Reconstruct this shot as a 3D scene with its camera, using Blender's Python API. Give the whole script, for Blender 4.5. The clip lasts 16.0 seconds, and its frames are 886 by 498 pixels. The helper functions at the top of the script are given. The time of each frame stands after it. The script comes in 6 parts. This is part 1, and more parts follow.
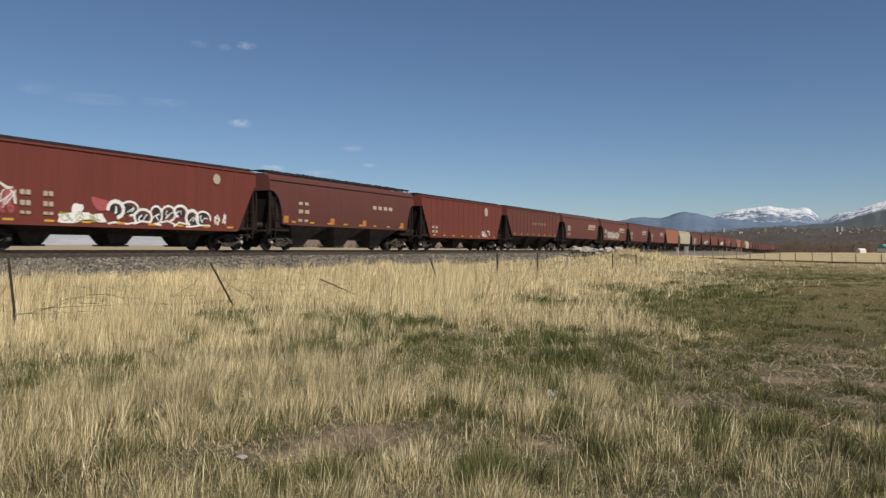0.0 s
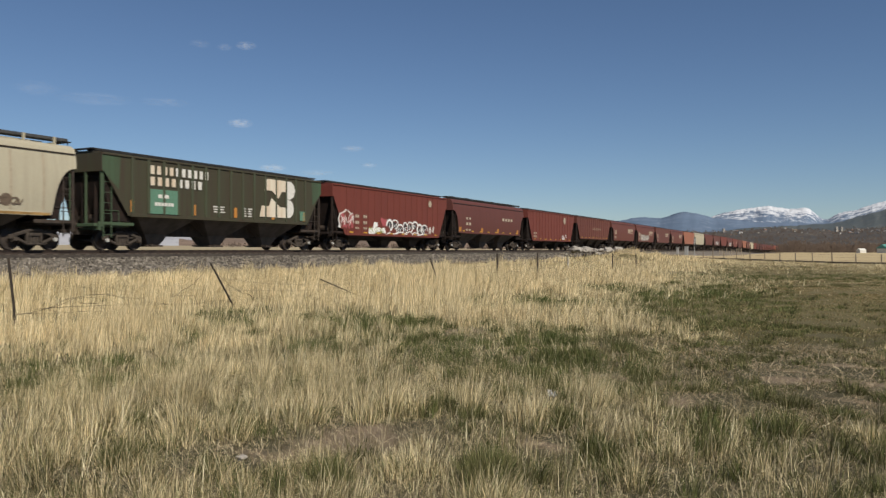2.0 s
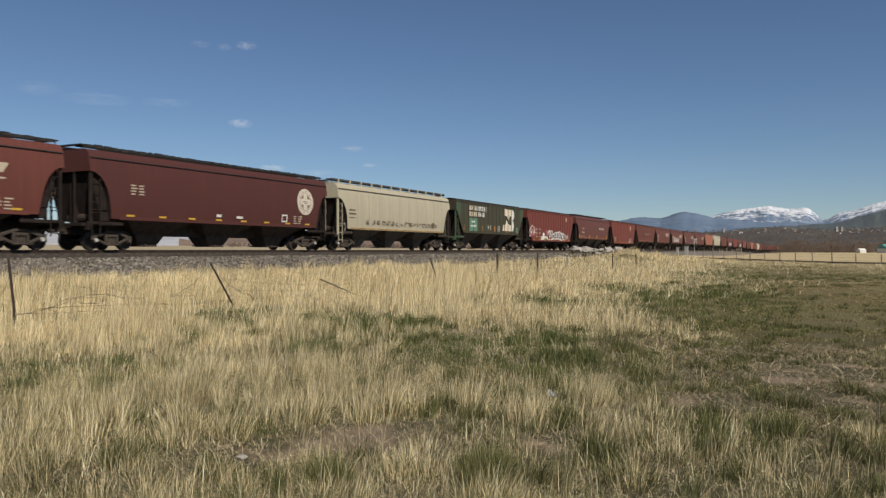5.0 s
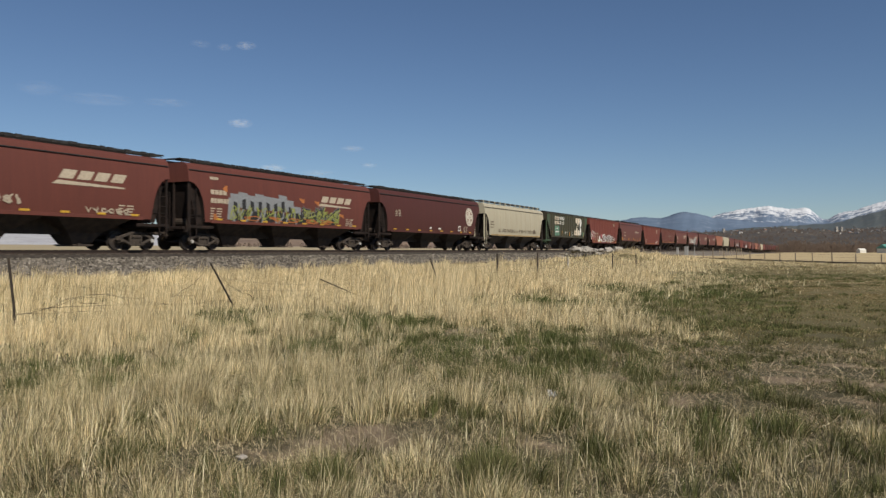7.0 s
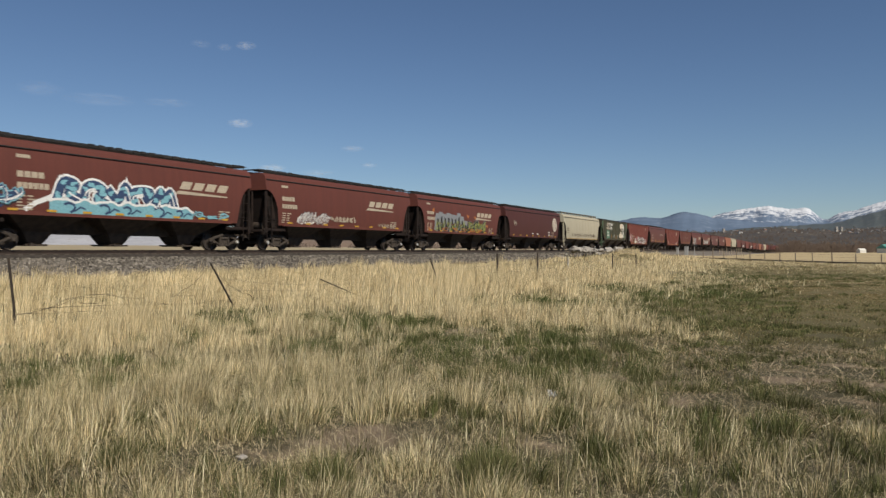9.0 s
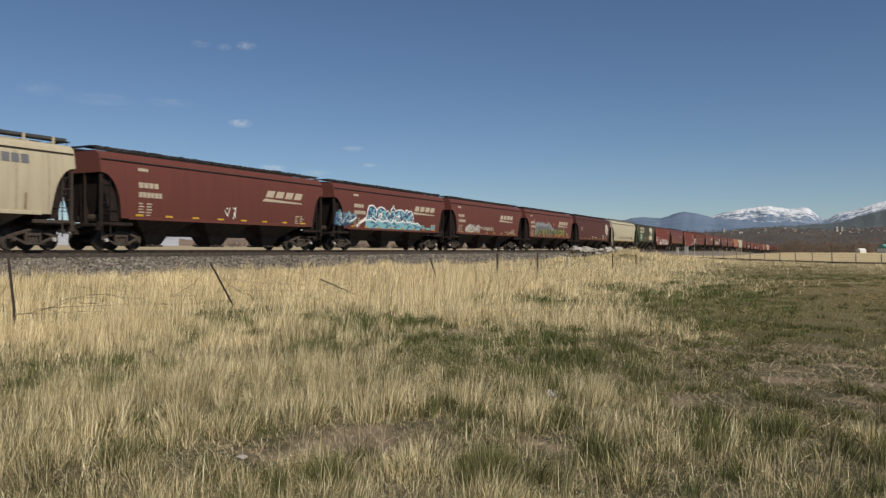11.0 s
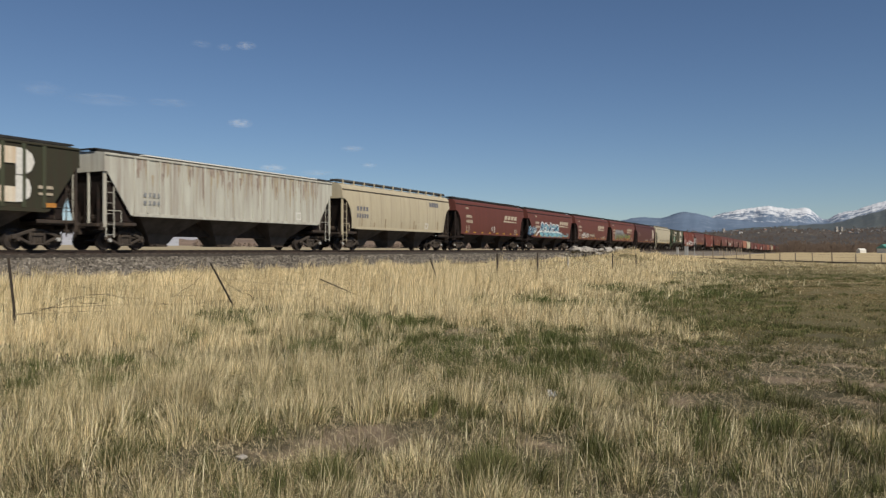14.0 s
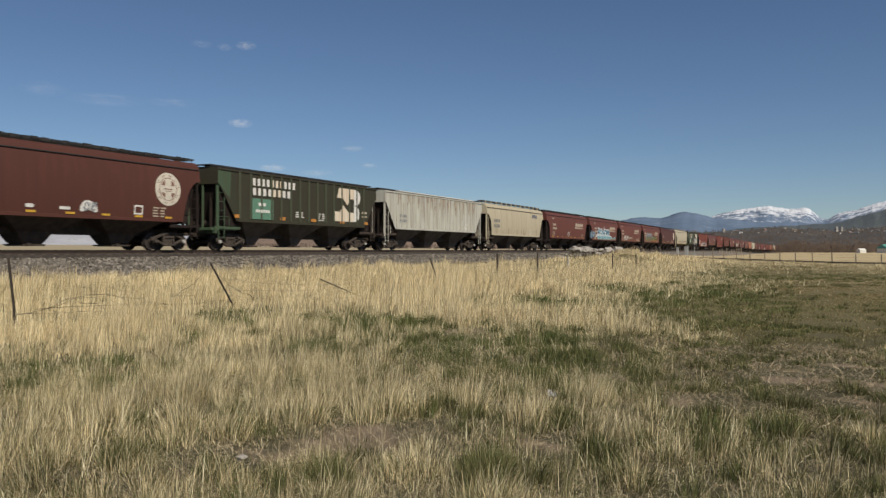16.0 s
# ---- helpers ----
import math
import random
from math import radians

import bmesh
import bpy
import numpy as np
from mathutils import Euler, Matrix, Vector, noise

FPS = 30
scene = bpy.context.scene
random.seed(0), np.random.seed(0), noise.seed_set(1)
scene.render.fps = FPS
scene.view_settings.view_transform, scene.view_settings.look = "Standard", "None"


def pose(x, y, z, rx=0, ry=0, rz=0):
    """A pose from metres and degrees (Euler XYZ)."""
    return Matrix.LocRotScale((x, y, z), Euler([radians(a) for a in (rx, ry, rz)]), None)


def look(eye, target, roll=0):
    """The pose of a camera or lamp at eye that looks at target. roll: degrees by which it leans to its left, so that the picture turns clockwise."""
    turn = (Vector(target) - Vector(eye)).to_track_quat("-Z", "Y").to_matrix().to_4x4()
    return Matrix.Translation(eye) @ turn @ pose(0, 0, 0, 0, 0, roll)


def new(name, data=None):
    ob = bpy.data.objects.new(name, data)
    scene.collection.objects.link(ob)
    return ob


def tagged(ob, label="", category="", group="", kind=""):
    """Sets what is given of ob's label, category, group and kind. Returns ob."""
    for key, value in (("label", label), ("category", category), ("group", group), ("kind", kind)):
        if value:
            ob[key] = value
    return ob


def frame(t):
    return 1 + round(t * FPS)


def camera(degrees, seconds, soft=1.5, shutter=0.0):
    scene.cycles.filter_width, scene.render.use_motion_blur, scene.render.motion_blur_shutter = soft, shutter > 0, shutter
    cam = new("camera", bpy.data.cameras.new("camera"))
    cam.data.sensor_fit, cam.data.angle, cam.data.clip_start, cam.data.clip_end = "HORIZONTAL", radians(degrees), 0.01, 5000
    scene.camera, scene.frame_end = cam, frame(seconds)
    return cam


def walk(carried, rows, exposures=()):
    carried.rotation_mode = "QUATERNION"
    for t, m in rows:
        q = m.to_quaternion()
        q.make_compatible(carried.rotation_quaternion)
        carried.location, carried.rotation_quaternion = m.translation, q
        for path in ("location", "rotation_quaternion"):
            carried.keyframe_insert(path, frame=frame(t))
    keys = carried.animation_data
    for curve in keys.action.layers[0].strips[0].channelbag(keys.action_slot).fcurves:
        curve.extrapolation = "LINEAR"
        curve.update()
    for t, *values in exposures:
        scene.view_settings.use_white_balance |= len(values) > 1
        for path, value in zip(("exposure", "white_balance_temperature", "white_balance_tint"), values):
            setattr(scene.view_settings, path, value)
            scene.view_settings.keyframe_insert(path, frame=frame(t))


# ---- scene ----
# ---- camera ----
THETA = radians(26.48)          # angle between the line of sight and the track
EYE = Vector((0.0, 0.0, 1.5))
cam = camera(60.0, 16.0, 1.4, 0.25)
AIM = look(EYE, EYE + Vector((math.cos(THETA), math.sin(THETA), 0.00147)))
walk(cam, [(0.0, AIM), (16.0, AIM)], [(0.0, 0.03), (16.0, -0.05)])

# ---- sky and sun ----
SUN_TO = Vector((-0.52, -0.854, 0.0)).normalized() * math.cos(radians(43)) + Vector((0, 0, math.sin(radians(43))))
world = bpy.data.worlds.new("sky")
scene.world = world
world.use_nodes = True
wn = world.node_tree.nodes
sky = wn.new("ShaderNodeTexSky")
sky.sky_type, sky.sun_disc = "NISHITA", False
sky.sun_elevation = radians(43)
sky.sun_rotation = math.atan2(SUN_TO.x, SUN_TO.y)
sky.altitude, sky.air_density, sky.dust_density, sky.ozone_density = 1200, 1.0, 0.25, 3.0
wn["Background"].inputs["Strength"].default_value = 0.065
cool = wn.new("ShaderNodeMix")
cool.data_type, cool.blend_type = "RGBA", "MULTIPLY"
cool.inputs[0].default_value, cool.inputs[7].default_value = 1.0, (0.92, 0.98, 1.06, 1)
world.node_tree.links.new(sky.outputs[0], cool.inputs[6])
world.node_tree.links.new(cool.outputs[2], wn["Background"].inputs["Color"])
sun_data = bpy.data.lights.new("sun", "SUN")
sun_data.energy, sun_data.angle, sun_data.color = 4.9, radians(0.53), (1.0, 0.92, 0.775)
sun = new("sun", sun_data)
sun.matrix_world = look(SUN_TO * 50, (0, 0, 0))

# ---- materials ----


def material(name):
    m = bpy.data.materials.new(name)
    m.use_nodes = True
    t = m.node_tree
    b = t.nodes["Principled BSDF"]
    b.inputs["Specular IOR Level"].default_value = 0.3

    def node(kind, **values):
        n = t.nodes.new("ShaderNode" + kind)
        for k, v in values.items():
            n.inputs[k].default_value = v
        return n
    return m, t, b, node, t.links.new


def ramp(node, link, source, stops):
    r = node("ValToRGB")
    e = r.color_ramp.elements
    while len(e) < len(stops):
        e.new(0.5)
    for k, (p, c) in enumerate(stops):
        e[k].position, e[k].color = p, (*c, 1) if len(c) == 3 else c
    link(source, r.inputs[0])
    return r.outputs[0]


def mixed(t, link, factor, a, b, mode="MIX"):
    n = t.nodes.new("ShaderNodeMix")
    n.data_type, n.blend_type = "RGBA", mode
    for s, v in ((n.inputs[0], factor), (n.inputs[6], a), (n.inputs[7], b)):
        if isinstance(v, (int, float)):
            s.default_value = v
        elif isinstance(v, tuple):
            s.default_value = (*v, 1)
        else:
            link(v, s)
    return n.outputs[2]


def surface(name, a, b, scale=4.0, rough=0.8, metal=0.0, bump=0.3, fine=40.0, bump_m=0.01, grain=(0.72, 1.18)):
    """Two colours mixed by noise at two scales, with fine relief."""
    m, t, p, node, link = material(name)
    co = node("TexCoord").outputs["Object"]
    n1 = node("TexNoise", Scale=scale, Detail=6.0, Roughness=0.6)
    n2 = node("TexNoise", Scale=fine, Detail=4.0, Roughness=0.6)
    link(co, n1.inputs["Vector"])
    link(co, n2.inputs["Vector"])
    c = mixed(t, link, ramp(node, link, n1.outputs[0], [(0.35, (0, 0, 0)), (0.65, (1, 1, 1))]), a, b)
    g = ramp(node, link, n2.outputs[0], [(0.3, (grain[0],) * 3), (0.7, (grain[1],) * 3)])
    link(mixed(t, link, 1.0, c, g, "MULTIPLY"), p.inputs["Base Color"])
    p.inputs["Roughness"].default_value = rough
    p.inputs["Metallic"].default_value = metal
    bm_ = node("Bump", Strength=bump, Distance=bump_m)
    link(n2.outputs[0], bm_.inputs["Height"])
    link(bm_.outputs[0], p.inputs["Normal"])
    return m


def paint(name, base, dark, rust, rust_amount=0.35, streak=0.5):
    """Weathered car paint: vertical dirt streaks, blotches, rust."""
    m, t, p, node, link = material(name)
    co = node("TexCoord").outputs["Object"]
    info = node("ObjectInfo")
    off = t.nodes.new("ShaderNodeVectorMath")
    off.operation = "ADD"
    spread = node("CombineXYZ")
    k = t.nodes.new("ShaderNodeMath")
    k.operation = "MULTIPLY"
    k.inputs[1].default_value = 60.0
    link(info.outputs["Random"], k.inputs[0])
    link(k.outputs[0], spread.inputs[0])
    link(co, off.inputs[0])
    link(spread.outputs[0], off.inputs[1])
    tall = node("Mapping", Scale=(2.2, 2.2, 0.16))
    link(off.outputs[0], tall.inputs["Vector"])
    n1 = node("TexNoise", Scale=1.6, Detail=7.0, Roughness=0.65)
    n2 = node("TexNoise", Scale=0.55, Detail=5.0, Roughness=0.6)
    n3 = node("TexNoise", Scale=9.0, Detail=6.0, Roughness=0.7)
    link(tall.outputs[0], n1.inputs["Vector"])
    link(off.outputs[0], n2.inputs["Vector"])
    link(off.outputs[0], n3.inputs["Vector"])
    s = ramp(node, link, n1.outputs[0], [(0.38, (0, 0, 0)), (0.68, (streak, streak, streak))])
    c = mixed(t, link, s, base, dark)
    blot = ramp(node, link, n2.outputs[0], [(0.42, (0, 0, 0)), (0.72, (0.55, 0.55, 0.55))])
    c = mixed(t, link, blot, c, tuple(0.55 * x + 0.45 * y for x, y in zip(base, dark)))
    lo = 0.74 - 0.22 * rust_amount
    r = ramp(node, link, n3.outputs[0], [(lo, (0, 0, 0)), (lo + 0.07, (0.8, 0.8, 0.8))])
    c = mixed(t, link, r, c, rust)
    n4 = node("TexNoise", Scale=26.0, Detail=4.0, Roughness=0.7)
    link(off.outputs[0], n4.inputs["Vector"])
    c = mixed(t, link, 1.0, c, ramp(node, link, n4.outputs[0], [(0.32, (0.92, 0.92, 0.92)), (0.68, (1.06, 1.06, 1.06))]), "MULTIPLY")
    link(c, p.inputs["Base Color"])
    p.inputs["Roughness"].default_value = 0.58
    bp = node("Bump", Strength=0.25, Distance=0.02)
    link(n2.outputs[0], bp.inputs["Height"])
    link(bp.outputs[0], p.inputs["Normal"])
    return m


def plain(name, c, rough=0.6, worn=0.25, scale=14.0):
    """Painted marks: one colour, a little worn."""
    return surface(name, c, tuple(x * (1 - worn) for x in c), scale, rough, 0, 0.1, 45.0, 0.003, (0.90, 1.07))


RUST = (0.13, 0.05, 0.03)
PAINTS = {
    "red": paint("red_brown_paint", (0.157, 0.040, 0.029), (0.104, 0.030, 0.024), RUST, 0.25, 0.5),
    "brick": paint("brick_red_paint", (0.126, 0.040, 0.030), (0.084, 0.030, 0.024), RUST, 0.2, 0.5),
    "dark": paint("dark_oxide_paint", (0.118, 0.041, 0.034), (0.080, 0.032, 0.028), RUST, 0.3, 0.5),
    "umber": paint("umber_red_paint", (0.086, 0.031, 0.022), (0.058, 0.024, 0.018), RUST, 0.2, 0.5),
    "maroon": paint("maroon_paint", (0.080, 0.026, 0.022), (0.057, 0.022, 0.019), RUST, 0.2, 0.5),
    "tan": paint("tan_grey_paint", (0.45, 0.395, 0.285), (0.32, 0.27, 0.19), (0.25, 0.16, 0.09), 0.15, 0.55),
    "cream": paint("warm_grey_paint", (0.415, 0.378, 0.285), (0.30, 0.265, 0.195), (0.25, 0.16, 0.09), 0.1, 0.45),
    "white": paint("dirty_white_paint", (0.49, 0.49, 0.43), (0.25, 0.205, 0.175), (0.22, 0.13, 0.085), 0.45, 0.75),
    "green": paint("dark_green_paint", (0.037, 0.038, 0.023), (0.043, 0.031, 0.021), (0.10, 0.06, 0.035), 0.4, 0.9),
    "leaf": paint("faded_green_paint", (0.058, 0.094, 0.054), (0.050, 0.058, 0.035), (0.10, 0.06, 0.035), 0.3, 0.7),
    "rib": paint("dull_green_rib_paint", (0.056, 0.068, 0.040), (0.058, 0.050, 0.034), (0.10, 0.06, 0.035), 0.3, 0.8),
    "moss": paint("moss_green_paint", (0.052, 0.052, 0.031), (0.052, 0.037, 0.026), (0.09, 0.055, 0.035), 0.4, 0.9),
    "orange": paint("faded_orange_brown_paint", (0.30, 0.12, 0.075), (0.20, 0.075, 0.05), RUST, 0.3, 0.5),
}
STEEL = surface("grimy_steel", (0.040, 0.033, 0.029), (0.075, 0.055, 0.043), 3.0, 0.75, 0.2, 0.3, 30.0)
BAY = surface("grimy_hopper_steel", (0.075, 0.062, 0.052), (0.12, 0.10, 0.085), 1.5, 0.75, 0.1, 0.3, 22.0)
TRUCK = surface("dusty_cast_steel", (0.042, 0.034, 0.029), (0.080, 0.064, 0.052), 5.0, 0.8, 0.2, 0.4, 30.0)
BLACK = surface("black_grating", (0.020, 0.020, 0.021), (0.045, 0.042, 0.040), 3.0, 0.7, 0.2, 0.4, 50.0)
TREAD = surface("worn_wheel_steel", (0.075, 0.060, 0.052), (0.045, 0.038, 0.034), 3.0, 0.6, 0.4, 0.2, 30.0)
BOARD = surface("weathered_grating", (0.060, 0.062, 0.066), (0.095, 0.095, 0.095), 3.0, 0.6, 0.3, 0.4, 50.0)
BRIGHT = plain("shiny_bearing_cap", (0.45, 0.44, 0.42), 0.35)
RAIL = surface("rusty_rail_steel", (0.036, 0.027, 0.023), (0.060, 0.042, 0.034), 2.0, 0.7, 0.3, 0.3, 30.0)
SHINE = surface("polished_rail_head", (0.42, 0.40, 0.38), (0.30, 0.28, 0.26), 2.0, 0.3, 0.9, 0.05, 40.0)
TIE = surface("creosoted_timber", (0.055, 0.043, 0.035), (0.12, 0.10, 0.085), 2.0, 0.9, 0, 0.6, 25.0)
CREAM = plain("cream_marking", (0.46, 0.39, 0.30))
WHITE = plain("white_marking", (0.70, 0.68, 0.64))
PALE_PAINT = plain("off_white_emblem_paint", (0.60, 0.55, 0.46))
YELLOW = plain("yellow_reflector", (0.62, 0.36, 0.05))
ORANGE = plain("orange_marking", (0.50, 0.22, 0.05))
OCHRE = plain("worn_ochre_paint", (0.42, 0.26, 0.10), 0.6, 0.5, 1.5)
TEAL = plain("teal_panel_paint", (0.115, 0.235, 0.165))
BLUE = plain("pale_blue_spray_paint", (0.22, 0.46, 0.54))
NAVY = plain("navy_spray_paint", (0.04, 0.07, 0.15))
SILVER = plain("silver_grey_spray_paint", (0.24, 0.25, 0.265))
LIME = plain("lime_spray_paint", (0.30, 0.33, 0.08))
FLAME = plain("flame_orange_spray_paint", (0.42, 0.15, 0.05))
SPRAY = plain("white_spray_paint", (0.75, 0.75, 0.74), 0.6, 0.1)
INK = plain("black_spray_paint", (0.030, 0.030, 0.033))
PINK = plain("pink_spray_paint", (0.42, 0.10, 0.11))
SCRIBBLE = plain("brown_scribble_paint", (0.15, 0.11, 0.08))
LETTER = plain("slate_lettering", (0.155, 0.155, 0.175))

# ---- mesh helpers ----
POOL = {}


def link_part(name, me, parent, m=None, label=""):
    ob = new(name, me)
    ob.parent = parent
    if m is not None:
        ob.matrix_basis = m
    if label:
        ob["label"] = label
    return ob


def finish(bm, name, mat, smooth=0.0):
    me = bpy.data.meshes.new(name)
    bmesh.ops.recalc_face_normals(bm, faces=bm.faces)
    bm.to_mesh(me)
    bm.free()
    me.materials.append(mat)
    if smooth:
        me.shade_smooth()
        me.set_sharp_from_angle(angle=radians(smooth))
    return me


def part(name, bm, mat, parent, label="", m=None, smooth=0.0):
    return link_part(name, finish(bm, name, mat, smooth), parent, m, label)


def shared(key, mat, build, smooth=0.0):
    """One mesh for alike parts."""
    key = key + "|" + mat.name
    if key not in POOL:
        bm = bmesh.new()
        build(bm)
        POOL[key] = finish(bm, key.split("|")[0], mat, smooth)
    return POOL[key]


def box(bm, c, s, rot=None, bevel=0.0):
    m = Matrix.Translation(c) @ (rot.to_4x4() if rot is not None else Matrix()) @ Matrix.Diagonal((*s, 1))
    made = bmesh.ops.create_cube(bm, size=1.0, matrix=m)
    if bevel:
        es = list({e for v in made["verts"] for e in v.link_edges})
        bmesh.ops.bevel(bm, geom=es, offset=bevel, segments=1, affect="EDGES", profile=0.5)


def rod(bm, a, b, r, sides=8, r2=None):
    a, b = Vector(a), Vector(b)
    m = Matrix.Translation((a + b) / 2) @ (b - a).to_track_quat("Z", "Y").to_matrix().to_4x4()
    bmesh.ops.create_cone(bm, cap_ends=True, segments=sides, radius1=r, radius2=r if r2 is None else r2, depth=(b - a).length, matrix=m)


def loft(bm, rings, closed=True):
    rows = [[bm.verts.new(p) for p in ring] for ring in rings]
    n = len(rows[0])
    for a, b in zip(rows, rows[1:]):
        for k in range(n if closed else n - 1):
            bm.faces.new((a[k], a[(k + 1) % n], b[(k + 1) % n], b[k]))
    if closed:
        bm.faces.new(rows[0][::-1])
        bm.faces.new(rows[-1])
    return rows


def tube(bm, pts, r, sides=5, close=False):
    """One bent rod through several points."""
    pts = [Vector(p) for p in pts]
    rows = []
    n = len(pts)
    for k, p in enumerate(pts):
        a, b = (pts[(k - 1) % n], pts[(k + 1) % n]) if close else (pts[max(0, k - 1)], pts[min(n - 1, k + 1)])
        q = (b - a).to_track_quat("Z", "Y")
        rows.append([bm.verts.new(p + q @ Vector((r * math.cos(6.28318 * i / sides), r * math.sin(6.28318 * i / sides), 0))) for i in range(sides)])
    for a, b in list(zip(rows, rows[1:])) + ([(rows[-1], rows[0])] if close else []):
        for i in range(sides):
            bm.faces.new((a[i], a[(i + 1) % sides], b[(i + 1) % sides], b[i]))


def smoothstep(a, b, x):
    t = min(1.0, max(0.0, (x - a) / (b - a)))
    return t * t * (3 - 2 * t)


# ---- track line and ground levels ----
TRACK_Y, RAIL_Z = 29.75, 1.51


def track(s):
    """Centre of the rail heads at s metres along the line."""
    return Vector((s, TRACK_Y + 1.2 * smoothstep(95, 200, s), RAIL_Z - 1.3 * smoothstep(230, 460, s)))


def on_track(s):
    d = track(s + 1) - track(s - 1)
    return Matrix.Translation(track(s)) @ Euler((0, -math.atan2(d.z, d.x), math.atan2(d.y, d.x))).to_matrix().to_4x4()


def ground_z(x, y):
    far = 1 - smoothstep(110, 220, x)
    z = 0.45 * smoothstep(15, 25, y) * far
    z += (0.85 * smoothstep(34, 60, y) + 0.0105 * max(0, min(y, 420) - 45)) * smoothstep(33, 40, y) * (1 - smoothstep(500, 900, x))
    z += 1.05 * math.exp(-(((x - 91) / 3.2) ** 2 + ((y - 20.5) / 2.2) ** 2))
    z += 0.25 * math.exp(-(((x - 88) / 14) ** 2 + ((y - 24.2) / 1.6) ** 2))
    z += 0.35 * smoothstep(60, 110, x) * smoothstep(-6, 22, y) * (1 - smoothstep(24, 30, y)) * far
    near = 1 - smoothstep(40, 120, math.hypot(x, y))
    z += near * (0.05 * noise.noise((x * 0.35, y * 0.35, 0)) + 0.025 * noise.noise((x * 1.3, y * 1.3, 3)))
    return z - (0.45 * smoothstep(24, 27, y) * (1 - smoothstep(32, 36, y)))

# ---- ground ----

# patches of bare soil in the turf: distance along the line of sight, distance to its right, and both radii
BARE = [(5.58, -1.25, 0.28, 0.46), (6.20, -0.60, 0.40, 0.55), (5.75, -0.93, 0.30, 0.35), (7.57, 2.65, 0.28, 0.33), (7.41, 2.35, 0.19, 0.22), (7.57, 3.83, 0.23, 0.5), (8.74, 4.03, 0.3, 0.39), (8.38, 4.6, 0.24, 0.37), (9.1, 2.1, 0.29, 0.34), (5.2, 1.4, 0.16, 0.13), (5.26, 2.58, 0.16, 0.23), (5.74, 2.94, 0.15, 0.21), (5.07, -2.25, 0.12, 0.3), (8.52, 2.67, 0.21, 0.25), (8.52, 2.17, 0.25, 0.25), (5.84, 0.67, 0.13, 0.21), (5.24, -1.83, 0.13, 0.15), (6.51, -0.12, 0.15, 0.19), (4.79, 1.82, 0.12, 0.14), (4.77, 1.39, 0.12, 0.18), (13.9, 0.4, 0.47, 0.46), (9.8, 5.2, 0.24, 0.43), (9.6, 4.0, 0.23, 0.35), (5.07, -2.7, 0.12, 0.15)]


def across(x, y):
    """Distance along the line of sight and to its right."""
    return x * math.cos(THETA) + y * math.sin(THETA), x * math.sin(THETA) - y * math.cos(THETA)


def bareness(x, y):
    u, v = across(x, y)
    return max(math.exp(-(((u - a) / (p * 1.1)) ** 2 + ((v - b) / (q * 1.1)) ** 2)) for a, b, p, q in BARE)


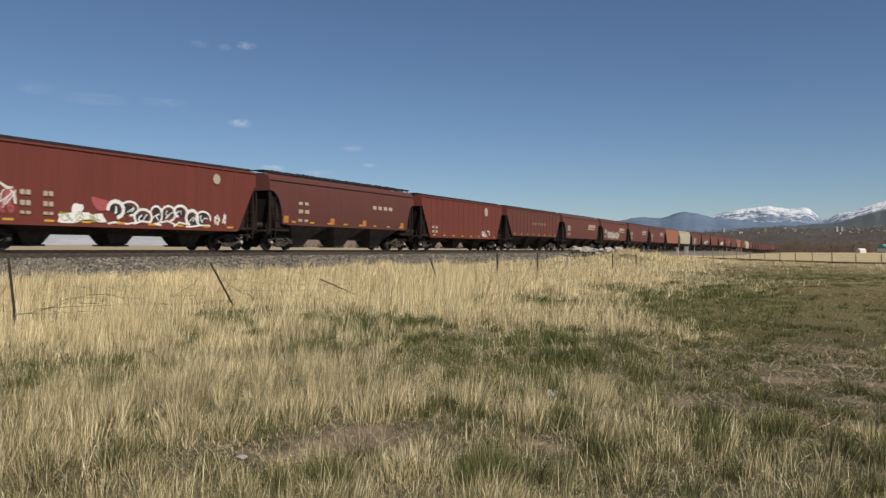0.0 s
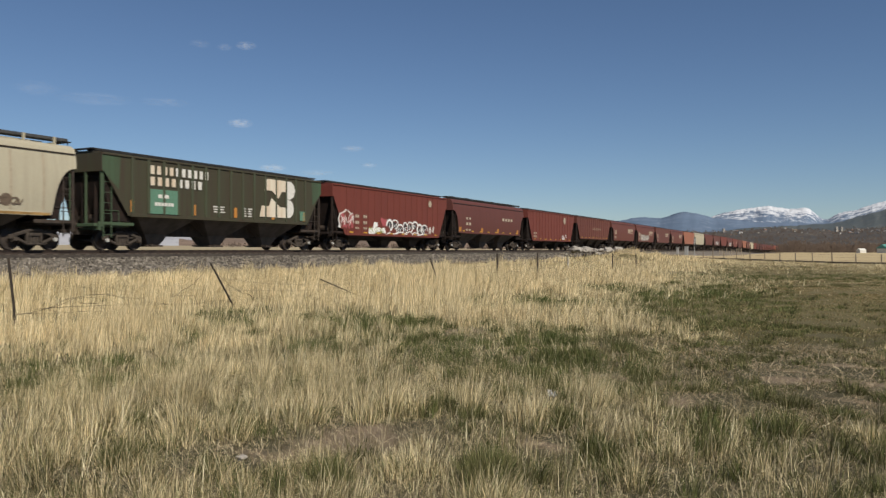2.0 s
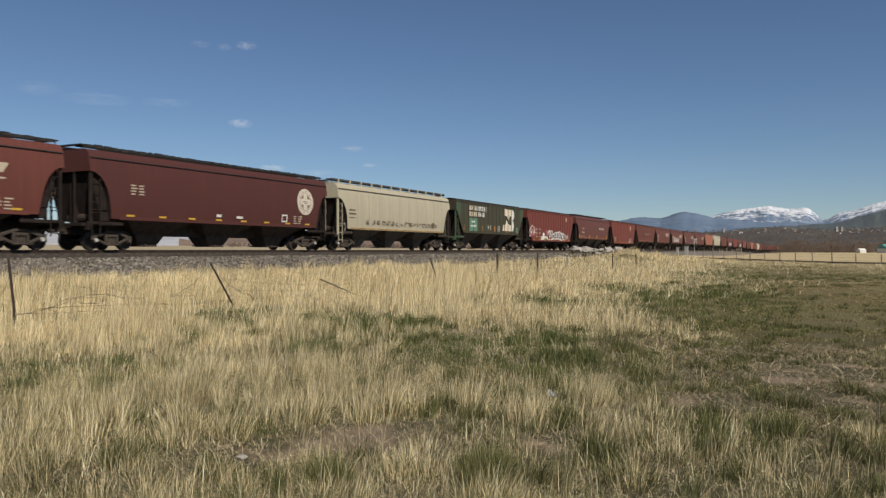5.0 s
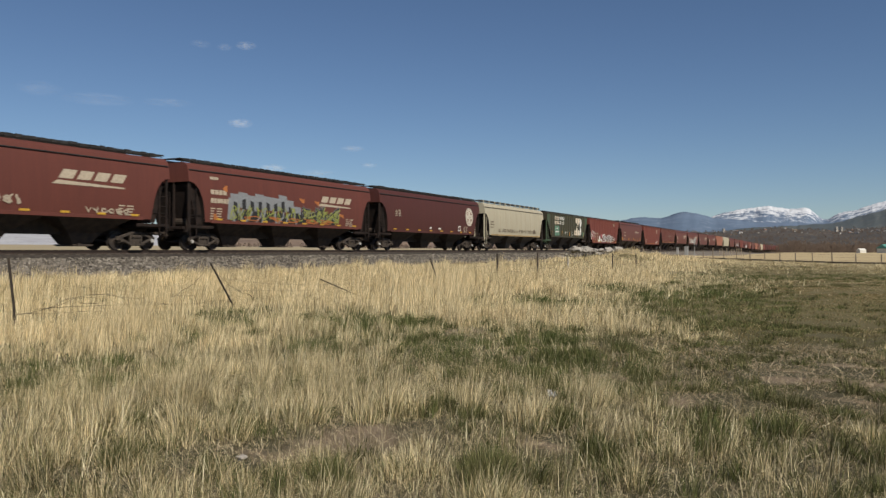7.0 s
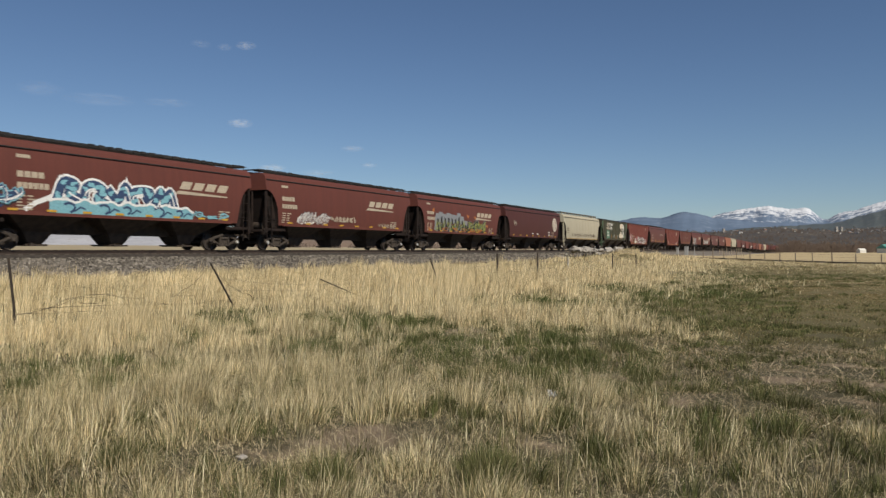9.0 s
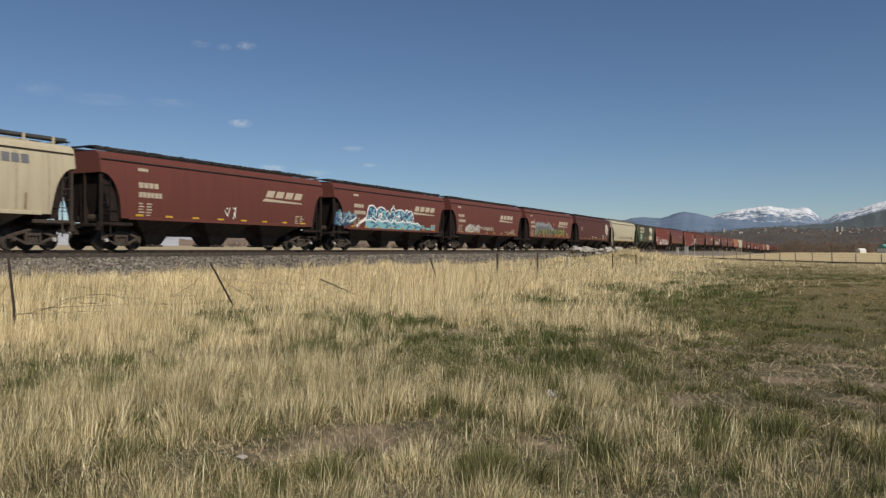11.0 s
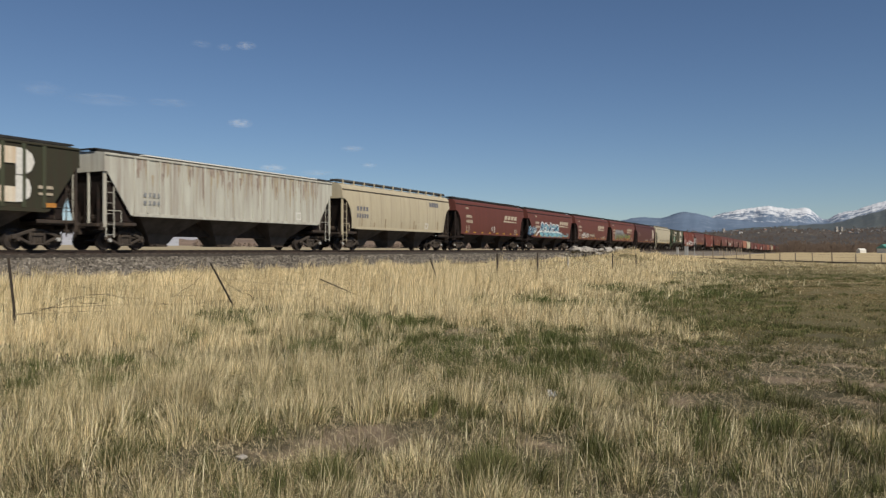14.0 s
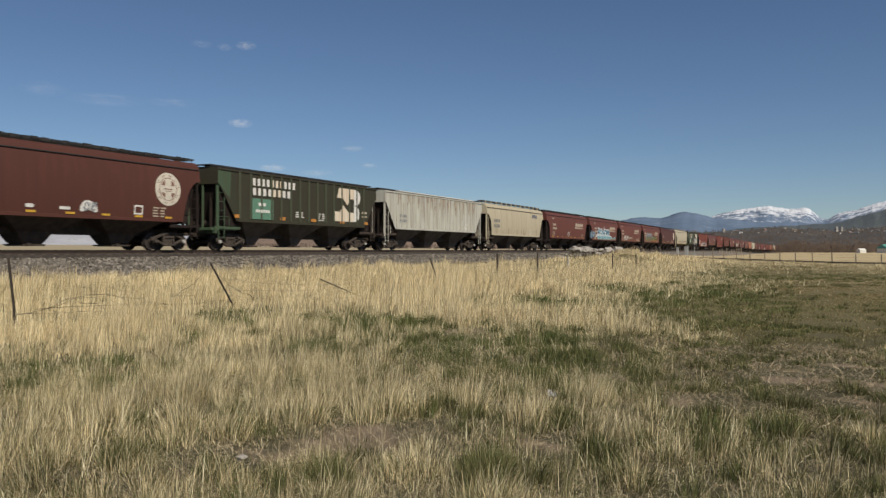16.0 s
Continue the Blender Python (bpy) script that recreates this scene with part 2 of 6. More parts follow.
def ground_material():
    m, t, p, node, link = material("meadow_soil")
    co = node("NewGeometry").outputs["Position"]
    big = node("TexNoise", Scale=0.35, Detail=5.0, Roughness=0.6)
    mid = node("TexNoise", Scale=2.6, Detail=6.0, Roughness=0.65)
    fine = node("TexNoise", Scale=38.0, Detail=5.0, Roughness=0.7)
    straw = node("TexNoise", Scale=14.0, Detail=3.0, Roughness=0.6)
    lay = node("Mapping", Scale=(1.0, 5.0, 1.0), Rotation=(0, 0, 0.7))
    link(co, lay.inputs["Vector"])
    link(lay.outputs[0], straw.inputs["Vector"])
    for n in (big, mid, fine):
        link(co, n.inputs["Vector"])
    soil = mixed(t, link, mid.outputs[0], (0.165, 0.122, 0.086), (0.27, 0.207, 0.150))
    soil = mixed(t, link, ramp(node, link, straw.outputs[0], [(0.52, (0, 0, 0)), (0.6, (0.7, 0.7, 0.7))]), soil, (0.36, 0.28, 0.175))
    turf = mixed(t, link, fine.outputs[0], (0.036, 0.036, 0.018), (0.10, 0.088, 0.046))
    near = mixed(t, link, ramp(node, link, mid.outputs[0], [(0.20, (0, 0, 0)), (0.36, (1, 1, 1))]), soil, turf)
    grazed = mixed(t, link, fine.outputs[0], (0.072, 0.062, 0.026), (0.18, 0.145, 0.066))
    reach = node("MapRange")
    reach.inputs[1].default_value, reach.inputs[2].default_value = 11, 20
    lie = node("SeparateXYZ")
    link(co, lie.inputs[0])
    link(lie.outputs[0], reach.inputs[0])
    near = mixed(t, link, reach.outputs[0], near, grazed)
    worn = node("Attribute")
    worn.attribute_name = "worn"
    rag = t.nodes.new("ShaderNodeMath")
    rag.operation = "MULTIPLY_ADD"
    link(mid.outputs[0], rag.inputs[0])
    rag.inputs[1].default_value = 0.6
    link(worn.outputs["Fac"], rag.inputs[2])
    near = mixed(t, link, ramp(node, link, rag.outputs[0], [(0.66, (0, 0, 0)), (0.95, (0.9, 0.9, 0.9))]), near, soil)
    pasture = mixed(t, link, ramp(node, link, big.outputs[0], [(0.35, (0, 0, 0)), (0.65, (1, 1, 1))]), (0.47, 0.37, 0.21), (0.38, 0.30, 0.17))
    xyz = node("SeparateXYZ")
    link(co, xyz.inputs[0])
    edge = node("MapRange")
    edge.inputs[1].default_value, edge.inputs[2].default_value = 88, 110
    link(xyz.outputs[0], edge.inputs[0])
    c = mixed(t, link, edge.outputs[0], near, pasture)
    over = node("MapRange")
    over.inputs[1].default_value, over.inputs[2].default_value = 36, 44
    link(xyz.outputs[1], over.inputs[0])
    c = mixed(t, link, over.outputs[0], c, mixed(t, link, 0.75, pasture, (0.30, 0.25, 0.165)))
    link(c, p.inputs["Base Color"])
    p.inputs["Roughness"].default_value = 0.95
    bp = node("Bump", Strength=0.7, Distance=0.03)
    link(fine.outputs[0], bp.inputs["Height"])
    link(bp.outputs[0], p.inputs["Normal"])
    return m


def build_ground():
    n = 230
    reach = math.asinh(4700 / 5.0)
    axis = [5.0 * math.sinh(reach * (2 * k / n - 1)) for k in range(n + 1)]
    ys = sorted(set([round(a + 12, 3) for a in axis] + [22 + 0.5 * k for k in range(34)]))
    xs = [round(a + 8, 3) for a in axis]
    verts = [(x, y, ground_z(x, y)) for y in ys for x in xs]
    w = len(xs)
    faces = [(j * w + i, j * w + i + 1, (j + 1) * w + i + 1, (j + 1) * w + i) for j in range(len(ys) - 1) for i in range(w - 1)]
    me = bpy.data.meshes.new("ground")
    me.from_pydata(verts, [], faces)
    worn = me.attributes.new("worn", "FLOAT", "POINT")
    worn.data.foreach_set("value", [bareness(x, y) if 2 < x < 16 and -4 < y < 8 else 0.0 for x, y, z in verts])
    me.materials.append(ground_material())
    me.shade_smooth()
    return tagged(new("ground", me), "dry spring meadow soil with straw litter and bare patches", "ground", kind="structure")


build_ground()

# ---- railway bed, rails, ties ----
STONE = surface("grey_crushed_stone", (0.118, 0.103, 0.088), (0.19, 0.167, 0.140), 7.0, 0.9, 0, 0.6, 60.0, 0.01)


DARK_STONE = surface("dark_brown_ballast", (0.034, 0.028, 0.024), (0.060, 0.050, 0.042), 6.0, 0.9, 0, 0.6, 50.0, 0.01)


def stone_material():
    m, t, p, node, link = material("mixed_crushed_stone")
    g = node("NewGeometry")
    c = ramp(node, link, g.outputs["Random Per Island"], [(0.0, (0.050, 0.043, 0.036)), (0.4, (0.125, 0.110, 0.092)), (0.75, (0.20, 0.175, 0.148)), (1.0, (0.35, 0.315, 0.27))])
    n = node("TexNoise", Scale=30.0, Detail=3.0)
    link(node("TexCoord").outputs["Object"], n.inputs["Vector"])
    link(mixed(t, link, 0.3, c, n.outputs[0], "MULTIPLY"), p.inputs["Base Color"])
    p.inputs["Roughness"].default_value = 0.9
    return m


def bed_section(s):
    c, z = track(s), track(s).z
    out = []
    for dy, dz in ((-5.2, -1.32), (-4.6, -1.08), (-3.2, -0.74), (-1.75, -0.40), (-1.36, -0.34), (-1.30, -0.205), (0, -0.19), (1.3, -0.20), (1.75, -0.30), (3.2, -0.6), (5.4, -1.3)):
        out.append(Vector((s, c.y + dy, z + dz)))
    return out


def bed_z(s, dy):
    table = ((-5.2, -1.32), (-4.6, -1.08), (-3.2, -0.74), (-1.75, -0.40), (-1.36, -0.34), (-1.30, -0.205), (0, -0.19))
    for (a, za), (b, zb) in zip(table, table[1:]):
        if a <= dy <= b:
            return track(s).z + za + (zb - za) * (dy - a) / (b - a)
    return track(s).z - 0.18


def build_track():
    bm = bmesh.new()
    stations = [-260 + 10 * k for k in range(27)] + [10 + 1.0 * k for k in range(1, 111)] + [120 + 15 * k for k in range(1, 75)]
    rings = []
    for s in stations:
        ring = bed_section(s)
        for k, p in enumerate(ring):
            p.z += 0.035 * noise.noise((s * 0.7, p.y * 1.1, k)) if k not in (4, 5, 6, 7) else 0
            if k in (0, 10):
                p.z -= 0.6
        rings.append(ring)
    loft(bm, rings, closed=False)
    me = finish(bm, "ballast", STONE)
    me.materials.append(DARK_STONE)
    # darker brown stone within 1.4 m of the track centre
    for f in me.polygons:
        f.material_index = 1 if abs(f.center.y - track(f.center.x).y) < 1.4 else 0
    bed = tagged(new("ballast", me), "grey crushed stone railway embankment", "ballast", kind="structure")
    # loose stones on the shoulder
    rng = np.random.default_rng(5)
    n = 24000
    s = 6 + 100 * rng.random(n) ** 1.35
    dy = -4.95 + 3.5 * rng.random(n)
    base = np.array([(-1, -1, -1), (1, -1, -0.6), (1, 1, -1), (-1, 1, -0.8), (-0.7, -0.8, 0.9), (0.8, -0.6, 0.7), (0.6, 0.8, 1), (-0.8, 0.7, 0.6)], float)
    quads = np.array([(0, 3, 2, 1), (4, 5, 6, 7), (0, 1, 5, 4), (1, 2, 6, 5), (2, 3, 7, 6), (3, 0, 4, 7)])
    size = (0.020 + 0.030 * rng.random(n)) * (1 + 0.006 * s)
    ang = rng.random(n) * 6.283
    shape = base[None] * (0.65 + 0.7 * rng.random((n, 8, 3)))
    x = shape[..., 0] * np.cos(ang)[:, None] - shape[..., 1] * np.sin(ang)[:, None]
    y = shape[..., 0] * np.sin(ang)[:, None] + shape[..., 1] * np.cos(ang)[:, None]
    pos = np.array([(a, track(a).y + b, bed_z(a, b)) for a, b in zip(s, dy)])
    v = np.stack([x, y, shape[..., 2] * 0.8], -1) * size[:, None, None] + pos[:, None, :]
    v[..., 2] += (size * 0.35)[:, None]
    me = bpy.data.meshes.new("ballast_stones")
    me.from_pydata(v.reshape(-1, 3), [], (quads[None] + 8 * np.arange(n)[:, None, None]).reshape(-1, 4))
    me.materials.append(stone_material())
    tagged(new("ballast_stones", me), "loose grey and pinkish crushed stones on the embankment shoulder", "ballast", kind="stuff")
    # two rails
    for side, name in ((-0.755, "near"), (0.755, "far")):
        bm = bmesh.new()
        prof = [(-0.075, -0.172), (0.075, -0.172), (0.075, -0.155), (0.012, -0.135), (0.012, -0.045), (0.036, -0.035), (0.036, 0), (-0.036, 0), (-0.036, -0.035), (-0.012, -0.045), (-0.012, -0.135), (-0.075, -0.155)]
        st = [-260, -100, 0] + [20 * k for k in range(1, 56)]
        rows = loft(bm, [[track(q) + Vector((0, side + a, b)) for a, b in prof] for q in st])
        me = finish(bm, "rail", RAIL)
        me.materials.append(SHINE)
        for f in me.polygons:
            if f.normal.z > 0.9 and f.center.z > track(f.center.x).z - 0.02:
                f.material_index = 1
        tagged(new("rail", me), "rusty steel rail with a polished head", "rail", group="rails of the track", kind="structure")
    # ties
    tie = shared("tie", TIE, lambda b: box(b, (0, 0, 0), (0.23, 2.6, 0.18), None, 0.012))
    for k in range(170):
        q = 2 + 0.52 * k
        link_part("tie", tie, bed, on_track(q) @ pose(0, 0, -0.252, 0, 0, random.uniform(-0.6, 0.6)))


build_track()

# ---- far land ----


LAND = {}


def land_point(name, r, a):
    """The surface of a hill at the distance r and the bearing a (degrees from the line of sight)."""
    r0, r1, r2, peaks, base, rough, seed, gully = LAND[name]
    crest = base + sum(h * math.exp(-((a - b) / w) ** 2) for b, h, w in peaks)
    k = (r - r0) / (r1 - r0) if r < r1 else max(0.0, 1 - (r - r1) / (r2 - r1))
    k = k * k * (3 - 2 * k) * 0.5 + k * 0.5
    az = THETA - radians(a)
    x, y = r * math.cos(az), r * math.sin(az)
    q = (x / (r1 * 0.05), y / (r1 * 0.05), seed)
    wob = noise.fractal(q, 0.9, 2.1, 6) + 0.7 * (0.5 - abs(noise.noise((q[0] * 0.7, q[1] * 0.7, seed + 5))))
    if gully:
        wob += gully * sum((0.30 - abs(noise.noise((a * f, r * 0.0012 * f, seed + f)))) * w for f, w in ((1.6, 1.0), (4.1, 0.6), (9.0, 0.32)))
    return x, y, -4 + k * (crest + 4) * (1 + rough * wob)


def ridge(name, r0, r1, r2, a0, a1, peaks, base, mat, label, rough=0.1, cols=220, rows=22, seed=0, gully=0.0):
    """A range of hills between the distances r0 and r2 with its crest at r1; peaks: (bearing, height, width) in degrees and metres."""
    LAND[name] = (r0, r1, r2, peaks, base, rough, seed, gully)
    verts = [land_point(name, r0 + (r2 - r0) * j / rows, a0 + (a1 - a0) * i / cols) for i in range(cols + 1) for j in range(rows + 1)]
    n = rows + 1
    faces = [(i * n + j, i * n + j + 1, (i + 1) * n + j + 1, (i + 1) * n + j) for i in range(cols) for j in range(rows)]
    me = bpy.data.meshes.new(name)
    me.from_pydata(verts, [], faces)
    me.materials.append(mat)
    me.shade_smooth()
    return tagged(new(name, me), label, "hill", kind="structure")


def land_material(name, a, b, c, scale, snow=None, fleck=0.62):
    """Far land: two ground tones, dark woods, snow above a height."""
    m, t, p, node, link = material(name)
    co = node("NewGeometry").outputs["Position"]
    n1 = node("TexNoise", Scale=scale, Detail=8.0, Roughness=0.65)
    n2 = node("TexNoise", Scale=scale * 5, Detail=6.0, Roughness=0.7)
    link(co, n1.inputs["Vector"])
    link(co, n2.inputs["Vector"])
    col = mixed(t, link, ramp(node, link, n1.outputs[0], [(0.4, (0, 0, 0)), (0.6, (1, 1, 1))]), a, b)
    col = mixed(t, link, ramp(node, link, n2.outputs[0], [(fleck - 0.06, (0, 0, 0)), (fleck, (0.8, 0.8, 0.8))]), col, c)
    if snow:
        xyz = node("SeparateXYZ")
        link(co, xyz.inputs[0])
        up = node("MapRange")
        up.inputs[1].default_value, up.inputs[2].default_value = snow
        up.inputs[3].default_value, up.inputs[4].default_value = -0.10, 0.09
        link(xyz.outputs[2], up.inputs[0])
        n3 = node("TexNoise", Scale=scale * 3.4, Detail=9.0, Roughness=0.8, Distortion=0.6)
        fall = node("Mapping", Scale=(1.0, 1.0, 1.7), Rotation=(0.5, 0.35, 0.0))
        link(co, fall.inputs["Vector"])
        link(fall.outputs[0], n3.inputs["Vector"])
        add = t.nodes.new("ShaderNodeMath")
        link(up.outputs[0], add.inputs[0])
        link(n3.outputs[0], add.inputs[1])
        col = mixed(t, link, ramp(node, link, add.outputs[0], [(0.475, (0, 0, 0)), (0.525, (1, 1, 1))]), col, (0.58, 0.60, 0.64))
    link(col, p.inputs["Base Color"])
    p.inputs["Roughness"].default_value = 0.95
    return m


# blue distance haze is painted into the base colours of these three slopes
FOREST = land_material("haze_painted_forest_slope", (0.115, 0.160, 0.235), (0.090, 0.130, 0.195), (0.16, 0.20, 0.27), 0.004)
SNOWY = land_material("haze_painted_snow_slope", (0.120, 0.165, 0.240), (0.090, 0.130, 0.200), (0.17, 0.21, 0.28), 0.005, (112, 235))
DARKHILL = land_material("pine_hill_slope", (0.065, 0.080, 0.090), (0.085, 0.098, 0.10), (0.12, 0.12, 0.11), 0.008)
TOWNLAND = land_material("brown_town_slope", (0.074, 0.063, 0.055), (0.052, 0.049, 0.047), (0.16, 0.13, 0.09), 0.012)
SCRUB = land_material("brown_scrub_slope", (0.22, 0.155, 0.11), (0.16, 0.115, 0.085), (0.10, 0.075, 0.06), 0.02)

ridge("mountain_range", 3300, 4450, 4700, 12, 48, [(18.2, 64, 1.4), (20.0, 85, 1.1), (21.4, 97, 1.0), (22.8, 117, 1.0), (24.2, 102, 1.0), (25.5, 104, 0.9), (27.3, 81, 0.9), (28.7, 87, 1.1), (30.2, 109, 1.3), (32.5, 114, 2), (36, 143, 3), (41, 150, 3)], 90, SNOWY, "snow-capped mountain range with painted blue haze", 0.025, 700, 70, 3, 1.3)
ridge("forest_ridge", 2600, 3700, 4100, 6, 46, [(9, 44, 2.5), (12, 46, 1.8), (14.5, 77, 1.6), (17.0, 80, 1.4), (18.6, 60, 1.3), (20.5, 55, 1.5), (23, 42, 2), (26, 39, 2.2), (29.5, 47, 2.5)], 70, FOREST, "forested ridge, blue haze painted into its colour", 0.04, 400, 40, 7, 0.7)
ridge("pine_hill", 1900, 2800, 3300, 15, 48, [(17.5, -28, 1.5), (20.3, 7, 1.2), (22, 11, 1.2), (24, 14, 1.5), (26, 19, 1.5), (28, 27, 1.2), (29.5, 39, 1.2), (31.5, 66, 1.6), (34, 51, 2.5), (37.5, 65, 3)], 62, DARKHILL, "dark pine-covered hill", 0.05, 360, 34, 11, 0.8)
ridge("town_slope", 1000, 2000, 2500, 8, 48, [(23.5, 9, 2), (29.5, 8, 2.5), (17, 4, 3)], 42, TOWNLAND, "brown slope with a scattered town", 0.12, 240, 28, 13)
ridge("scrub_hill", 700, 1050, 1400, -19, 20, [(-12, 4, 4), (-4, 4, 5), (6, 5, 5), (14, 2, 4)], 14, SCRUB, "low brown scrub hill", 0.25, 240, 16, 17)
# distance haze painted in as a pale grey slope colour
HAZE = land_material("haze_painted_pale_slope", (0.42, 0.42, 0.44), (0.35, 0.35, 0.38), (0.27, 0.255, 0.25), 0.012)
ridge("hazy_hill", 1250, 2200, 2800, -46, -9, [(-26, 12, 6), (-17, 6, 4), (-36, 10, 5)], 38, HAZE, "hill beyond the railway, pale with painted haze", 0.10, 160, 18, 23)

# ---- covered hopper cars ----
# brown grime taken near black, so the colour also carries shade
SHADE_GRIME = surface("grime_with_painted_shade", (0.010, 0.007, 0.006), (0.024, 0.014, 0.011), 3.0, 0.85, 0, 0.3, 25.0)
REDS = ("red", "brick", "dark", "maroon", "umber", "orange")
EAVE = {"flat": 4.27, "curved": 4.02}


def side_y(kind, z):
    """Half width of the body at a height above the rail."""
    return 1.58 if kind == "flat" else 1.61 - 0.11 * ((z - 2.6) / 1.45) ** 2


def low_z(kind, d, zb):
    """Lower edge of the body, d metres in from its end."""
    if kind == "flat":
        return 3.45 + (zb - 3.45) * min(1, max(0, d - 0.12) / 1.30)
    t = min(1, d / 1.08)
    return zb + (3.4 - zb) * math.sqrt(max(0, 1 - t ** 2.2))


def body(bm, length, kind, zb):
    h = length / 2
    ds = [0, 0.12, 0.3, 0.5, 0.7, 0.85, 0.97, 1.05, 1.12, 1.42, 1.9]
    xs = [-h + d for d in ds] + [-h + 1.9 + (length - 3.8) * k / 6 for k in range(1, 6)] + [h - d for d in reversed(ds)]
    rings = []
    for x in xs:
        lo = low_z(kind, h - abs(x), zb)
        zs = [lo + (EAVE[kind] - lo) * k / 9 for k in range(10)]
        near = [(x, -side_y(kind, z), z) for z in zs]
        roof = [(-1.54, 4.29), (-0.95, 4.35), (0, 4.38)] if kind == "flat" else [(-1.44, 4.22), (-1.22, 4.37), (0, 4.44)]
        ring = near + [(x, y, z) for y, z in roof] + [(x, -y, z) for y, z in roof[-2::-1]] + [(x, -y, z) for _, y, z in near[::-1]]
        rings.append(ring)
    loft(bm, rings)


def hopper(bm, zb, span):
    def ring(l, w, z):
        return [(-l / 2, -w / 2, z), (l / 2, -w / 2, z), (l / 2, w / 2, z), (-l / 2, w / 2, z)]
    loft(bm, [ring(span - 3.55, 0.85, 0.22), ring(span - 3.35, 1.0, 0.32), ring(span - 2.75, 1.3, 0.75), ring(span - 0.4, 2.9, zb + 0.02)])


def gate(bm):
    box(bm, (0, 0, 0.20), (1.0, 1.15, 0.08), None, 0.01)
    rod(bm, (-0.4, -0.8, 0.22), (-0.4, 0.8, 0.22), 0.03)
    box(bm, (-0.4, -0.8, 0.22), (0.14, 0.05, 0.14))


def side_frame(bm):
    for sgn in (-1, 1):
        box(bm, (sgn * 0.50, 0, 0.70), (0.86, 0.13, 0.13), Euler((0, sgn * 0.30, 0)).to_matrix(), 0.02)
        box(bm, (sgn * 0.55, 0, 0.36), (0.72, 0.13, 0.11), Euler((0, -sgn * 0.42, 0)).to_matrix(), 0.02)
        box(bm, (sgn * 0.92, 0, 0.52), (0.34, 0.15, 0.20), None, 0.03)
        box(bm, (sgn * 0.30, 0, 0.50), (0.10, 0.14, 0.44), None, 0.02)
        box(bm, (sgn * 0.89, 0, 0.40), (0.16, 0.12, 0.18), None, 0.02)
    box(bm, (0, 0, 0.78), (0.62, 0.15, 0.12), None, 0.03)
    box(bm, (0, 0, 0.235), (0.74, 0.16, 0.10), None, 0.03)
    for k in (-0.14, 0, 0.14):
        rod(bm, (k, 0, 0.28), (k, 0, 0.56), 0.065, 8)
    box(bm, (0, 0, 0.62), (0.48, 0.20, 0.13), None, 0.02)


def wheelset(bm):
    for y in (-0.755, 0.755):
        s = 1 if y > 0 else -1
        prof = [(0.09, 0.09), (0.16, 0.07), (0.17, 0.03), (0.34, 0.0), (0.36, 0.06), (0.42, 0.065), (0.425, -0.06), (0.45, -0.065), (0.45, -0.09), (0.36, -0.085), (0.17, -0.05), (0.09, -0.08)]
        n = 18
        rings = [[(r * math.cos(6.28318 * k / n), y + s * q, r * math.sin(6.28318 * k / n)) for k in range(n)] for r, q in prof]
        loft(bm, rings)
    rod(bm, (0, -1.08, 0), (0, 1.08, 0), 0.085, 10)


def cap(bm):
    rod(bm, (0, -0.06, 0), (0, 0.02, 0), 0.085, 12)


def coupler(bm):
    box(bm, (0.0, 0, 0), (0.75, 0.16, 0.17), None, 0.02)
    box(bm, (0.44, 0.03, 0), (0.26, 0.30, 0.28), None, 0.04)
    box(bm, (-0.30, 0, 0), (0.12, 0.42, 0.36), None, 0.02)
    rod(bm, (0.25, -0.35, 0.05), (0.38, -0.42, -0.38), 0.02, 6)
    rod(bm, (0.25, -1.25, 0.08), (0.25, 0.1, 0.08), 0.016, 6)


def ladder(bm, height, width=0.42, rungs=7):
    for x in (-width / 2, width / 2):
        box(bm, (x, 0, height / 2), (0.045, 0.03, height))
    for k in range(rungs):
        rod(bm, (-width / 2, 0.0, 0.12 + k * (height - 0.2) / (rungs - 1)), (width / 2, 0.0, 0.12 + k * (height - 0.2) / (rungs - 1)), 0.014, 6)


def rolling_gear(car, h, lite):
    """Two trucks, each with frames, bolster and two wheelsets."""
    sets = []
    for sgn in (-1, 1):
        truck = part("truck", bolster(), TRUCK, car, "dusty cast steel truck", pose(sgn * (h - 1.55), 0, 0))
        for y in (-1.02, 1.02):
            link_part("side_frame", shared("side_frame", TRUCK, side_frame), truck, pose(0, y, 0))
            if not lite:
                for x in (-0.89, 0.89):
                    link_part("bearing_cap", shared("bearing_cap", BRIGHT if (x > 0) == (sgn > 0) else TRUCK, cap), truck, pose(x, y + math.copysign(0.10, y), 0.43))
        for x in (-0.89, 0.89):
            w = link_part("wheelset", shared("wheelset", TREAD, wheelset, 40), truck, pose(x, 0, 0.425))
            if not lite:
                sets.append((w, x))
    return sets


def bolster():
    bm = bmesh.new()
    box(bm, (0, 0, 0.60), (0.42, 2.1, 0.26), None, 0.03)
    box(bm, (0, 0, 0.78), (0.5, 0.5, 0.14), None, 0.03)
    for x in (-0.62, 0.62):
        box(bm, (x, 0, 0.42), (0.10, 1.4, 0.16), None, 0.02)
    return bm


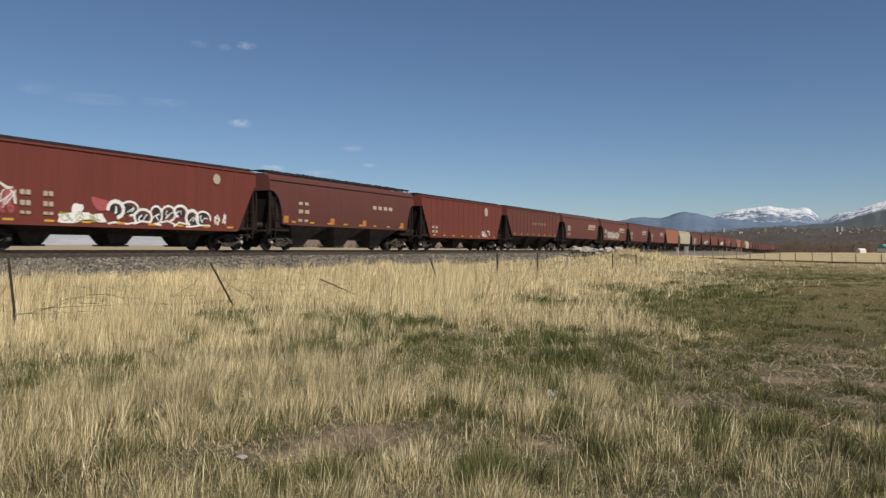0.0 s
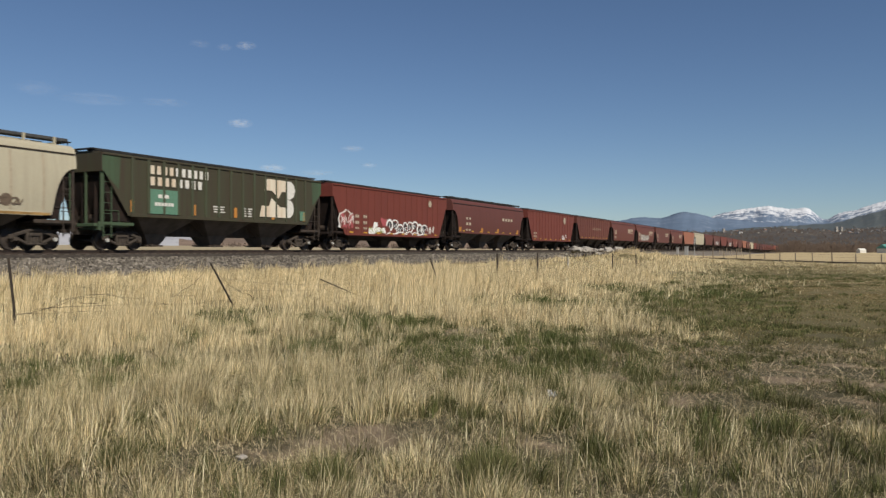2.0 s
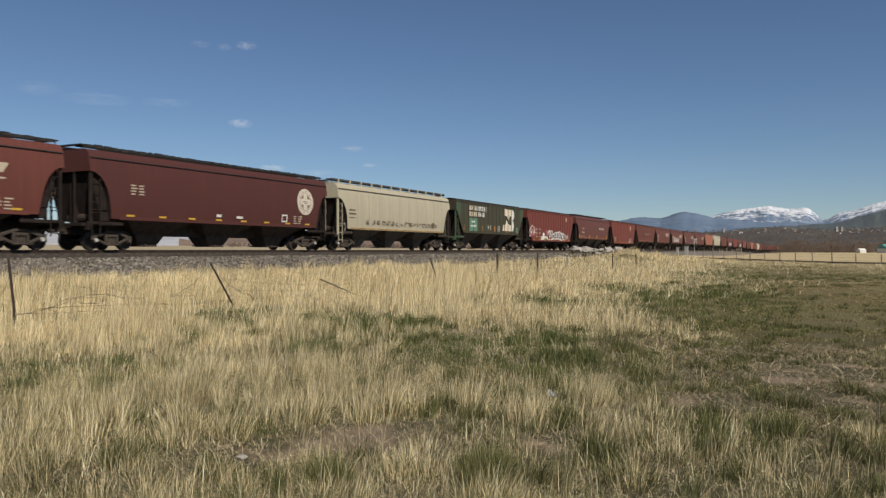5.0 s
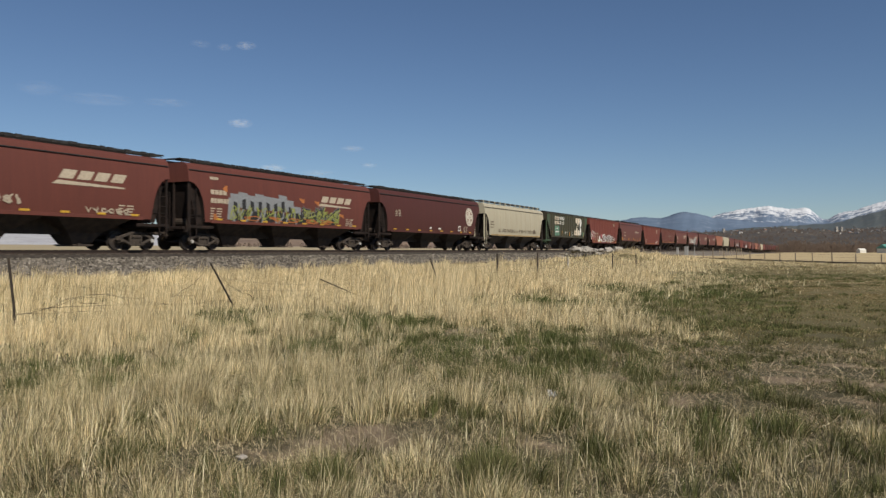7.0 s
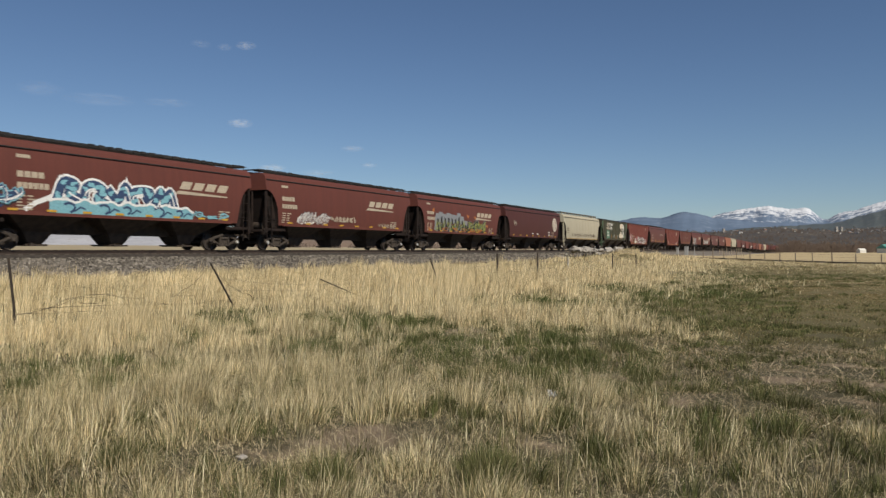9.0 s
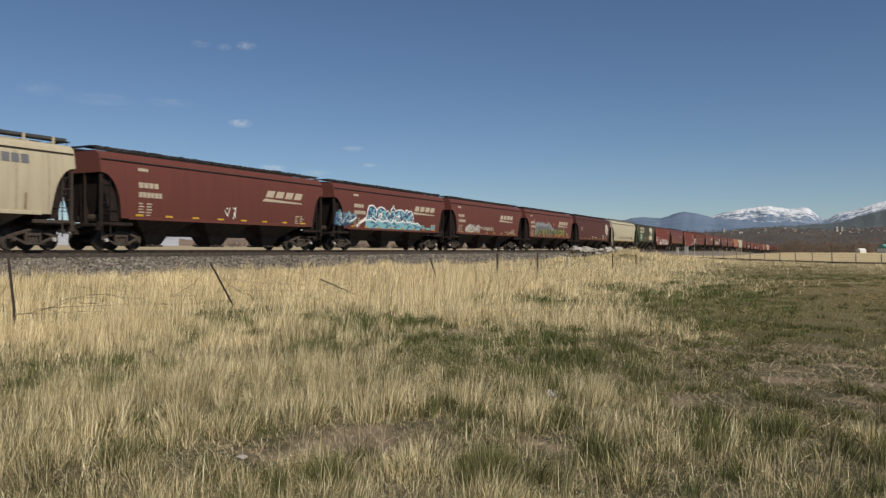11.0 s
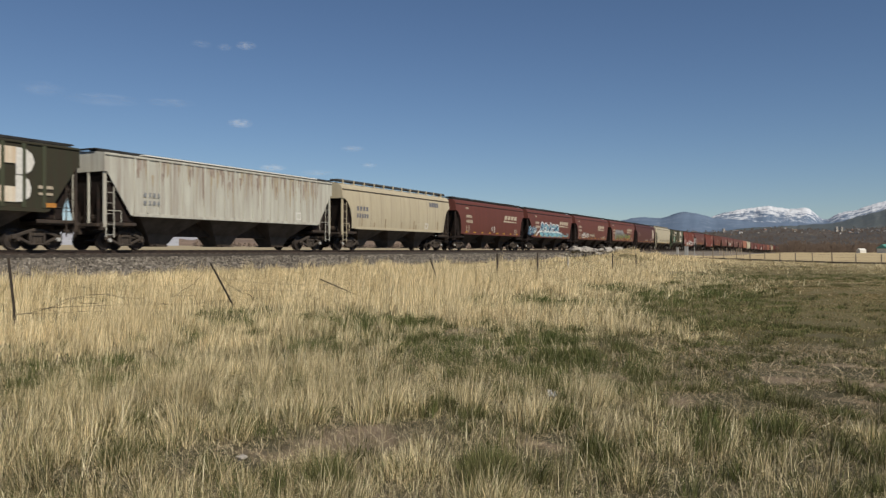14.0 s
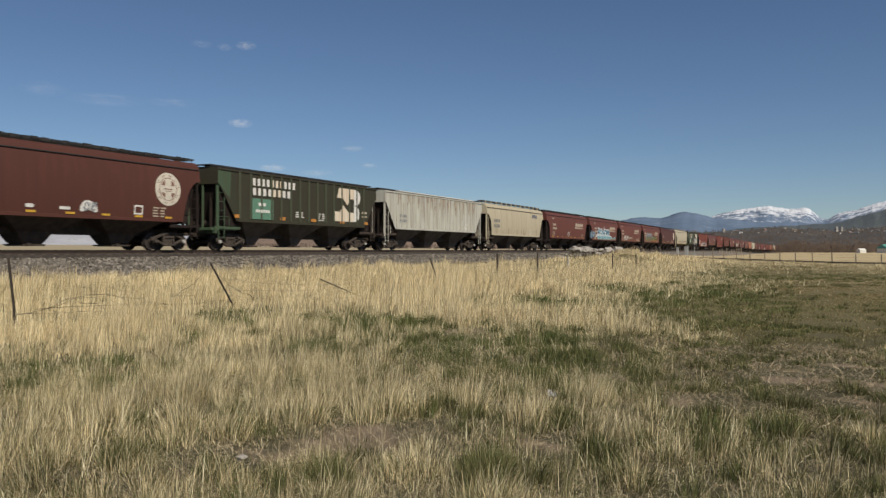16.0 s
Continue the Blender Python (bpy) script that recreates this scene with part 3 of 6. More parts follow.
def running_boards(car, length, kind, paint_mat, tall):
    """Hatch trough and walkways on the roof."""
    bm = bmesh.new()
    top = 4.34 if kind == "flat" else 4.44
    box(bm, (0, 0, top + 0.01), (length - 1.6, 0.62, 0.12), None, 0.03)
    n = 5
    for k in range(n):
        x = -length / 2 + 1.4 + (length - 2.8) * (k + 0.5) / n
        box(bm, (x, 0, top + 0.08), ((length - 2.8) / n - 0.12, 0.70, 0.05), None, 0.015)
    part("roof_hatch", bm, paint_mat if tall else BLACK, car)
    for y in (-0.82, 0.82):
        bm = bmesh.new()
        z = top + 0.20 if tall else top + 0.10
        for dy in (-0.24, -0.08, 0.08, 0.24):
            box(bm, (0, y + dy, z), (length - 0.1, 0.05, 0.10))
        for k in range(int(length / 0.35)):
            box(bm, (-length / 2 + 0.2 + k * 0.35, y, z), (0.04, 0.54, 0.03))
        if not tall and kind == "curved":
            wob = random.Random(int(length * 100))
            for k in range(int(length / 0.48)):
                box(bm, (-length / 2 + 0.3 + k * 0.48 + wob.uniform(-0.06, 0.06), y + math.copysign(0.28, y), z + wob.uniform(-0.02, 0.015)), (wob.uniform(0.22, 0.44), 0.06, wob.uniform(0.11, 0.15)))
        if tall:
            box(bm, (0, y - math.copysign(0.0, y), z - 0.08), (length - 0.4, 0.03, 0.07))
        part("running_board", bm, BOARD if tall else BLACK, car, "dark grated roof walkway")
        if tall:
            post = shared("board_support", paint_mat, lambda b: (box(b, (0, 0, 0), (0.09, 0.06, 0.30)), box(b, (0, 0.14, -0.1), (0.06, 0.3, 0.04))))
            for k in range(12):
                link_part("board_support", post, car, pose(-length / 2 + 0.7 + (length - 1.4) * k / 11, y - 0.30, z - 0.10))
    for sgn in (-1, 1):
        bm = bmesh.new()
        box(bm, (sgn * (length / 2 - 0.02), 0, top + 0.12), (0.24, 2.2, 0.05))
        rod(bm, (sgn * (length / 2 + 0.02), -1.0, top + 0.1), (sgn * (length / 2 - 0.15), -1.1, 4.1), 0.02, 6)
        part("end_walkway", bm, BLACK, car)


# marks on the side of a car: x along the car, z above the rail


def mark(car, kind, name, shapes, mat, off=0.012, label=""):
    """Flat painted shapes that follow the side; each shape is a polygon, filled by rings towards its middle."""
    bm = bmesh.new()
    for pts in shapes:
        cx, cz = sum(p[0] for p in pts) / len(pts), sum(p[1] for p in pts) / len(pts)
        if len(pts) <= 4:
            grid = 4
            (a, b, c, d) = pts if len(pts) == 4 else (*pts, pts[-1])
            rows = []
            for i in range(grid + 1):
                u = i / grid
                l = (a[0] + (d[0] - a[0]) * u, a[1] + (d[1] - a[1]) * u)
                r = (b[0] + (c[0] - b[0]) * u, b[1] + (c[1] - b[1]) * u)
                rows.append([bm.verts.new((q[0], -(side_y(kind, q[1]) + off), q[1])) for q in (l, r)])
            for p, q in zip(rows, rows[1:]):
                bm.faces.new((p[0], p[1], q[1], q[0]))
            continue
        rings = []
        for f in (1.0, 0.66, 0.33):
            rings.append([bm.verts.new((cx + (x - cx) * f, -(side_y(kind, cz + (z - cz) * f) + off), cz + (z - cz) * f)) for x, z in pts])
        n = len(pts)
        for p, q in zip(rings, rings[1:]):
            for k in range(n):
                bm.faces.new((p[k], p[(k + 1) % n], q[(k + 1) % n], q[k]))
        bm.faces.new(rings[-1])
    if name.endswith("letter_blocks") and len(shapes) > 1:
        bm.free()
        return [mark(car, kind, name[:-1], [q], mat, off, label[:-1]) for q in shapes][0]
    ob = part(name[:-1] if name.endswith("letter_blocks") else name, bm, mat, car, label)
    if len(shapes) > 1:
        ob["kind"] = "stuff"
    return ob


def rect(x0, z0, x1, z1, lean=0.0):
    return [(x0, z0), (x1, z0), (x1 + lean, z1), (x0 + lean, z1)]


def stroke(pts, w):
    """A painted line as quads."""
    out = []
    for (a, b), (c, d) in zip(pts, pts[1:]):
        l = math.hypot(c - a, d - b) or 1e-6
        nx, nz = -(d - b) / l * w / 2, (c - a) / l * w / 2
        ex, ez = (c - a) / l * w * 0.3, (d - b) / l * w * 0.3
        out.append([(a + nx - ex, b + nz - ez), (c + nx + ex, d + nz + ez), (c - nx + ex, d - nz + ez), (a - nx - ex, b - nz - ez)])
    return out


def bars(x0, x1, z0, z1, count, rng, gap=0.2):
    """Plain blocks in place of lettering."""
    w = (x1 - x0) / count
    return [rect(x0 + k * w, z0, x0 + (k + 1 - gap) * w, z1) for k in range(count)]


def blob(cx, cz, rx, rz, rng, n=14, rough=0.18):
    ph = rng.random() * 6.28
    out = []
    for k in range(n):
        a = 6.28318 * k / n
        q = 1 + rough * math.sin(2 * a + ph) + rough * 0.8 * math.sin(3 * a + 2.1 * ph) + rough * 0.5 * rng.uniform(-1, 1)
        c, s = math.cos(a), math.sin(a)
        out.append((cx + rx * q * math.copysign(abs(c) ** 0.7, c), cz + rz * q * math.copysign(abs(s) ** 0.7, s)))
    return out


def grown(pts, d):
    cx, cz = sum(p[0] for p in pts) / len(pts), sum(p[1] for p in pts) / len(pts)
    out = []
    for x, z in pts:
        l = math.hypot(x - cx, z - cz) or 1
        out.append((x + (x - cx) / l * d, z + (z - cz) / l * d))
    return out


def bent(rng, cx, cz, w, h):
    """A few slanted hooked strokes, crossing at random, for one cell of a mural."""
    out = []
    for _ in range(rng.choice((2, 3, 3))):
        x0, x2 = cx + rng.uniform(-0.5, 0.4) * w, cx + rng.uniform(-0.3, 0.6) * w
        z0, z2 = cz - h * rng.uniform(0.2, 0.5), cz + h * rng.uniform(0.1, 0.5)
        x1, z1 = (x0 + x2) / 2 + rng.uniform(-0.6, 0.6) * w, cz + rng.uniform(-0.3, 0.3) * h
        out.append([((1 - t) ** 2 * x0 + 2 * t * (1 - t) * x1 + t * t * x2, (1 - t) ** 2 * z0 + 2 * t * (1 - t) * z1 + t * t * z2) for t in (0, 0.2, 0.4, 0.6, 0.8, 1)])
    return out


def spray(car, kind, x0, x1, z0, z1, count, seed, fill, edge, inner, width=0.09, low=None, zmin=0.0):
    """A sprayed mural of thick bent strokes: drop shade, outline, fill, thin lines and a cloud behind."""
    rng = random.Random(seed)
    w = (x1 - x0) / count
    low = low or inner
    shade, outline, body_, lines, back = [], [], [], [], []
    thick = min(0.17 * w, 0.13 * (z1 - z0))

    def clip(quads):
        return [[(x, min(max(zmin, z), z1 + 0.2)) for x, z in q] for q in quads]
    for k in range(count):
        cx = x0 + (k + 0.5) * w
        h = (z1 - z0) * rng.uniform(0.72, 1.0)
        cz = z0 + h / 2 + rng.uniform(0, 1) * ((z1 - z0) - h)
        back.append([(x, max(zmin, z)) for x, z in blob(cx, z0 + 0.30 * (z1 - z0), w * 0.62, 0.30 * (z1 - z0), rng)])
        for pts in bent(rng, cx, cz, w * 1.25, h - thick) + bent(rng, cx + 0.4 * w, cz, w * 1.1, (h - thick) * 0.8):
            shade += clip(stroke([(x + 0.5 * width + 0.03, z - 0.6 * width - 0.03) for x, z in pts], thick + 1.5 * width))
            outline += clip(stroke(pts, thick + 1.6 * width))
            body_ += clip(stroke(pts, thick))
            if rng.random() < 0.7:
                lines += clip(stroke([(x + thick * 0.22, z - thick * 0.18) for x, z in pts], thick * 0.30))
    mark(car, kind, "mural_ground", back, fill, 0.008, "sprayed cloud behind the mural")
    mark(car, kind, "mural_shade", shade, low, 0.012)
    mark(car, kind, "mural_outline", outline, edge, 0.016, "sprayed outline of the mural")
    mark(car, kind, "mural_fill", body_, fill, 0.021, "sprayed fill of the mural")
    mark(car, kind, "mural_linework", lines, inner, 0.026)


def rounded_mural(car, kind, x0, x1, z0, z1, count, seed, fill, edge, inner, zmin):
    """A mural of fat rounded forms: pale halo, fill, dark shading and light rims."""
    rng = random.Random(seed)
    w = (x1 - x0) / count
    halo, core, shade, rims, foot = [], [], [], [], []

    def cut(pts):
        return [(x, max(zmin, z)) for x, z in pts]
    for k in range(count):
        cx, cz = x0 + (k + 0.5) * w, z0 + (z1 - z0) * rng.uniform(0.55, 0.62)
        form = blob(cx, cz, w * rng.uniform(0.44, 0.54), (z1 - z0) * rng.uniform(0.32, 0.46), rng, 18, 0.24)
        halo.append(cut(grown(form, 0.13)))
        core.append(cut(form))
        foot.append(cut(blob(cx + 0.2 * w, z0 + 0.17 * (z1 - z0), w * 0.66, 0.24 * (z1 - z0), rng, 16, 0.12)))
        for pts in bent(rng, cx, cz, w * 0.9, (z1 - z0) * 0.75):
            shade += [cut(q) for q in stroke(pts, rng.uniform(0.10, 0.22))]
        for _ in range(1):
            u, v = cx + rng.uniform(-0.25, 0.25) * w, cz + rng.uniform(-0.22, 0.22) * (z1 - z0)
            shade.append(cut(blob(u, v, w * rng.uniform(0.10, 0.2), (z1 - z0) * rng.uniform(0.09, 0.17), rng, 10, 0.3)))
        for pts in bent(rng, cx, cz, w * 1.1, (z1 - z0) * 0.85) + bent(rng, cx, cz, w, (z1 - z0) * 0.6)[:1]:
            rims += [cut(q) for q in stroke(pts, 0.055)]
        u = cx + rng.uniform(-0.4, 0.4) * w
        shade.append(cut(blob(u, z0 + 0.16, 0.22 * w, 0.10, rng, 10, 0.3)))
        halo.append(cut(blob(cx - 0.45 * w, cz - 0.42 * (z1 - z0), 0.2 * w, 0.16, rng, 12, 0.3)))
    mark(car, kind, "mural_halo", halo, edge, 0.010, "pale sprayed halo round the mural")
    mark(car, kind, "mural_foot", foot, fill, 0.013)
    mark(car, kind, "mural_fill", core, fill, 0.017, "sprayed fill of the mural")
    mark(car, kind, "mural_shade", shade, inner, 0.022, "sprayed shading of the mural")
    mark(car, kind, "mural_rim", rims, edge, 0.027)


def eased(pts, n=4):
    """A smooth line through the points."""
    out = []
    for k in range(len(pts) - 1):
        p0, p1, p2, p3 = pts[max(0, k - 1)], pts[k], pts[k + 1], pts[min(len(pts) - 1, k + 2)]
        for i in range(n):
            t = i / n
            out.append(tuple(0.5 * (2 * b + (c - a) * t + (2 * a - 5 * b + 4 * c - d) * t * t + (3 * b - a - 3 * c + d) * t ** 3) for a, b, c, d in zip(p0, p1, p2, p3)))
    return out + [pts[-1]]


def outlined_mural(car, kind, x0, x1, z0, z1, fill, edge, inner, zmin):
    """Chunky hooked forms run together, with one broad pale outline, on a flat-bottomed painted cloud."""
    forms = (
        [(0.0, 0.10), (0.25, 0.90), (0.70, 0.80), (0.45, 0.45), (0.90, 0.15)],
        [(0.0, 0.0), (0.06, 0.75), (0.42, 0.98), (0.80, 0.70), (0.55, 0.25), (0.95, 0.0)],
        [(0.0, 0.70), (0.40, 0.25), (0.72, 1.0), (0.95, 0.20)],
        [(0.10, 0.15), (0.0, 0.75), (0.45, 0.95), (0.85, 0.85), (0.60, 0.40)],
        [(0.0, 0.25), (0.30, 0.95), (0.50, 0.30), (0.75, 0.92), (0.98, 0.15)],
    )
    rng = random.Random(12)
    w, low = (x1 - x0) / len(forms), z0 + 0.30 * (z1 - z0)
    halo, back, core, glint = [], [], [], []
    for k, form in enumerate(forms):
        top = z1 - 0.16 - 0.07 * (k % 2) - 0.03 * k
        pts = eased([(x0 + w * (k + 0.02 + 0.96 * a), low + (top - low) * b) for a, b in form])
        halo += stroke(pts, 0.58)
        back += stroke(pts, 0.40)
        for i in range(1, len(pts) - 1, 3):
            core.append(blob(pts[i][0], pts[i][1], rng.uniform(0.10, 0.24), rng.uniform(0.08, 0.16), rng, 10, 0.3))
        if k % 2:
            glint += stroke([(x + 0.02, z - 0.16) for x, z in pts[3:9]], 0.07)
        else:
            glint += stroke(pts[-5:], 0.07)
    halo += stroke(eased([(x0 - 1.3, zmin + 0.12), (x0 - 0.9, zmin + 0.38), (x0 - 0.6, low), (x0 + 0.1, low + 0.3)]), 0.20)
    spike = x0 + 2.75 * w
    halo.append([(spike - 0.12, z1 - 0.2), (spike + 0.12, z1 - 0.2), (spike + 0.05, z1 + 0.22), (spike, z1 + 0.22)])
    end = x1 + 1.2
    waves = [(x0 - 0.3 + (end - x0 + 0.3) * i / 40, low + 0.12 * math.sin(i * 0.55) ** 2 + 0.04 * math.sin(i * 1.7) - (0.02 * max(0, i - 34))) for i in range(41)]
    foot = [[(a, zmin), (c, zmin), (c, d), (a, b)] for (a, b), (c, d) in zip(waves, waves[1:])]
    curls = []
    for i in range(5):
        a, q = x0 + (end - x0) * (i + rng.uniform(0.2, 0.6)) / 5, rng.uniform(0.12, 0.22)
        curls += stroke([(a + 1.5 * q * math.cos(0.6 * j), zmin + 0.26 + q * math.sin(0.6 * j)) for j in range(-2, 5)], 0.10)
        curls += stroke([(a + 0.3, zmin + 0.12), (a + 0.55, zmin + 0.3), (a + 0.8, zmin + 0.22)], 0.07)
    mark(car, kind, "mural_halo", halo, edge, 0.012, "broad white sprayed outline")
    mark(car, kind, "mural_shade", back, inner, 0.018, "navy sprayed shading")
    mark(car, kind, "mural_fill", core, fill, 0.023, "pale blue sprayed fill")
    mark(car, kind, "mural_glint", glint, edge, 0.027, "white sprayed glints")
    mark(car, kind, "mural_foot", foot, fill, 0.031, "pale blue painted cloud")
    mark(car, kind, "mural_rim", stroke(waves, 0.10), edge, 0.035, "white wavy rim")
    mark(car, kind, "mural_curl", curls, inner, 0.035, "navy curls")


def slab_mural(car, kind, x0, x1, z0, z1):
    """Grey leaning slabs with dark slots over a tangle of lime and orange strokes."""
    rng = random.Random(41)
    slabs, slots, legs, dark = [], [], [], []
    n = 9
    w = (x1 - x0) / n
    for k in range(n):
        a, lean = x0 + k * w, rng.uniform(-0.06, 0.06)
        top = z1 - (0.12, 0.0, 0.14, 0.02, 0.10, 0.14, -0.05, 0.22, 0.55)[k]
        bottom = z0 + rng.uniform(0.45, 0.85)
        slabs.append([(a - 0.04, bottom), (a + w * 1.04, bottom - 0.1), (a + w * 1.04 + lean, top - rng.uniform(0, 0.06)), (a - 0.04 + lean, top)])
        slots.append([(a + w * 0.30, bottom - 0.1), (a + w * 0.74, bottom - 0.1), (a + w * 0.70, top - rng.uniform(0.28, 0.5)), (a + w * 0.26, top - rng.uniform(0.28, 0.5))])
        legs += stroke([(a + rng.uniform(-0.2, 0.5), z0 + 0.06), (a + rng.uniform(0, 0.5), z0 + 0.4), (a + rng.uniform(0, 0.6), z0 + 0.8)], rng.uniform(0.1, 0.22))
        dark.append(blob(a + 0.5 * w, z0 + 0.36, 0.62 * w, 0.30, rng, 12, 0.2))
    slabs.append([(x0 - 0.25, z0 + 0.1), (x0 + 0.1, z0 + 0.12), (x0 + 0.7, z0 + 0.9), (x0 - 0.2, z0 + 1.3)])
    mark(car, kind, "mural_ground", dark, INK, 0.009, "black sprayed ground")
    mark(car, kind, "mural_slab", slabs, SILVER, 0.013, "grey sprayed slabs")
    mark(car, kind, "mural_leg", legs, SILVER, 0.014, "grey sprayed strokes")
    mark(car, kind, "mural_slot", slots, INK, 0.018, "dark slots between the slabs")


def hooped_mural(car, kind, x0, x1, z0, z1, count, seed):
    """Arched and looped forms of uneven size: white hoops round dark fills, with pale squiggles beneath."""
    rng = random.Random(seed)
    w = (x1 - x0) / count
    hoop, core = [], []
    for k in range(count):
        cx, half = x0 + (k + 0.5) * w, w * rng.uniform(0.42, 0.68)
        h = (z1 - z0) * rng.uniform(0.5, 0.78)
        base = z0 + rng.uniform(0.0, 1.0) * (z1 - z0 - h)
        turn = rng.uniform(-0.9, 0.9)
        arch = [(cx + half * math.cos(q + turn), base + h * (0.46 + 0.46 * math.sin(q + turn))) for q in (-1.0, -0.5, 0.0, 0.5, 1.0, 1.5, 2.0, 2.5, 3.0, 3.5)]
        core.append(blob(cx + rng.uniform(-0.2, 0.2) * half, base + rng.uniform(0.35, 0.5) * h, rng.uniform(0.55, 0.9) * half, rng.uniform(0.25, 0.4) * h, rng, 12, 0.3))
        hoop += stroke(arch, rng.uniform(0.09, 0.17))
        for pts in bent(rng, cx, base + 0.4 * h, half, 0.5 * h)[:2]:
            hoop += stroke(pts, rng.uniform(0.04, 0.08))
        hoop += stroke([(cx - half, z0 + rng.uniform(0.03, 0.2)), (cx - 0.2 * half, z0 + rng.uniform(0.03, 0.3)), (cx + 0.9 * half, z0 + rng.uniform(0.03, 0.2))], 0.08)
    mark(car, kind, "mural_fill", core, INK, 0.030, "black sprayed fill")
    mark(car, kind, "mural_hoop", hoop, SPRAY, 0.036, "white sprayed hoops")


def scrawl(car, kind, x0, x1, z0, z1, count, seed, mat, w=0.05):
    rng = random.Random(seed)
    lines = []
    step = (x1 - x0) / count
    for k in range(count):
        cx = x0 + (k + 0.5) * step
        for _ in range(2):
            q = [(cx + rng.uniform(-0.5, 0.5) * step, rng.uniform(z0, z1)) for _ in range(3)]
            lines += stroke(q, w)
        if rng.random() < 0.6:
            r = 0.28 * step
            lines += stroke([(cx + r * math.cos(0.8 * i), (z0 + z1) / 2 + 0.35 * (z1 - z0) * math.sin(0.8 * i)) for i in range(8)], w)
    mark(car, kind, "spray_tag", lines, mat, 0.030, "scrawled spray-paint tag")


def disc(cx, cz, r, n=28):
    return [(cx + r * math.cos(6.28318 * k / n), cz + r * math.sin(6.28318 * k / n)) for k in range(n)]


def emblem(car, kind, cx, cz, r):
    """Round off-white emblem: thin ring, a row of small dashes and a broad pale cross between dark quarters."""
    lines = []
    n = 40
    for k in range(n):
        a, b = 6.28318 * k / n, 6.28318 * (k + 1) / n
        lines.append([(cx + r * q * math.cos(t), cz + r * q * math.sin(t)) for q, t in ((0.66, a), (0.70, a), (0.70, b), (0.66, b))])
        if k % 4 in (0, 1) and k % 10 != 0:
            lines.append([(cx + r * q * math.cos(t), cz + r * q * math.sin(t)) for q, t in ((0.78, a), (0.88, a), (0.88, a + 0.06), (0.78, a + 0.06))])
    for sx in (-1, 1):
        for sz in (-1, 1):
            lines.append([(cx + sx * r * 0.24, cz + sz * r * 0.22), (cx + sx * r * 0.54, cz + sz * r * 0.22), (cx + sx * r * 0.42, cz + sz * r * 0.42), (cx + sx * r * 0.24, cz + sz * r * 0.55)])
    lines.append(rect(cx - r * 0.34, cz - r * 0.02, cx + r * 0.34, cz + r * 0.04))
    lines.append(rect(cx - r * 0.20, cz - r * 0.14, cx + r * 0.20, cz - r * 0.10))
    mark(car, kind, "emblem_disc", [disc(cx, cz, r)], PALE_PAINT, 0.010, "round off-white emblem")
    mark(car, kind, "emblem_figure", lines, plain_dim(), 0.016, "dark cross pattern of the emblem")


def plain_dim():
    if "dim" not in POOL:
        POOL["dim"] = plain("dark_emblem_paint", (0.20, 0.10, 0.075))
    return POOL["dim"]


def slant_logo(car, kind, x0, z0, w, h, mat):
    """Wide slanted wordmark drawn as plain slanted blocks over a tapering bar."""
    s, lean = w / 4, h * 0.38
    for k in range(4):
        a = x0 + s * k + 0.08
        mark(car, kind, "wordmark_block", [rect(a, z0 + h * 0.38, a + s * 0.78, z0 + h * 0.96, lean)], mat, 0.012, "slanted cream block")
    mark(car, kind, "wordmark_bar", [[(x0 - 0.25, z0), (x0 + w, z0), (x0 + w, z0 + h * 0.1), (x0 + 0.05, z0 + h * 0.26)]], mat, 0.012, "tapering cream bar")


def block_logo(car, kind, x0, z0, mat):
    """Large white interlocked block logo as two plain shapes."""
    def at(rows):
        return [(x0 + u, z0 + v) for u, v in rows]
    bars_ = [at([(0.42, 1.50), (0.62, 2.15), (2.42, 2.15), (2.42, 1.50)]), at([(1.05, 1.52), (1.95, 1.52), (1.62, 1.06)]),
             at([(0.0, 0.0), (0.16, 0.62), (2.40, 0.60), (2.40, 0.0)]), at([(0.78, 0.60), (1.02, 1.10), (1.80, 0.58)])]
    lobes = [at([(2.40, 2.15), (2.80, 2.12), (3.08, 1.93), (3.18, 1.62), (3.06, 1.28), (2.76, 1.10), (2.40, 1.08)]),
             at([(2.38, 0.0), (2.72, 0.03), (2.98, 0.24), (3.05, 0.58), (2.94, 0.90), (2.72, 1.04), (2.38, 1.06)])]
    mark(car, kind, "block_logo", bars_, mat, 0.05, "white block logo, streaked with rust")
    for lobe in lobes:
        mark(car, kind, "logo_lobe", [lobe], WHITE, 0.051, "cleaner white rounded end of the logo")


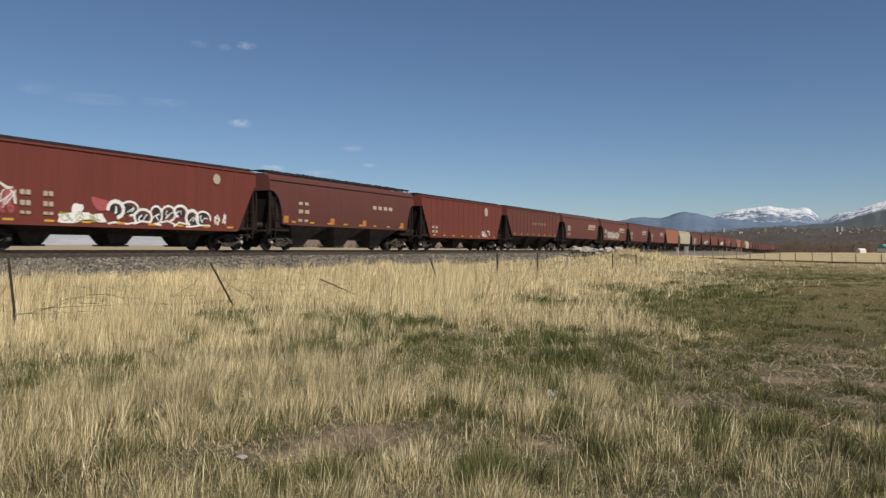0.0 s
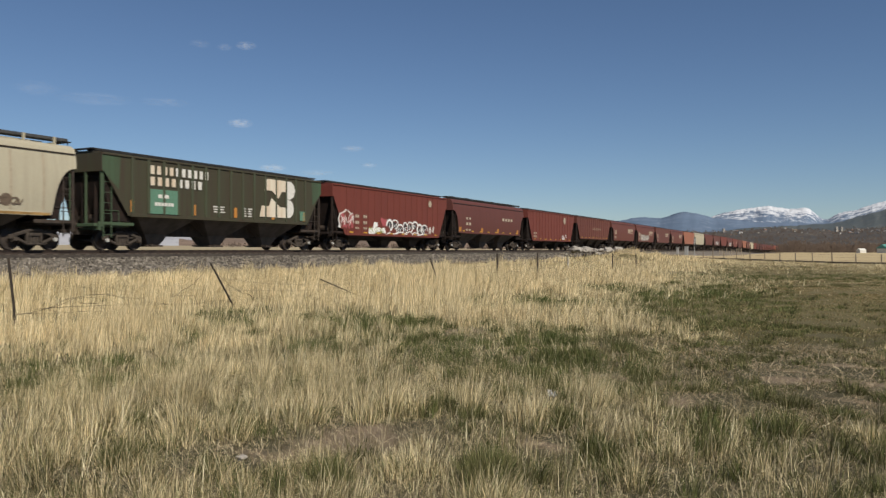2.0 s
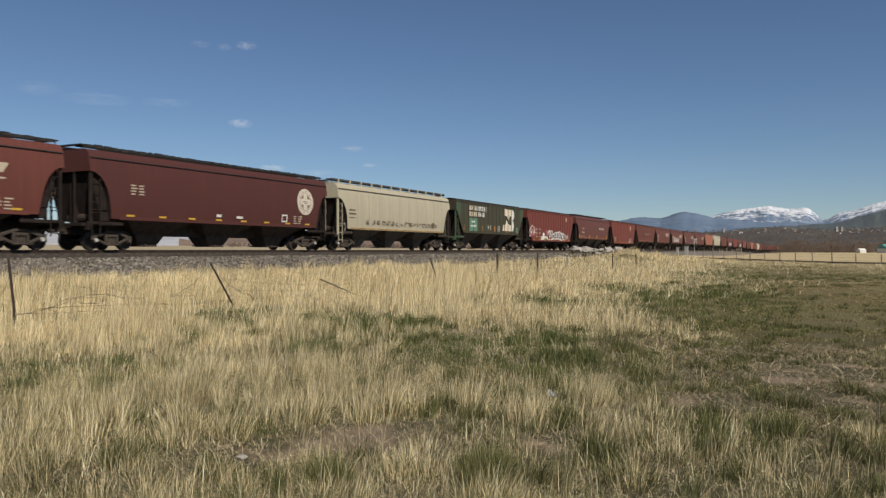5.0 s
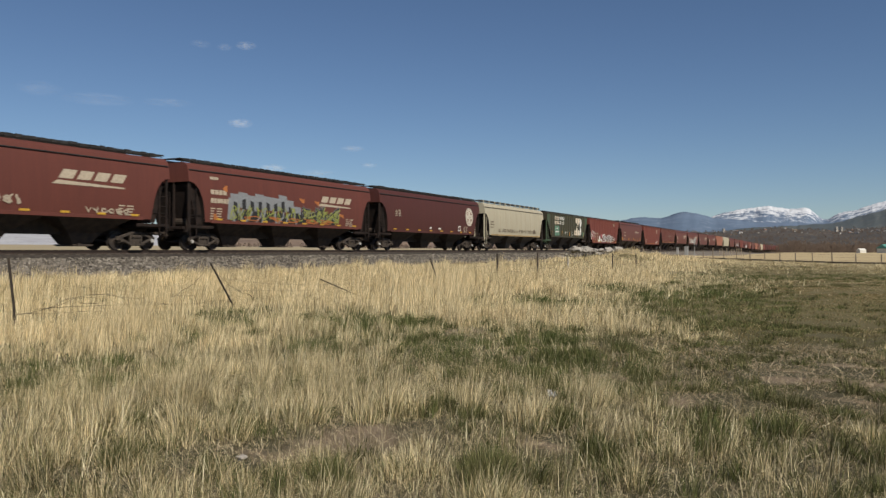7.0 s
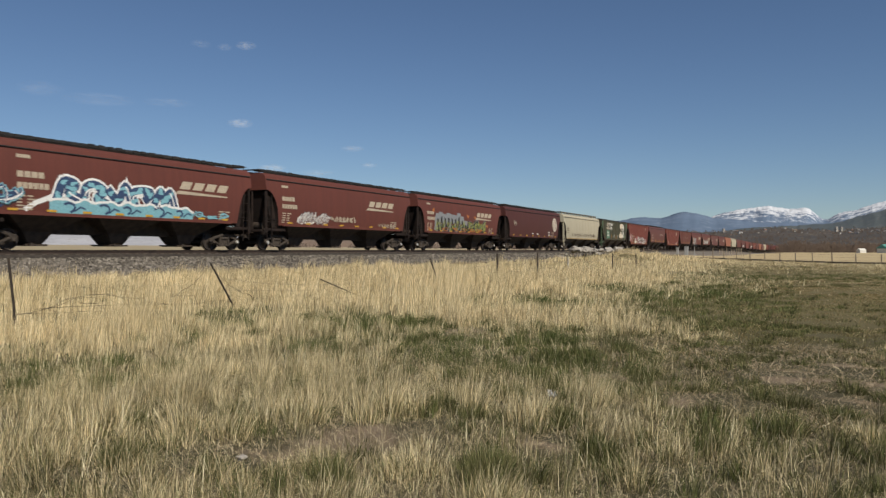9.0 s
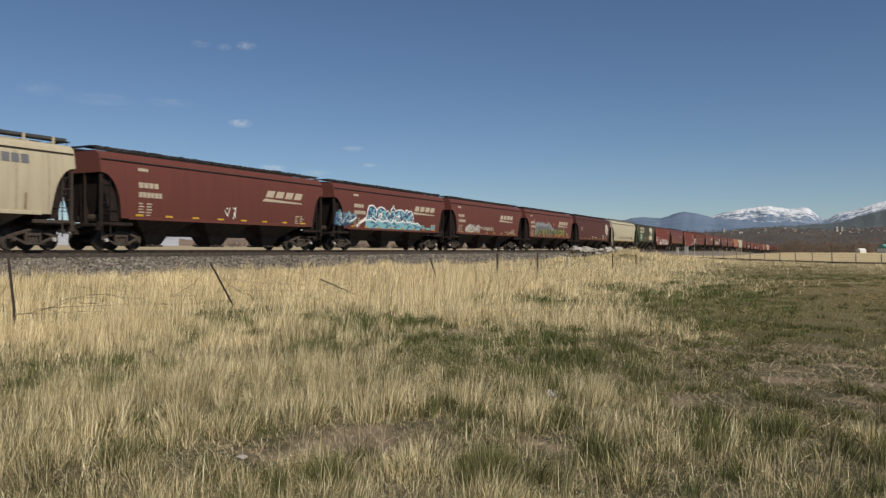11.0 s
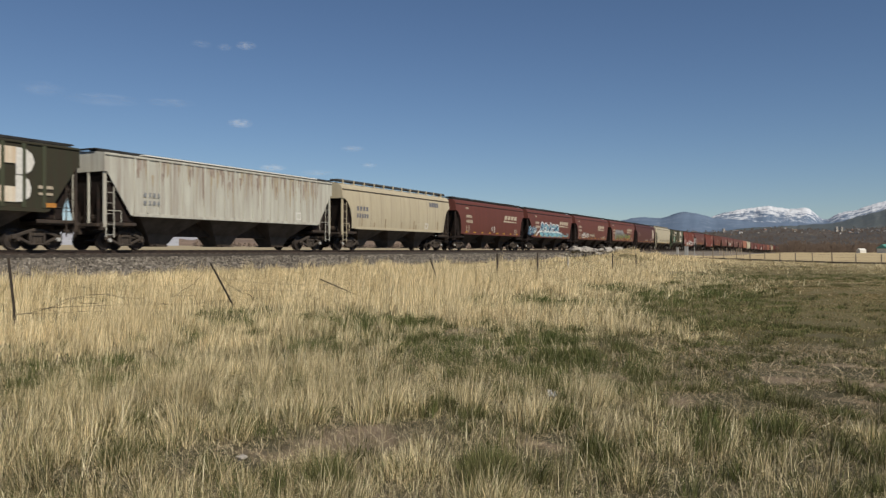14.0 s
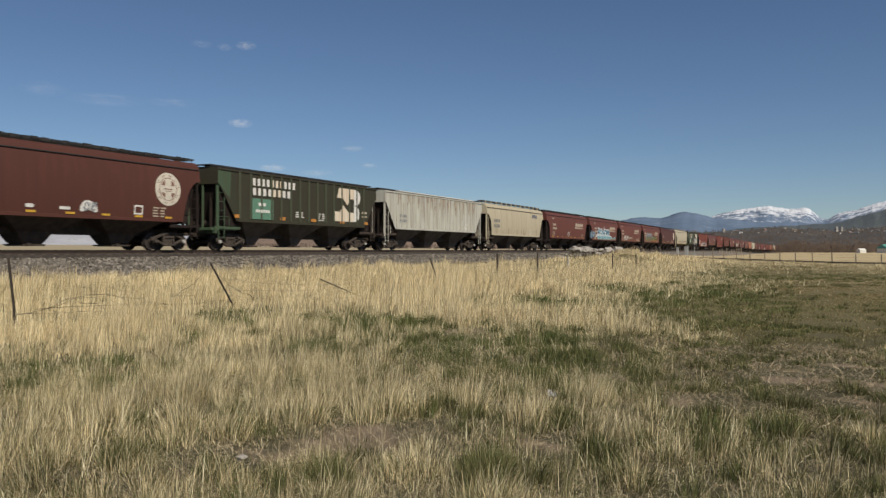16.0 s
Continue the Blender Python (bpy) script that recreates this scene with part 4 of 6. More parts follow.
def hopper_car(length, kind, color, zb=1.5, ribs=0, rib_color=None, tall=False, lite=False, label="", seed=0, sill=None, stripes=True):
    """A covered hopper car on two trucks; its base is the top of the rails."""
    car = new("hopper_car")
    car.empty_display_size = 0.5
    tagged(car, label, "freight car", "cars of the train")
    mat = PAINTS[color]
    h = length / 2
    key = f"{length:.2f}{kind}{zb}"
    me = shared("body" + key, mat, lambda b: body(b, length, kind, zb), 32 if kind == "curved" else 0)
    # down-facing and recessed end faces: shade painted in with the dark coat
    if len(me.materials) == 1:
        me.materials.append(SHADE_GRIME)
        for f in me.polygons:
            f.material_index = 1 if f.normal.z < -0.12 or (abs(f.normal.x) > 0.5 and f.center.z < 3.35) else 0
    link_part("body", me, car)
    end_mat = SHADE_GRIME if color in REDS else PAINTS["leaf"] if color in ("green", "moss") else mat
    rng = random.Random(seed)
    # hopper bays
    span = (length - 3.6) / 3
    for k in (-1, 0, 1):
        # bays of most red cars: shade on body paint, painted as dark steel
        bay = link_part("hopper", shared(f"hopper{span:.2f}{zb}", BAY if color in ("tan", "cream", "white", "green", "moss", "dark") else STEEL, lambda b: hopper(b, zb, span)), car, pose(k * span, 0, 0))
        if not lite:
            link_part("outlet_gate", shared("outlet_gate", STEEL, gate), bay)
    bm = bmesh.new()
    box(bm, (0, 0, 0.86), (length + 0.3, 0.36, 0.34))
    box(bm, (0, 0, (0.68 + zb) / 2), (length - 3.6, 0.6, zb - 0.66))
    part("centre_sill", bm, STEEL, car)
    for y in (-1, 1):
        if lite and y > 0:
            continue
        bm = bmesh.new()
        w = side_y(kind, zb + 0.06)
        box(bm, (0, y * (w - 0.01), zb + 0.03), (length - 3.1, 0.09, 0.15), None, 0.01)
        part("side_sill", bm, PAINTS[sill] if sill else mat, car)
    # ends: platform, posts, ladder
    for sgn in (-1, 1):
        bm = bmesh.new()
        # steep dark wedge that paints the recess shade and closes the view through
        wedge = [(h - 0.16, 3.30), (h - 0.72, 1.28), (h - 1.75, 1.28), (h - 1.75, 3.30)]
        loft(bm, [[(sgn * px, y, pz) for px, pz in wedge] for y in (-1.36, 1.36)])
        part("slope_sheet", bm, SHADE_GRIME, car, "sloping end sheet, shade painted into its dark colour")
        # leading end of tan, cream and green cars takes the darker fittings colour
        if sgn > 0 and color in ("tan", "cream", "green", "moss"):
            end_mat = STEEL
        bm = bmesh.new()
        box(bm, (sgn * (h - 0.75), 0, 1.10), (1.9, 2.7, 0.14), None, 0.01)
        box(bm, (sgn * (h - 0.05), 0, 1.02), (0.16, 2.9, 0.30), None, 0.01)
        for y in (-1.42, 1.42):
            box(bm, (sgn * (h - 0.9), y, 1.16), (1.9, 0.08, 0.15), None, 0.01)
        part("end_platform", bm, PAINTS["leaf"] if color in ("green", "moss") and sgn < 0 else STEEL if color not in REDS else SHADE_GRIME, car)
        for y in (-1.45, 1.45):
            bm = bmesh.new()
            box(bm, (sgn * (h - 0.10), y, 2.25), (0.12, 0.09, 2.5), None, 0.01)
            part("corner_post", bm, end_mat, car)
        if lite:
            continue
        for y in (-0.5, 0.5):
            bm = bmesh.new()
            box(bm, (sgn * (h - 0.06), y, 2.25), (0.10, 0.08, 2.5), None, 0.01)
            part("end_post", bm, end_mat, car)
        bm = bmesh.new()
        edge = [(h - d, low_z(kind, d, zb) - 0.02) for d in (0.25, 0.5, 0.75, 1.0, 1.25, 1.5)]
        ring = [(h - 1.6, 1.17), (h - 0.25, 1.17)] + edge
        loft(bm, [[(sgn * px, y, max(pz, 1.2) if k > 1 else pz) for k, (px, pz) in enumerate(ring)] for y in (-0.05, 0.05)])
        part("slope_web", bm, SHADE_GRIME, car)
        # side plates added only to fill the end recess with dark
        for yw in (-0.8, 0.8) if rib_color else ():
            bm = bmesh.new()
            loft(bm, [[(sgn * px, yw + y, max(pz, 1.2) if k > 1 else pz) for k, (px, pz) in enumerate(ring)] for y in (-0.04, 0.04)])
            part("slope_web", bm, SHADE_GRIME, car)
        la = shared("ladder" + end_mat.name, end_mat, lambda b: ladder(b, 3.0))
        link_part("ladder", la, car, pose(sgn * (h - 0.36), -1.50, 0.55))
        link_part("ladder", la, car, pose(sgn * h, 1.1, 1.15, 0, 0, 90))
        bm = bmesh.new()
        rod(bm, (sgn * (h - 1.05), -1.40, 1.75), (sgn * (h - 0.15), -1.40, 1.75), 0.018, 6)
        rod(bm, (sgn * (h - 1.05), -1.40, 1.2), (sgn * (h - 1.05), -1.40, 1.75), 0.018, 6)
        part("grab_rail", bm, end_mat, car)
        if sgn < 0:
            bm = bmesh.new()
            rod(bm, (-h + 0.75, -0.75, 1.42), (-h + 0.75, 0.6, 1.42), 0.22, 12)
            rod(bm, (-h + 1.05, -1.05, 1.25), (-h + 1.05, -0.65, 1.5), 0.12, 10)
            part("air_reservoir", bm, STEEL, car)
            bm = bmesh.new()
            tube(bm, [(-h - 0.12, 0.75 + 0.28 * math.cos(0.4488 * k), 2.5 + 0.28 * math.sin(0.4488 * k)) for k in range(14)], 0.018, 5, True)
            for k in range(3):
                rod(bm, (-h - 0.12, 0.75, 2.5), (-h - 0.12, 0.75 + 0.28 * math.cos(2.094 * k), 2.5 + 0.28 * math.sin(2.094 * k)), 0.015, 5)
            rod(bm, (-h - 0.14, 0.75, 2.5), (-h + 0.05, 0.75, 2.5), 0.03, 6)
            part("brake_wheel", bm, STEEL, car)
        link_part("coupler", shared("coupler", STEEL, coupler), car, pose(sgn * (h + 0.28), 0, 0.88, 0, 0, 0 if sgn > 0 else 180))
    # ribs
    if ribs:
        rm = PAINTS[rib_color or color]
        inner = length - 3.3
        rib = shared(f"rib{zb}{rib_color}", rm, lambda b: box(b, (0, 0, 0), (0.16 if rib_color == "rib" else 0.11, 0.055 if rib_color else 0.03, 4.20 - zb - 0.12), None, 0.01))
        for y in (-1, 1):
            for k in range(ribs):
                link_part("rib", rib, car, pose(-inner / 2 + inner * k / (ribs - 1), y * (1.605 if rib_color else 1.593), (4.20 + zb + 0.12) / 2))
            if y > 0 or lite:
                break
        bm = bmesh.new()
        box(bm, (0, -1.60, 4.22), (length - 0.05, 0.07, 0.09), None, 0.01)
        part("top_chord", bm, mat, car)
    elif kind == "curved":
        bm = bmesh.new()
        box(bm, (0, -side_y(kind, 4.0) - 0.02, 4.0), (length - 0.1, 0.07, 0.05), None, 0.01)
        part("roof_seam", bm, BLACK if color != "tan" and color != "cream" else STEEL, car)
    if not lite:
        running_boards(car, length, kind, mat, tall)
        if stripes:
            n = 8
            for k in range(n):
                x = -h + 2.1 + (length - 4.2) * k / (n - 1)
                mark(car, kind, "reflector", [rect(x - 0.22, zb + 0.12, x + 0.22, zb + 0.21)], YELLOW, 0.055 if ribs else 0.05)
    else:
        bm = bmesh.new()
        box(bm, (0, 0, 4.44), (length - 0.8, 2.1, 0.10))
        part("running_board", bm, BLACK if not tall else mat, car)
    return car, rolling_gear(car, h, lite)


# boundaries between cars along the line at the start, in metres
ENDS = [-179.2, -161.29, -144.39, -125.9, -108.76, -91.03, -73.84, -55.83, -37.65, -18.95, -1.25, 16.22, 33.96, 52.19, 70.07, 88.27]
while len(ENDS) < 50:
    ENDS.append(ENDS[-1] + 17.75)
SPEED = 11.94
TRAIN = []


def add_car(index, **kw):
    a, b = ENDS[index], ENDS[index + 1]
    car, sets = hopper_car(b - a - 1.25, seed=index, **kw)
    TRAIN.append((car, (a + b) / 2, sets))
    return car


def data_marks(car, kind, x, z, mat, seed, n=5):
    """Small stencilled data as plain bars."""
    rng = random.Random(seed)
    out = []
    for k in range(n):
        for q in range(2):
            out.append(rect(x + q * 0.45, z - k * 0.13, x + q * 0.45 + rng.uniform(0.2, 0.38), z - k * 0.13 + 0.06))
    mark(car, kind, "stencilled_data", out, mat, 0.012)


def modern(index, seed, number_x, logo_x=2.6, logo_z=2.72, color="brick"):
    c = add_car(index, kind="curved", color=color, zb=1.42, label="brick-red curved-side covered hopper car with a slanted cream wordmark")
    rng = random.Random(seed)
    slant_logo(c, "curved", logo_x, logo_z, 3.4, 0.66, CREAM)
    mark(c, "curved", "number_marking", bars(number_x, number_x + 1.2, 2.86, 3.1, 4, rng, 0.15) + bars(number_x, number_x + 1.4, 2.42, 2.66, 6, rng, 0.15), CREAM)
    mark(c, "curved", "small_plate", bars(number_x, number_x + 0.6, 3.62, 3.76, 4, rng, 0.1), CREAM)
    data_marks(c, "curved", number_x, 2.1, CREAM, seed)
    data_marks(c, "curved", 5.4, 1.95, CREAM, seed + 1, 4)
    return c


def white_box(car, kind, x, z):
    mark(car, kind, "data_box", [rect(x, z, x + 0.5, z + 0.07), rect(x, z + 0.36, x + 0.5, z + 0.43), rect(x, z + 0.07, x + 0.07, z + 0.36), rect(x + 0.43, z + 0.07, x + 0.5, z + 0.36)], WHITE, 0.012)


def emblem_car(index, cx, color):
    c = add_car(index, kind="curved", color=color, zb=1.38, label="dark maroon covered hopper car with a round cream emblem")
    emblem(c, "curved", cx, 2.9, 0.79)
    white_box(c, "curved", 4.2, 1.62)
    data_marks(c, "curved", 5.3, 1.95, CREAM, index, 4)
    data_marks(c, "curved", -6.6, 2.9, CREAM, index + 3, 4)
    mark(c, "curved", "label_plate", [rect(-1.1, 1.7, -0.75, 1.84)], WHITE)
    mark(c, "curved", "label_plate", [rect(0.4, 1.68, 0.9, 1.8)], WHITE)
    return c


def green_car(index, leaf, dx):
    c = add_car(index, kind="flat", color="moss" if leaf else "green", zb=1.55, ribs=15, rib_color="rib", stripes=False, label="dark green ribbed covered hopper car with a large white block logo")
    rng = random.Random(index)
    dark = PAINTS["green"]
    block_logo(c, "flat", 2.25 + dx, 1.86, RUSTY_WHITE)
    up = bars(-5.45 + dx, -1.55 + dx, 3.55, 3.95, 10, rng, 0.42)
    dn = bars(-5.45 + dx, -2.0 + dx, 3.02, 3.42, 8, rng, 0.42)
    mark(c, "flat", "letter_blocks", up[4:] + dn[4:] if leaf else up[:4] + dn[:4] + up[7:] + dn[6:], WHITE, 0.05, "white letter blocks")
    mark(c, "flat", "faded_letter_blocks", up[:4] + dn[:4] if leaf else up[4:7] + dn[4:6], RUSTY_WHITE, 0.05, "rust-stained letter blocks")
    mark(c, "flat", "teal_panel", [rect(-5.5 + dx, 1.7, -3.7 + dx, 2.85)], TEAL, 0.045, "teal repaint panel")
    mark(c, "flat", "panel_marking", bars(-5.0 + dx, -4.2 + dx, 2.45, 2.62, 2, rng, 0.4) + bars(-5.2 + dx, -4.0 + dx, 2.08, 2.24, 6, rng, 0.2), WHITE, 0.055)
    for k, x in enumerate((-6.6, -2.8, 0.2, 3.3, 6.2)):
        mark(c, "flat", "orange_plate", [rect(x, 1.72, x + (0.5 if not leaf else 0.22), 1.9 if not leaf else 2.25)], ORANGE, 0.045)
    data_marks(c, "flat", -1.3, 2.2, WHITE, index + 9, 3)
    data_marks(c, "flat", 0.9, 2.2, WHITE, index + 8, 4)
    if leaf:
        mark(c, "flat", "pale_patch", [rect(5.9, 1.75, 6.5, 2.3)], TEAL, 0.045)
    else:
        mark(c, "flat", "pale_patch", [rect(5.9, 2.45, 6.55, 2.58), rect(5.9, 2.2, 6.55, 2.3)], CREAM, 0.045)
    h = (ENDS[index + 1] - ENDS[index] - 1.25) / 2
    for sgn in (-1, 1) if leaf else (-1,):
        mark(c, "flat", "repainted_end", [[(sgn * (h - 0.02), 3.5), (sgn * (h - 0.02), 4.2), (sgn * (h - 1.0), 4.2), (sgn * (h - 0.9), 2.7)]], PAINTS["leaf"], 0.008, "brighter green end panel")
    return c


RUNS = surface("rust_runs", (0.21, 0.155, 0.13), (0.37, 0.315, 0.27), 2.5, 0.8)
RUSTY_WHITE = paint("rust_streaked_white", (0.66, 0.60, 0.50), (0.50, 0.36, 0.23), (0.34, 0.20, 0.11), 0.3, 0.9)


def build_train():
    rng = random.Random(4)
    c = emblem_car(0, 6.2, "umber")
    mark(c, "curved", "spray_blot", [blob(1.8, 1.86, 0.36, 0.27, rng, 16, 0.22)], WHITE, 0.012, "white sprayed blot")
    scrawl(c, "curved", 1.5, 2.2, 1.62, 2.1, 2, 4, SILVER, 0.05)
    green_car(1, False, 0.3)
    c = add_car(2, kind="flat", color="white", zb=1.57, ribs=20, rib_color="white", stripes=False, label="weathered off-white covered hopper car streaked with rust")
    mark(c, "flat", "number_marking", bars(-6.5, -5.4, 2.45, 2.65, 4, rng, 0.45) + bars(-6.5, -5.4, 2.1, 2.28, 4, rng, 0.45), SILVER, 0.05)
    streaks(c, 140, 31)
    white_box(c, "flat", 4.9, 1.8)
    bm = bmesh.new()
    box(bm, (0.5, -1.12, 4.40), (13.5, 0.62, 0.06), None, 0.01)
    part("roof_cover", bm, WHITE, c, "clean white roof strip")
    c = add_car(3, kind="curved", color="tan", zb=1.45, tall=True, sill="tan", stripes=False, label="tan covered hopper car with slate number bars and dirty panel seams")
    mark(c, "curved", "number_marking", bars(-6.3, -4.75, 2.66, 2.95, 4, rng, 0.35) + bars(-6.3, -4.75, 2.18, 2.46, 5, rng, 0.35), LETTER, 0.012, "slate number bars")
    mark(c, "curved", "owner_marking", bars(4.3, 5.9, 3.42, 3.78, 4, rng, 0.15), LETTER)
    white_box(c, "curved", 3.5, 1.65)
    seams(c, 10)
    drips(c, 5)
    modern(4, 21, -6.2)
    c = TRAIN[-1][0]
    scrawl(c, "curved", -0.6, 0.4, 1.55, 2.35, 2, 6, WHITE, 0.06)
    c = modern(5, 22, -5.7)
    outlined_mural(c, "curved", -4.0, 2.4, 1.55, 3.05, BLUE, SPRAY, NAVY, 1.5)
    spray(c, "curved", -8.0, -6.0, 1.6, 2.6, 2, 15, NAVY, BLUE, SPRAY, 0.06, INK, 1.52)
    scrawl(c, "curved", 3.6, 6.2, 1.6, 1.95, 3, 8, BLUE, 0.07)
    c = modern(6, 23, -7.0, 2.3)
    spray(c, "curved", -5.5, -2.5, 1.6, 2.35, 5, 33, WHITE, SILVER, PAINTS["brick"], 0.05, PAINTS["brick"], 1.52)
    scrawl(c, "curved", -2.1, 0.8, 1.8, 2.15, 7, 9, CREAM, 0.07)
    scrawl(c, "curved", 3.6, 6.0, 1.58, 1.85, 6, 10, CREAM, 0.05)
    c = modern(7, 24, -7.0, 2.5)
    slab_mural(c, "curved", -5.5, 0.5, 1.5, 3.12)
    spray(c, "curved", 0.4, 4.4, 1.6, 2.85, 3, 43, INK, SILVER, LIME, 0.04, LIME, 1.52)
    scrawl(c, "curved", -5.6, 4.6, 1.58, 2.5, 16, 44, LIME, 0.05)
    scrawl(c, "curved", -4.5, 4.2, 1.56, 1.9, 5, 45, FLAME, 0.05)
    for x, z in ((-5.9, 3.2), (0.7, 2.95), (2.2, 2.9), (4.9, 2.2), (-6.6, 1.7)):
        mark(c, "curved", "flame_blot", [blob(x, z, 0.2, 0.12, rng, 12, 0.35)], FLAME, 0.013)
    emblem_car(8, 6.42, "maroon")
    c = add_car(9, kind="curved", color="cream", zb=1.42, tall=True, sill="cream", stripes=False, label="warm grey covered hopper car, brown scrawls, orange sill stripe")
    mark(c, "curved", "sill_stripe", [rect(-6.8, 1.40, 7.0, 1.50)], OCHRE, 0.05, "worn orange stripe along the sill")
    scrawl(c, "curved", -5.0, 5.8, 1.72, 2.1, 16, 50, SCRIBBLE, 0.045)
    mark(c, "curved", "number_marking", bars(-7.0, -6.2, 2.6, 2.72, 4, rng, 0.2) + bars(-7.0, -6.1, 2.36, 2.48, 6, rng, 0.2) + bars(-7.0, -6.2, 2.12, 2.2, 5, rng, 0.2), SCRIBBLE)
    mark(c, "curved", "patch", [disc(5.1, 1.95, 0.25, 12)], SCRIBBLE)
    seams(c, 10)
    green_car(10, True, 0.0)
    c = add_car(11, kind="flat", color="red", zb=1.02, ribs=16, label="red-brown covered hopper car with a black and white sprayed mural")
    hooped_mural(c, "flat", -1.5, 4.6, 1.10, 2.3, 8, 61)
    mark(c, "flat", "pale_blot", [blob(-3.3, 1.36, 0.75, 0.22, rng, 16, 0.2), blob(-2.2, 1.40, 0.5, 0.2, rng, 14, 0.25), blob(-3.1, 1.75, 0.25, 0.22, rng, 12, 0.25)], SPRAY, 0.03, "pale sprayed blot")
    scrawl(c, "flat", -4.0, -1.9, 1.14, 1.6, 3, 62, LIME, 0.05)
    scrawl(c, "flat", 5.0, 5.9, 1.2, 1.9, 2, 63, WHITE, 0.07)
    rounded_mural(c, "flat", -7.5, -5.9, 1.45, 2.45, 2, 64, PAINTS["red"], WHITE, PINK, 1.1)
    scrawl(c, "flat", -7.0, -5.8, 1.4, 1.8, 3, 65, PINK, 0.05)
    mark(c, "flat", "pink_patch", [blob(-1.9, 2.0, 0.45, 0.26, rng)], PINK, 0.03)
    mark(c, "flat", "number_marking", [q for z, h in ((2.18, 0.20), (1.76, 0.20), (1.42, 0.12)) for x in (-5.65, -4.65) for q in bars(x, x + 0.5, z, z + h, 2, rng, 0.25)], CREAM, 0.05)
    mark(c, "flat", "round_badge", [disc(5.17, 3.65, 0.26)], CREAM, 0.05, "round cream badge")
    c = add_car(12, kind="curved", color="dark", zb=1.5, label="dark oxide-red covered hopper car with small cream letter blocks")
    mark(c, "curved", "number_marking", bars(-5.9, -4.7, 2.7, 2.88, 2, rng, 0.4) + bars(-5.9, -4.7, 2.2, 2.42, 2, rng, 0.3) + bars(-5.9, -4.7, 1.7, 1.85, 2, rng, 0.4), CREAM, 0.012)
    mark(c, "curved", "letter_blocks", bars(2.5, 5.4, 2.82, 3.06, 4, rng, 0.35), CREAM)
    mark(c, "curved", "orange_marking", [rect(x, 1.6, x + 0.45, 2.0) for x in (-7.3, -2.6, 1.2, 6.4)], ORANGE)
    c = add_car(13, kind="flat", color="red", zb=1.05, ribs=14, label="red-brown ribbed covered hopper car with faded data marks")
    mark(c, "flat", "round_badge", [disc(4.3, 3.5, 0.4)], CREAM, 0.05, "round cream badge")
    mark(c, "flat", "number_marking", bars(-6.6, -5.4, 1.75, 1.95, 2, rng, 0.4) + bars(-6.6, -5.4, 1.4, 1.6, 2, rng, 0.4), CREAM, 0.05)
    scrawl(c, "flat", 3.2, 5.2, 1.2, 1.8, 3, 70, SPRAY, 0.08)
    c = add_car(14, kind="flat", color="brick", zb=1.5, ribs=14, label="brick-red covered hopper car with faint cream letter blocks")
    mark(c, "flat", "letter_blocks", bars(-1.0, 3.5, 2.7, 3.0, 6, rng, 0.75), CREAM, 0.05)
    # the cars ahead, seen only from afar
    looks = ["brick", "brick", "dark", "brick", "orange", "cream", "brick", "dark", "red", "brick", "red", "dark", "orange", "brick", "tan", "red"]
    for i in range(15, 49):
        col = looks[(i - 15) % len(looks)] if i < 31 else rng.choice(["brick", "red", "dark", "brick", "orange", "maroon"])
        c = add_car(i, kind="curved" if col in ("brick", "cream", "tan") else "flat", color=col, lite=True, label={"cream": "pale grey covered hopper car", "tan": "tan covered hopper car", "orange": "faded orange-brown covered hopper car"}.get(col, "weathered red-brown covered hopper car"))
        k = "curved" if col in ("brick", "cream", "tan") else "flat"
        if i in (15, 16, 17, 18, 25, 28):
            slant_logo(c, k, 2.6, 2.72, 3.4, 0.66, CREAM)
            mark(c, k, "number_marking", bars(-6.5, -5.3, 2.4, 3.0, 2, rng, 0.3) + bars(-6.5, -5.3, 1.8, 2.1, 2, rng, 0.4), CREAM)
        if i == 16:
            spray(c, k, -5.0, 1.5, 1.7, 2.9, 5, 81, SILVER, CREAM, WHITE, 0.1, WHITE, 1.55)
        if i in (22, 24):
            spray(c, k, -3.0, 3.0, 1.7, 2.9, 4, 80 + i, SPRAY, INK, SILVER, 0.1, INK, 1.55)


def streaks(car, n, seed):
    """Rust and dirt run down a flat side in narrow uneven streaks."""
    rng = random.Random(seed)
    out = [[], []]
    for k in range(n):
        x, w, top = rng.uniform(-7.0, 7.2), rng.uniform(0.025, 0.11), 4.18 - (rng.random() < 0.3) * rng.uniform(0.1, 0.7)
        low = max(1.75, top - rng.uniform(0.15, 1.0) - (rng.random() < 0.2) * rng.uniform(0.4, 1.3))
        out[k % 2].append([(x - w, top), (x + w, top), (x + w * 0.3, low), (x - w * 0.3, low)])
    mark(car, "flat", "rust_streak", out[0], RUNS, 0.011, "brown rust streaks")
    mark(car, "flat", "dirt_streak", out[1], SEAM, 0.010, "grey dirt streaks")


def seams(car, n):
    """Dirty vertical panel seams on a curved side."""
    for k in range(n):
        x = -5.9 + 12.6 * k / (n - 1)
        mark(car, "curved", "panel_seam", [rect(x - 0.05, 1.6, x + 0.05, 3.9)], SEAM, 0.006)


def drips(car, seed):
    """Short brown run-off stains above the sill."""
    rng = random.Random(seed)
    for k in range(9):
        x, w = rng.uniform(-6, 6.4), rng.uniform(0.03, 0.07)
        mark(car, "curved", "rust_drip", [rect(x - w, 1.6, x + w, 1.6 + rng.uniform(0.25, 0.7))], STAIN, 0.011)


STAIN = plain("rust_stain", (0.27, 0.20, 0.13))
SEAM = plain("seam_dirt", (0.40, 0.34, 0.25))
build_train()

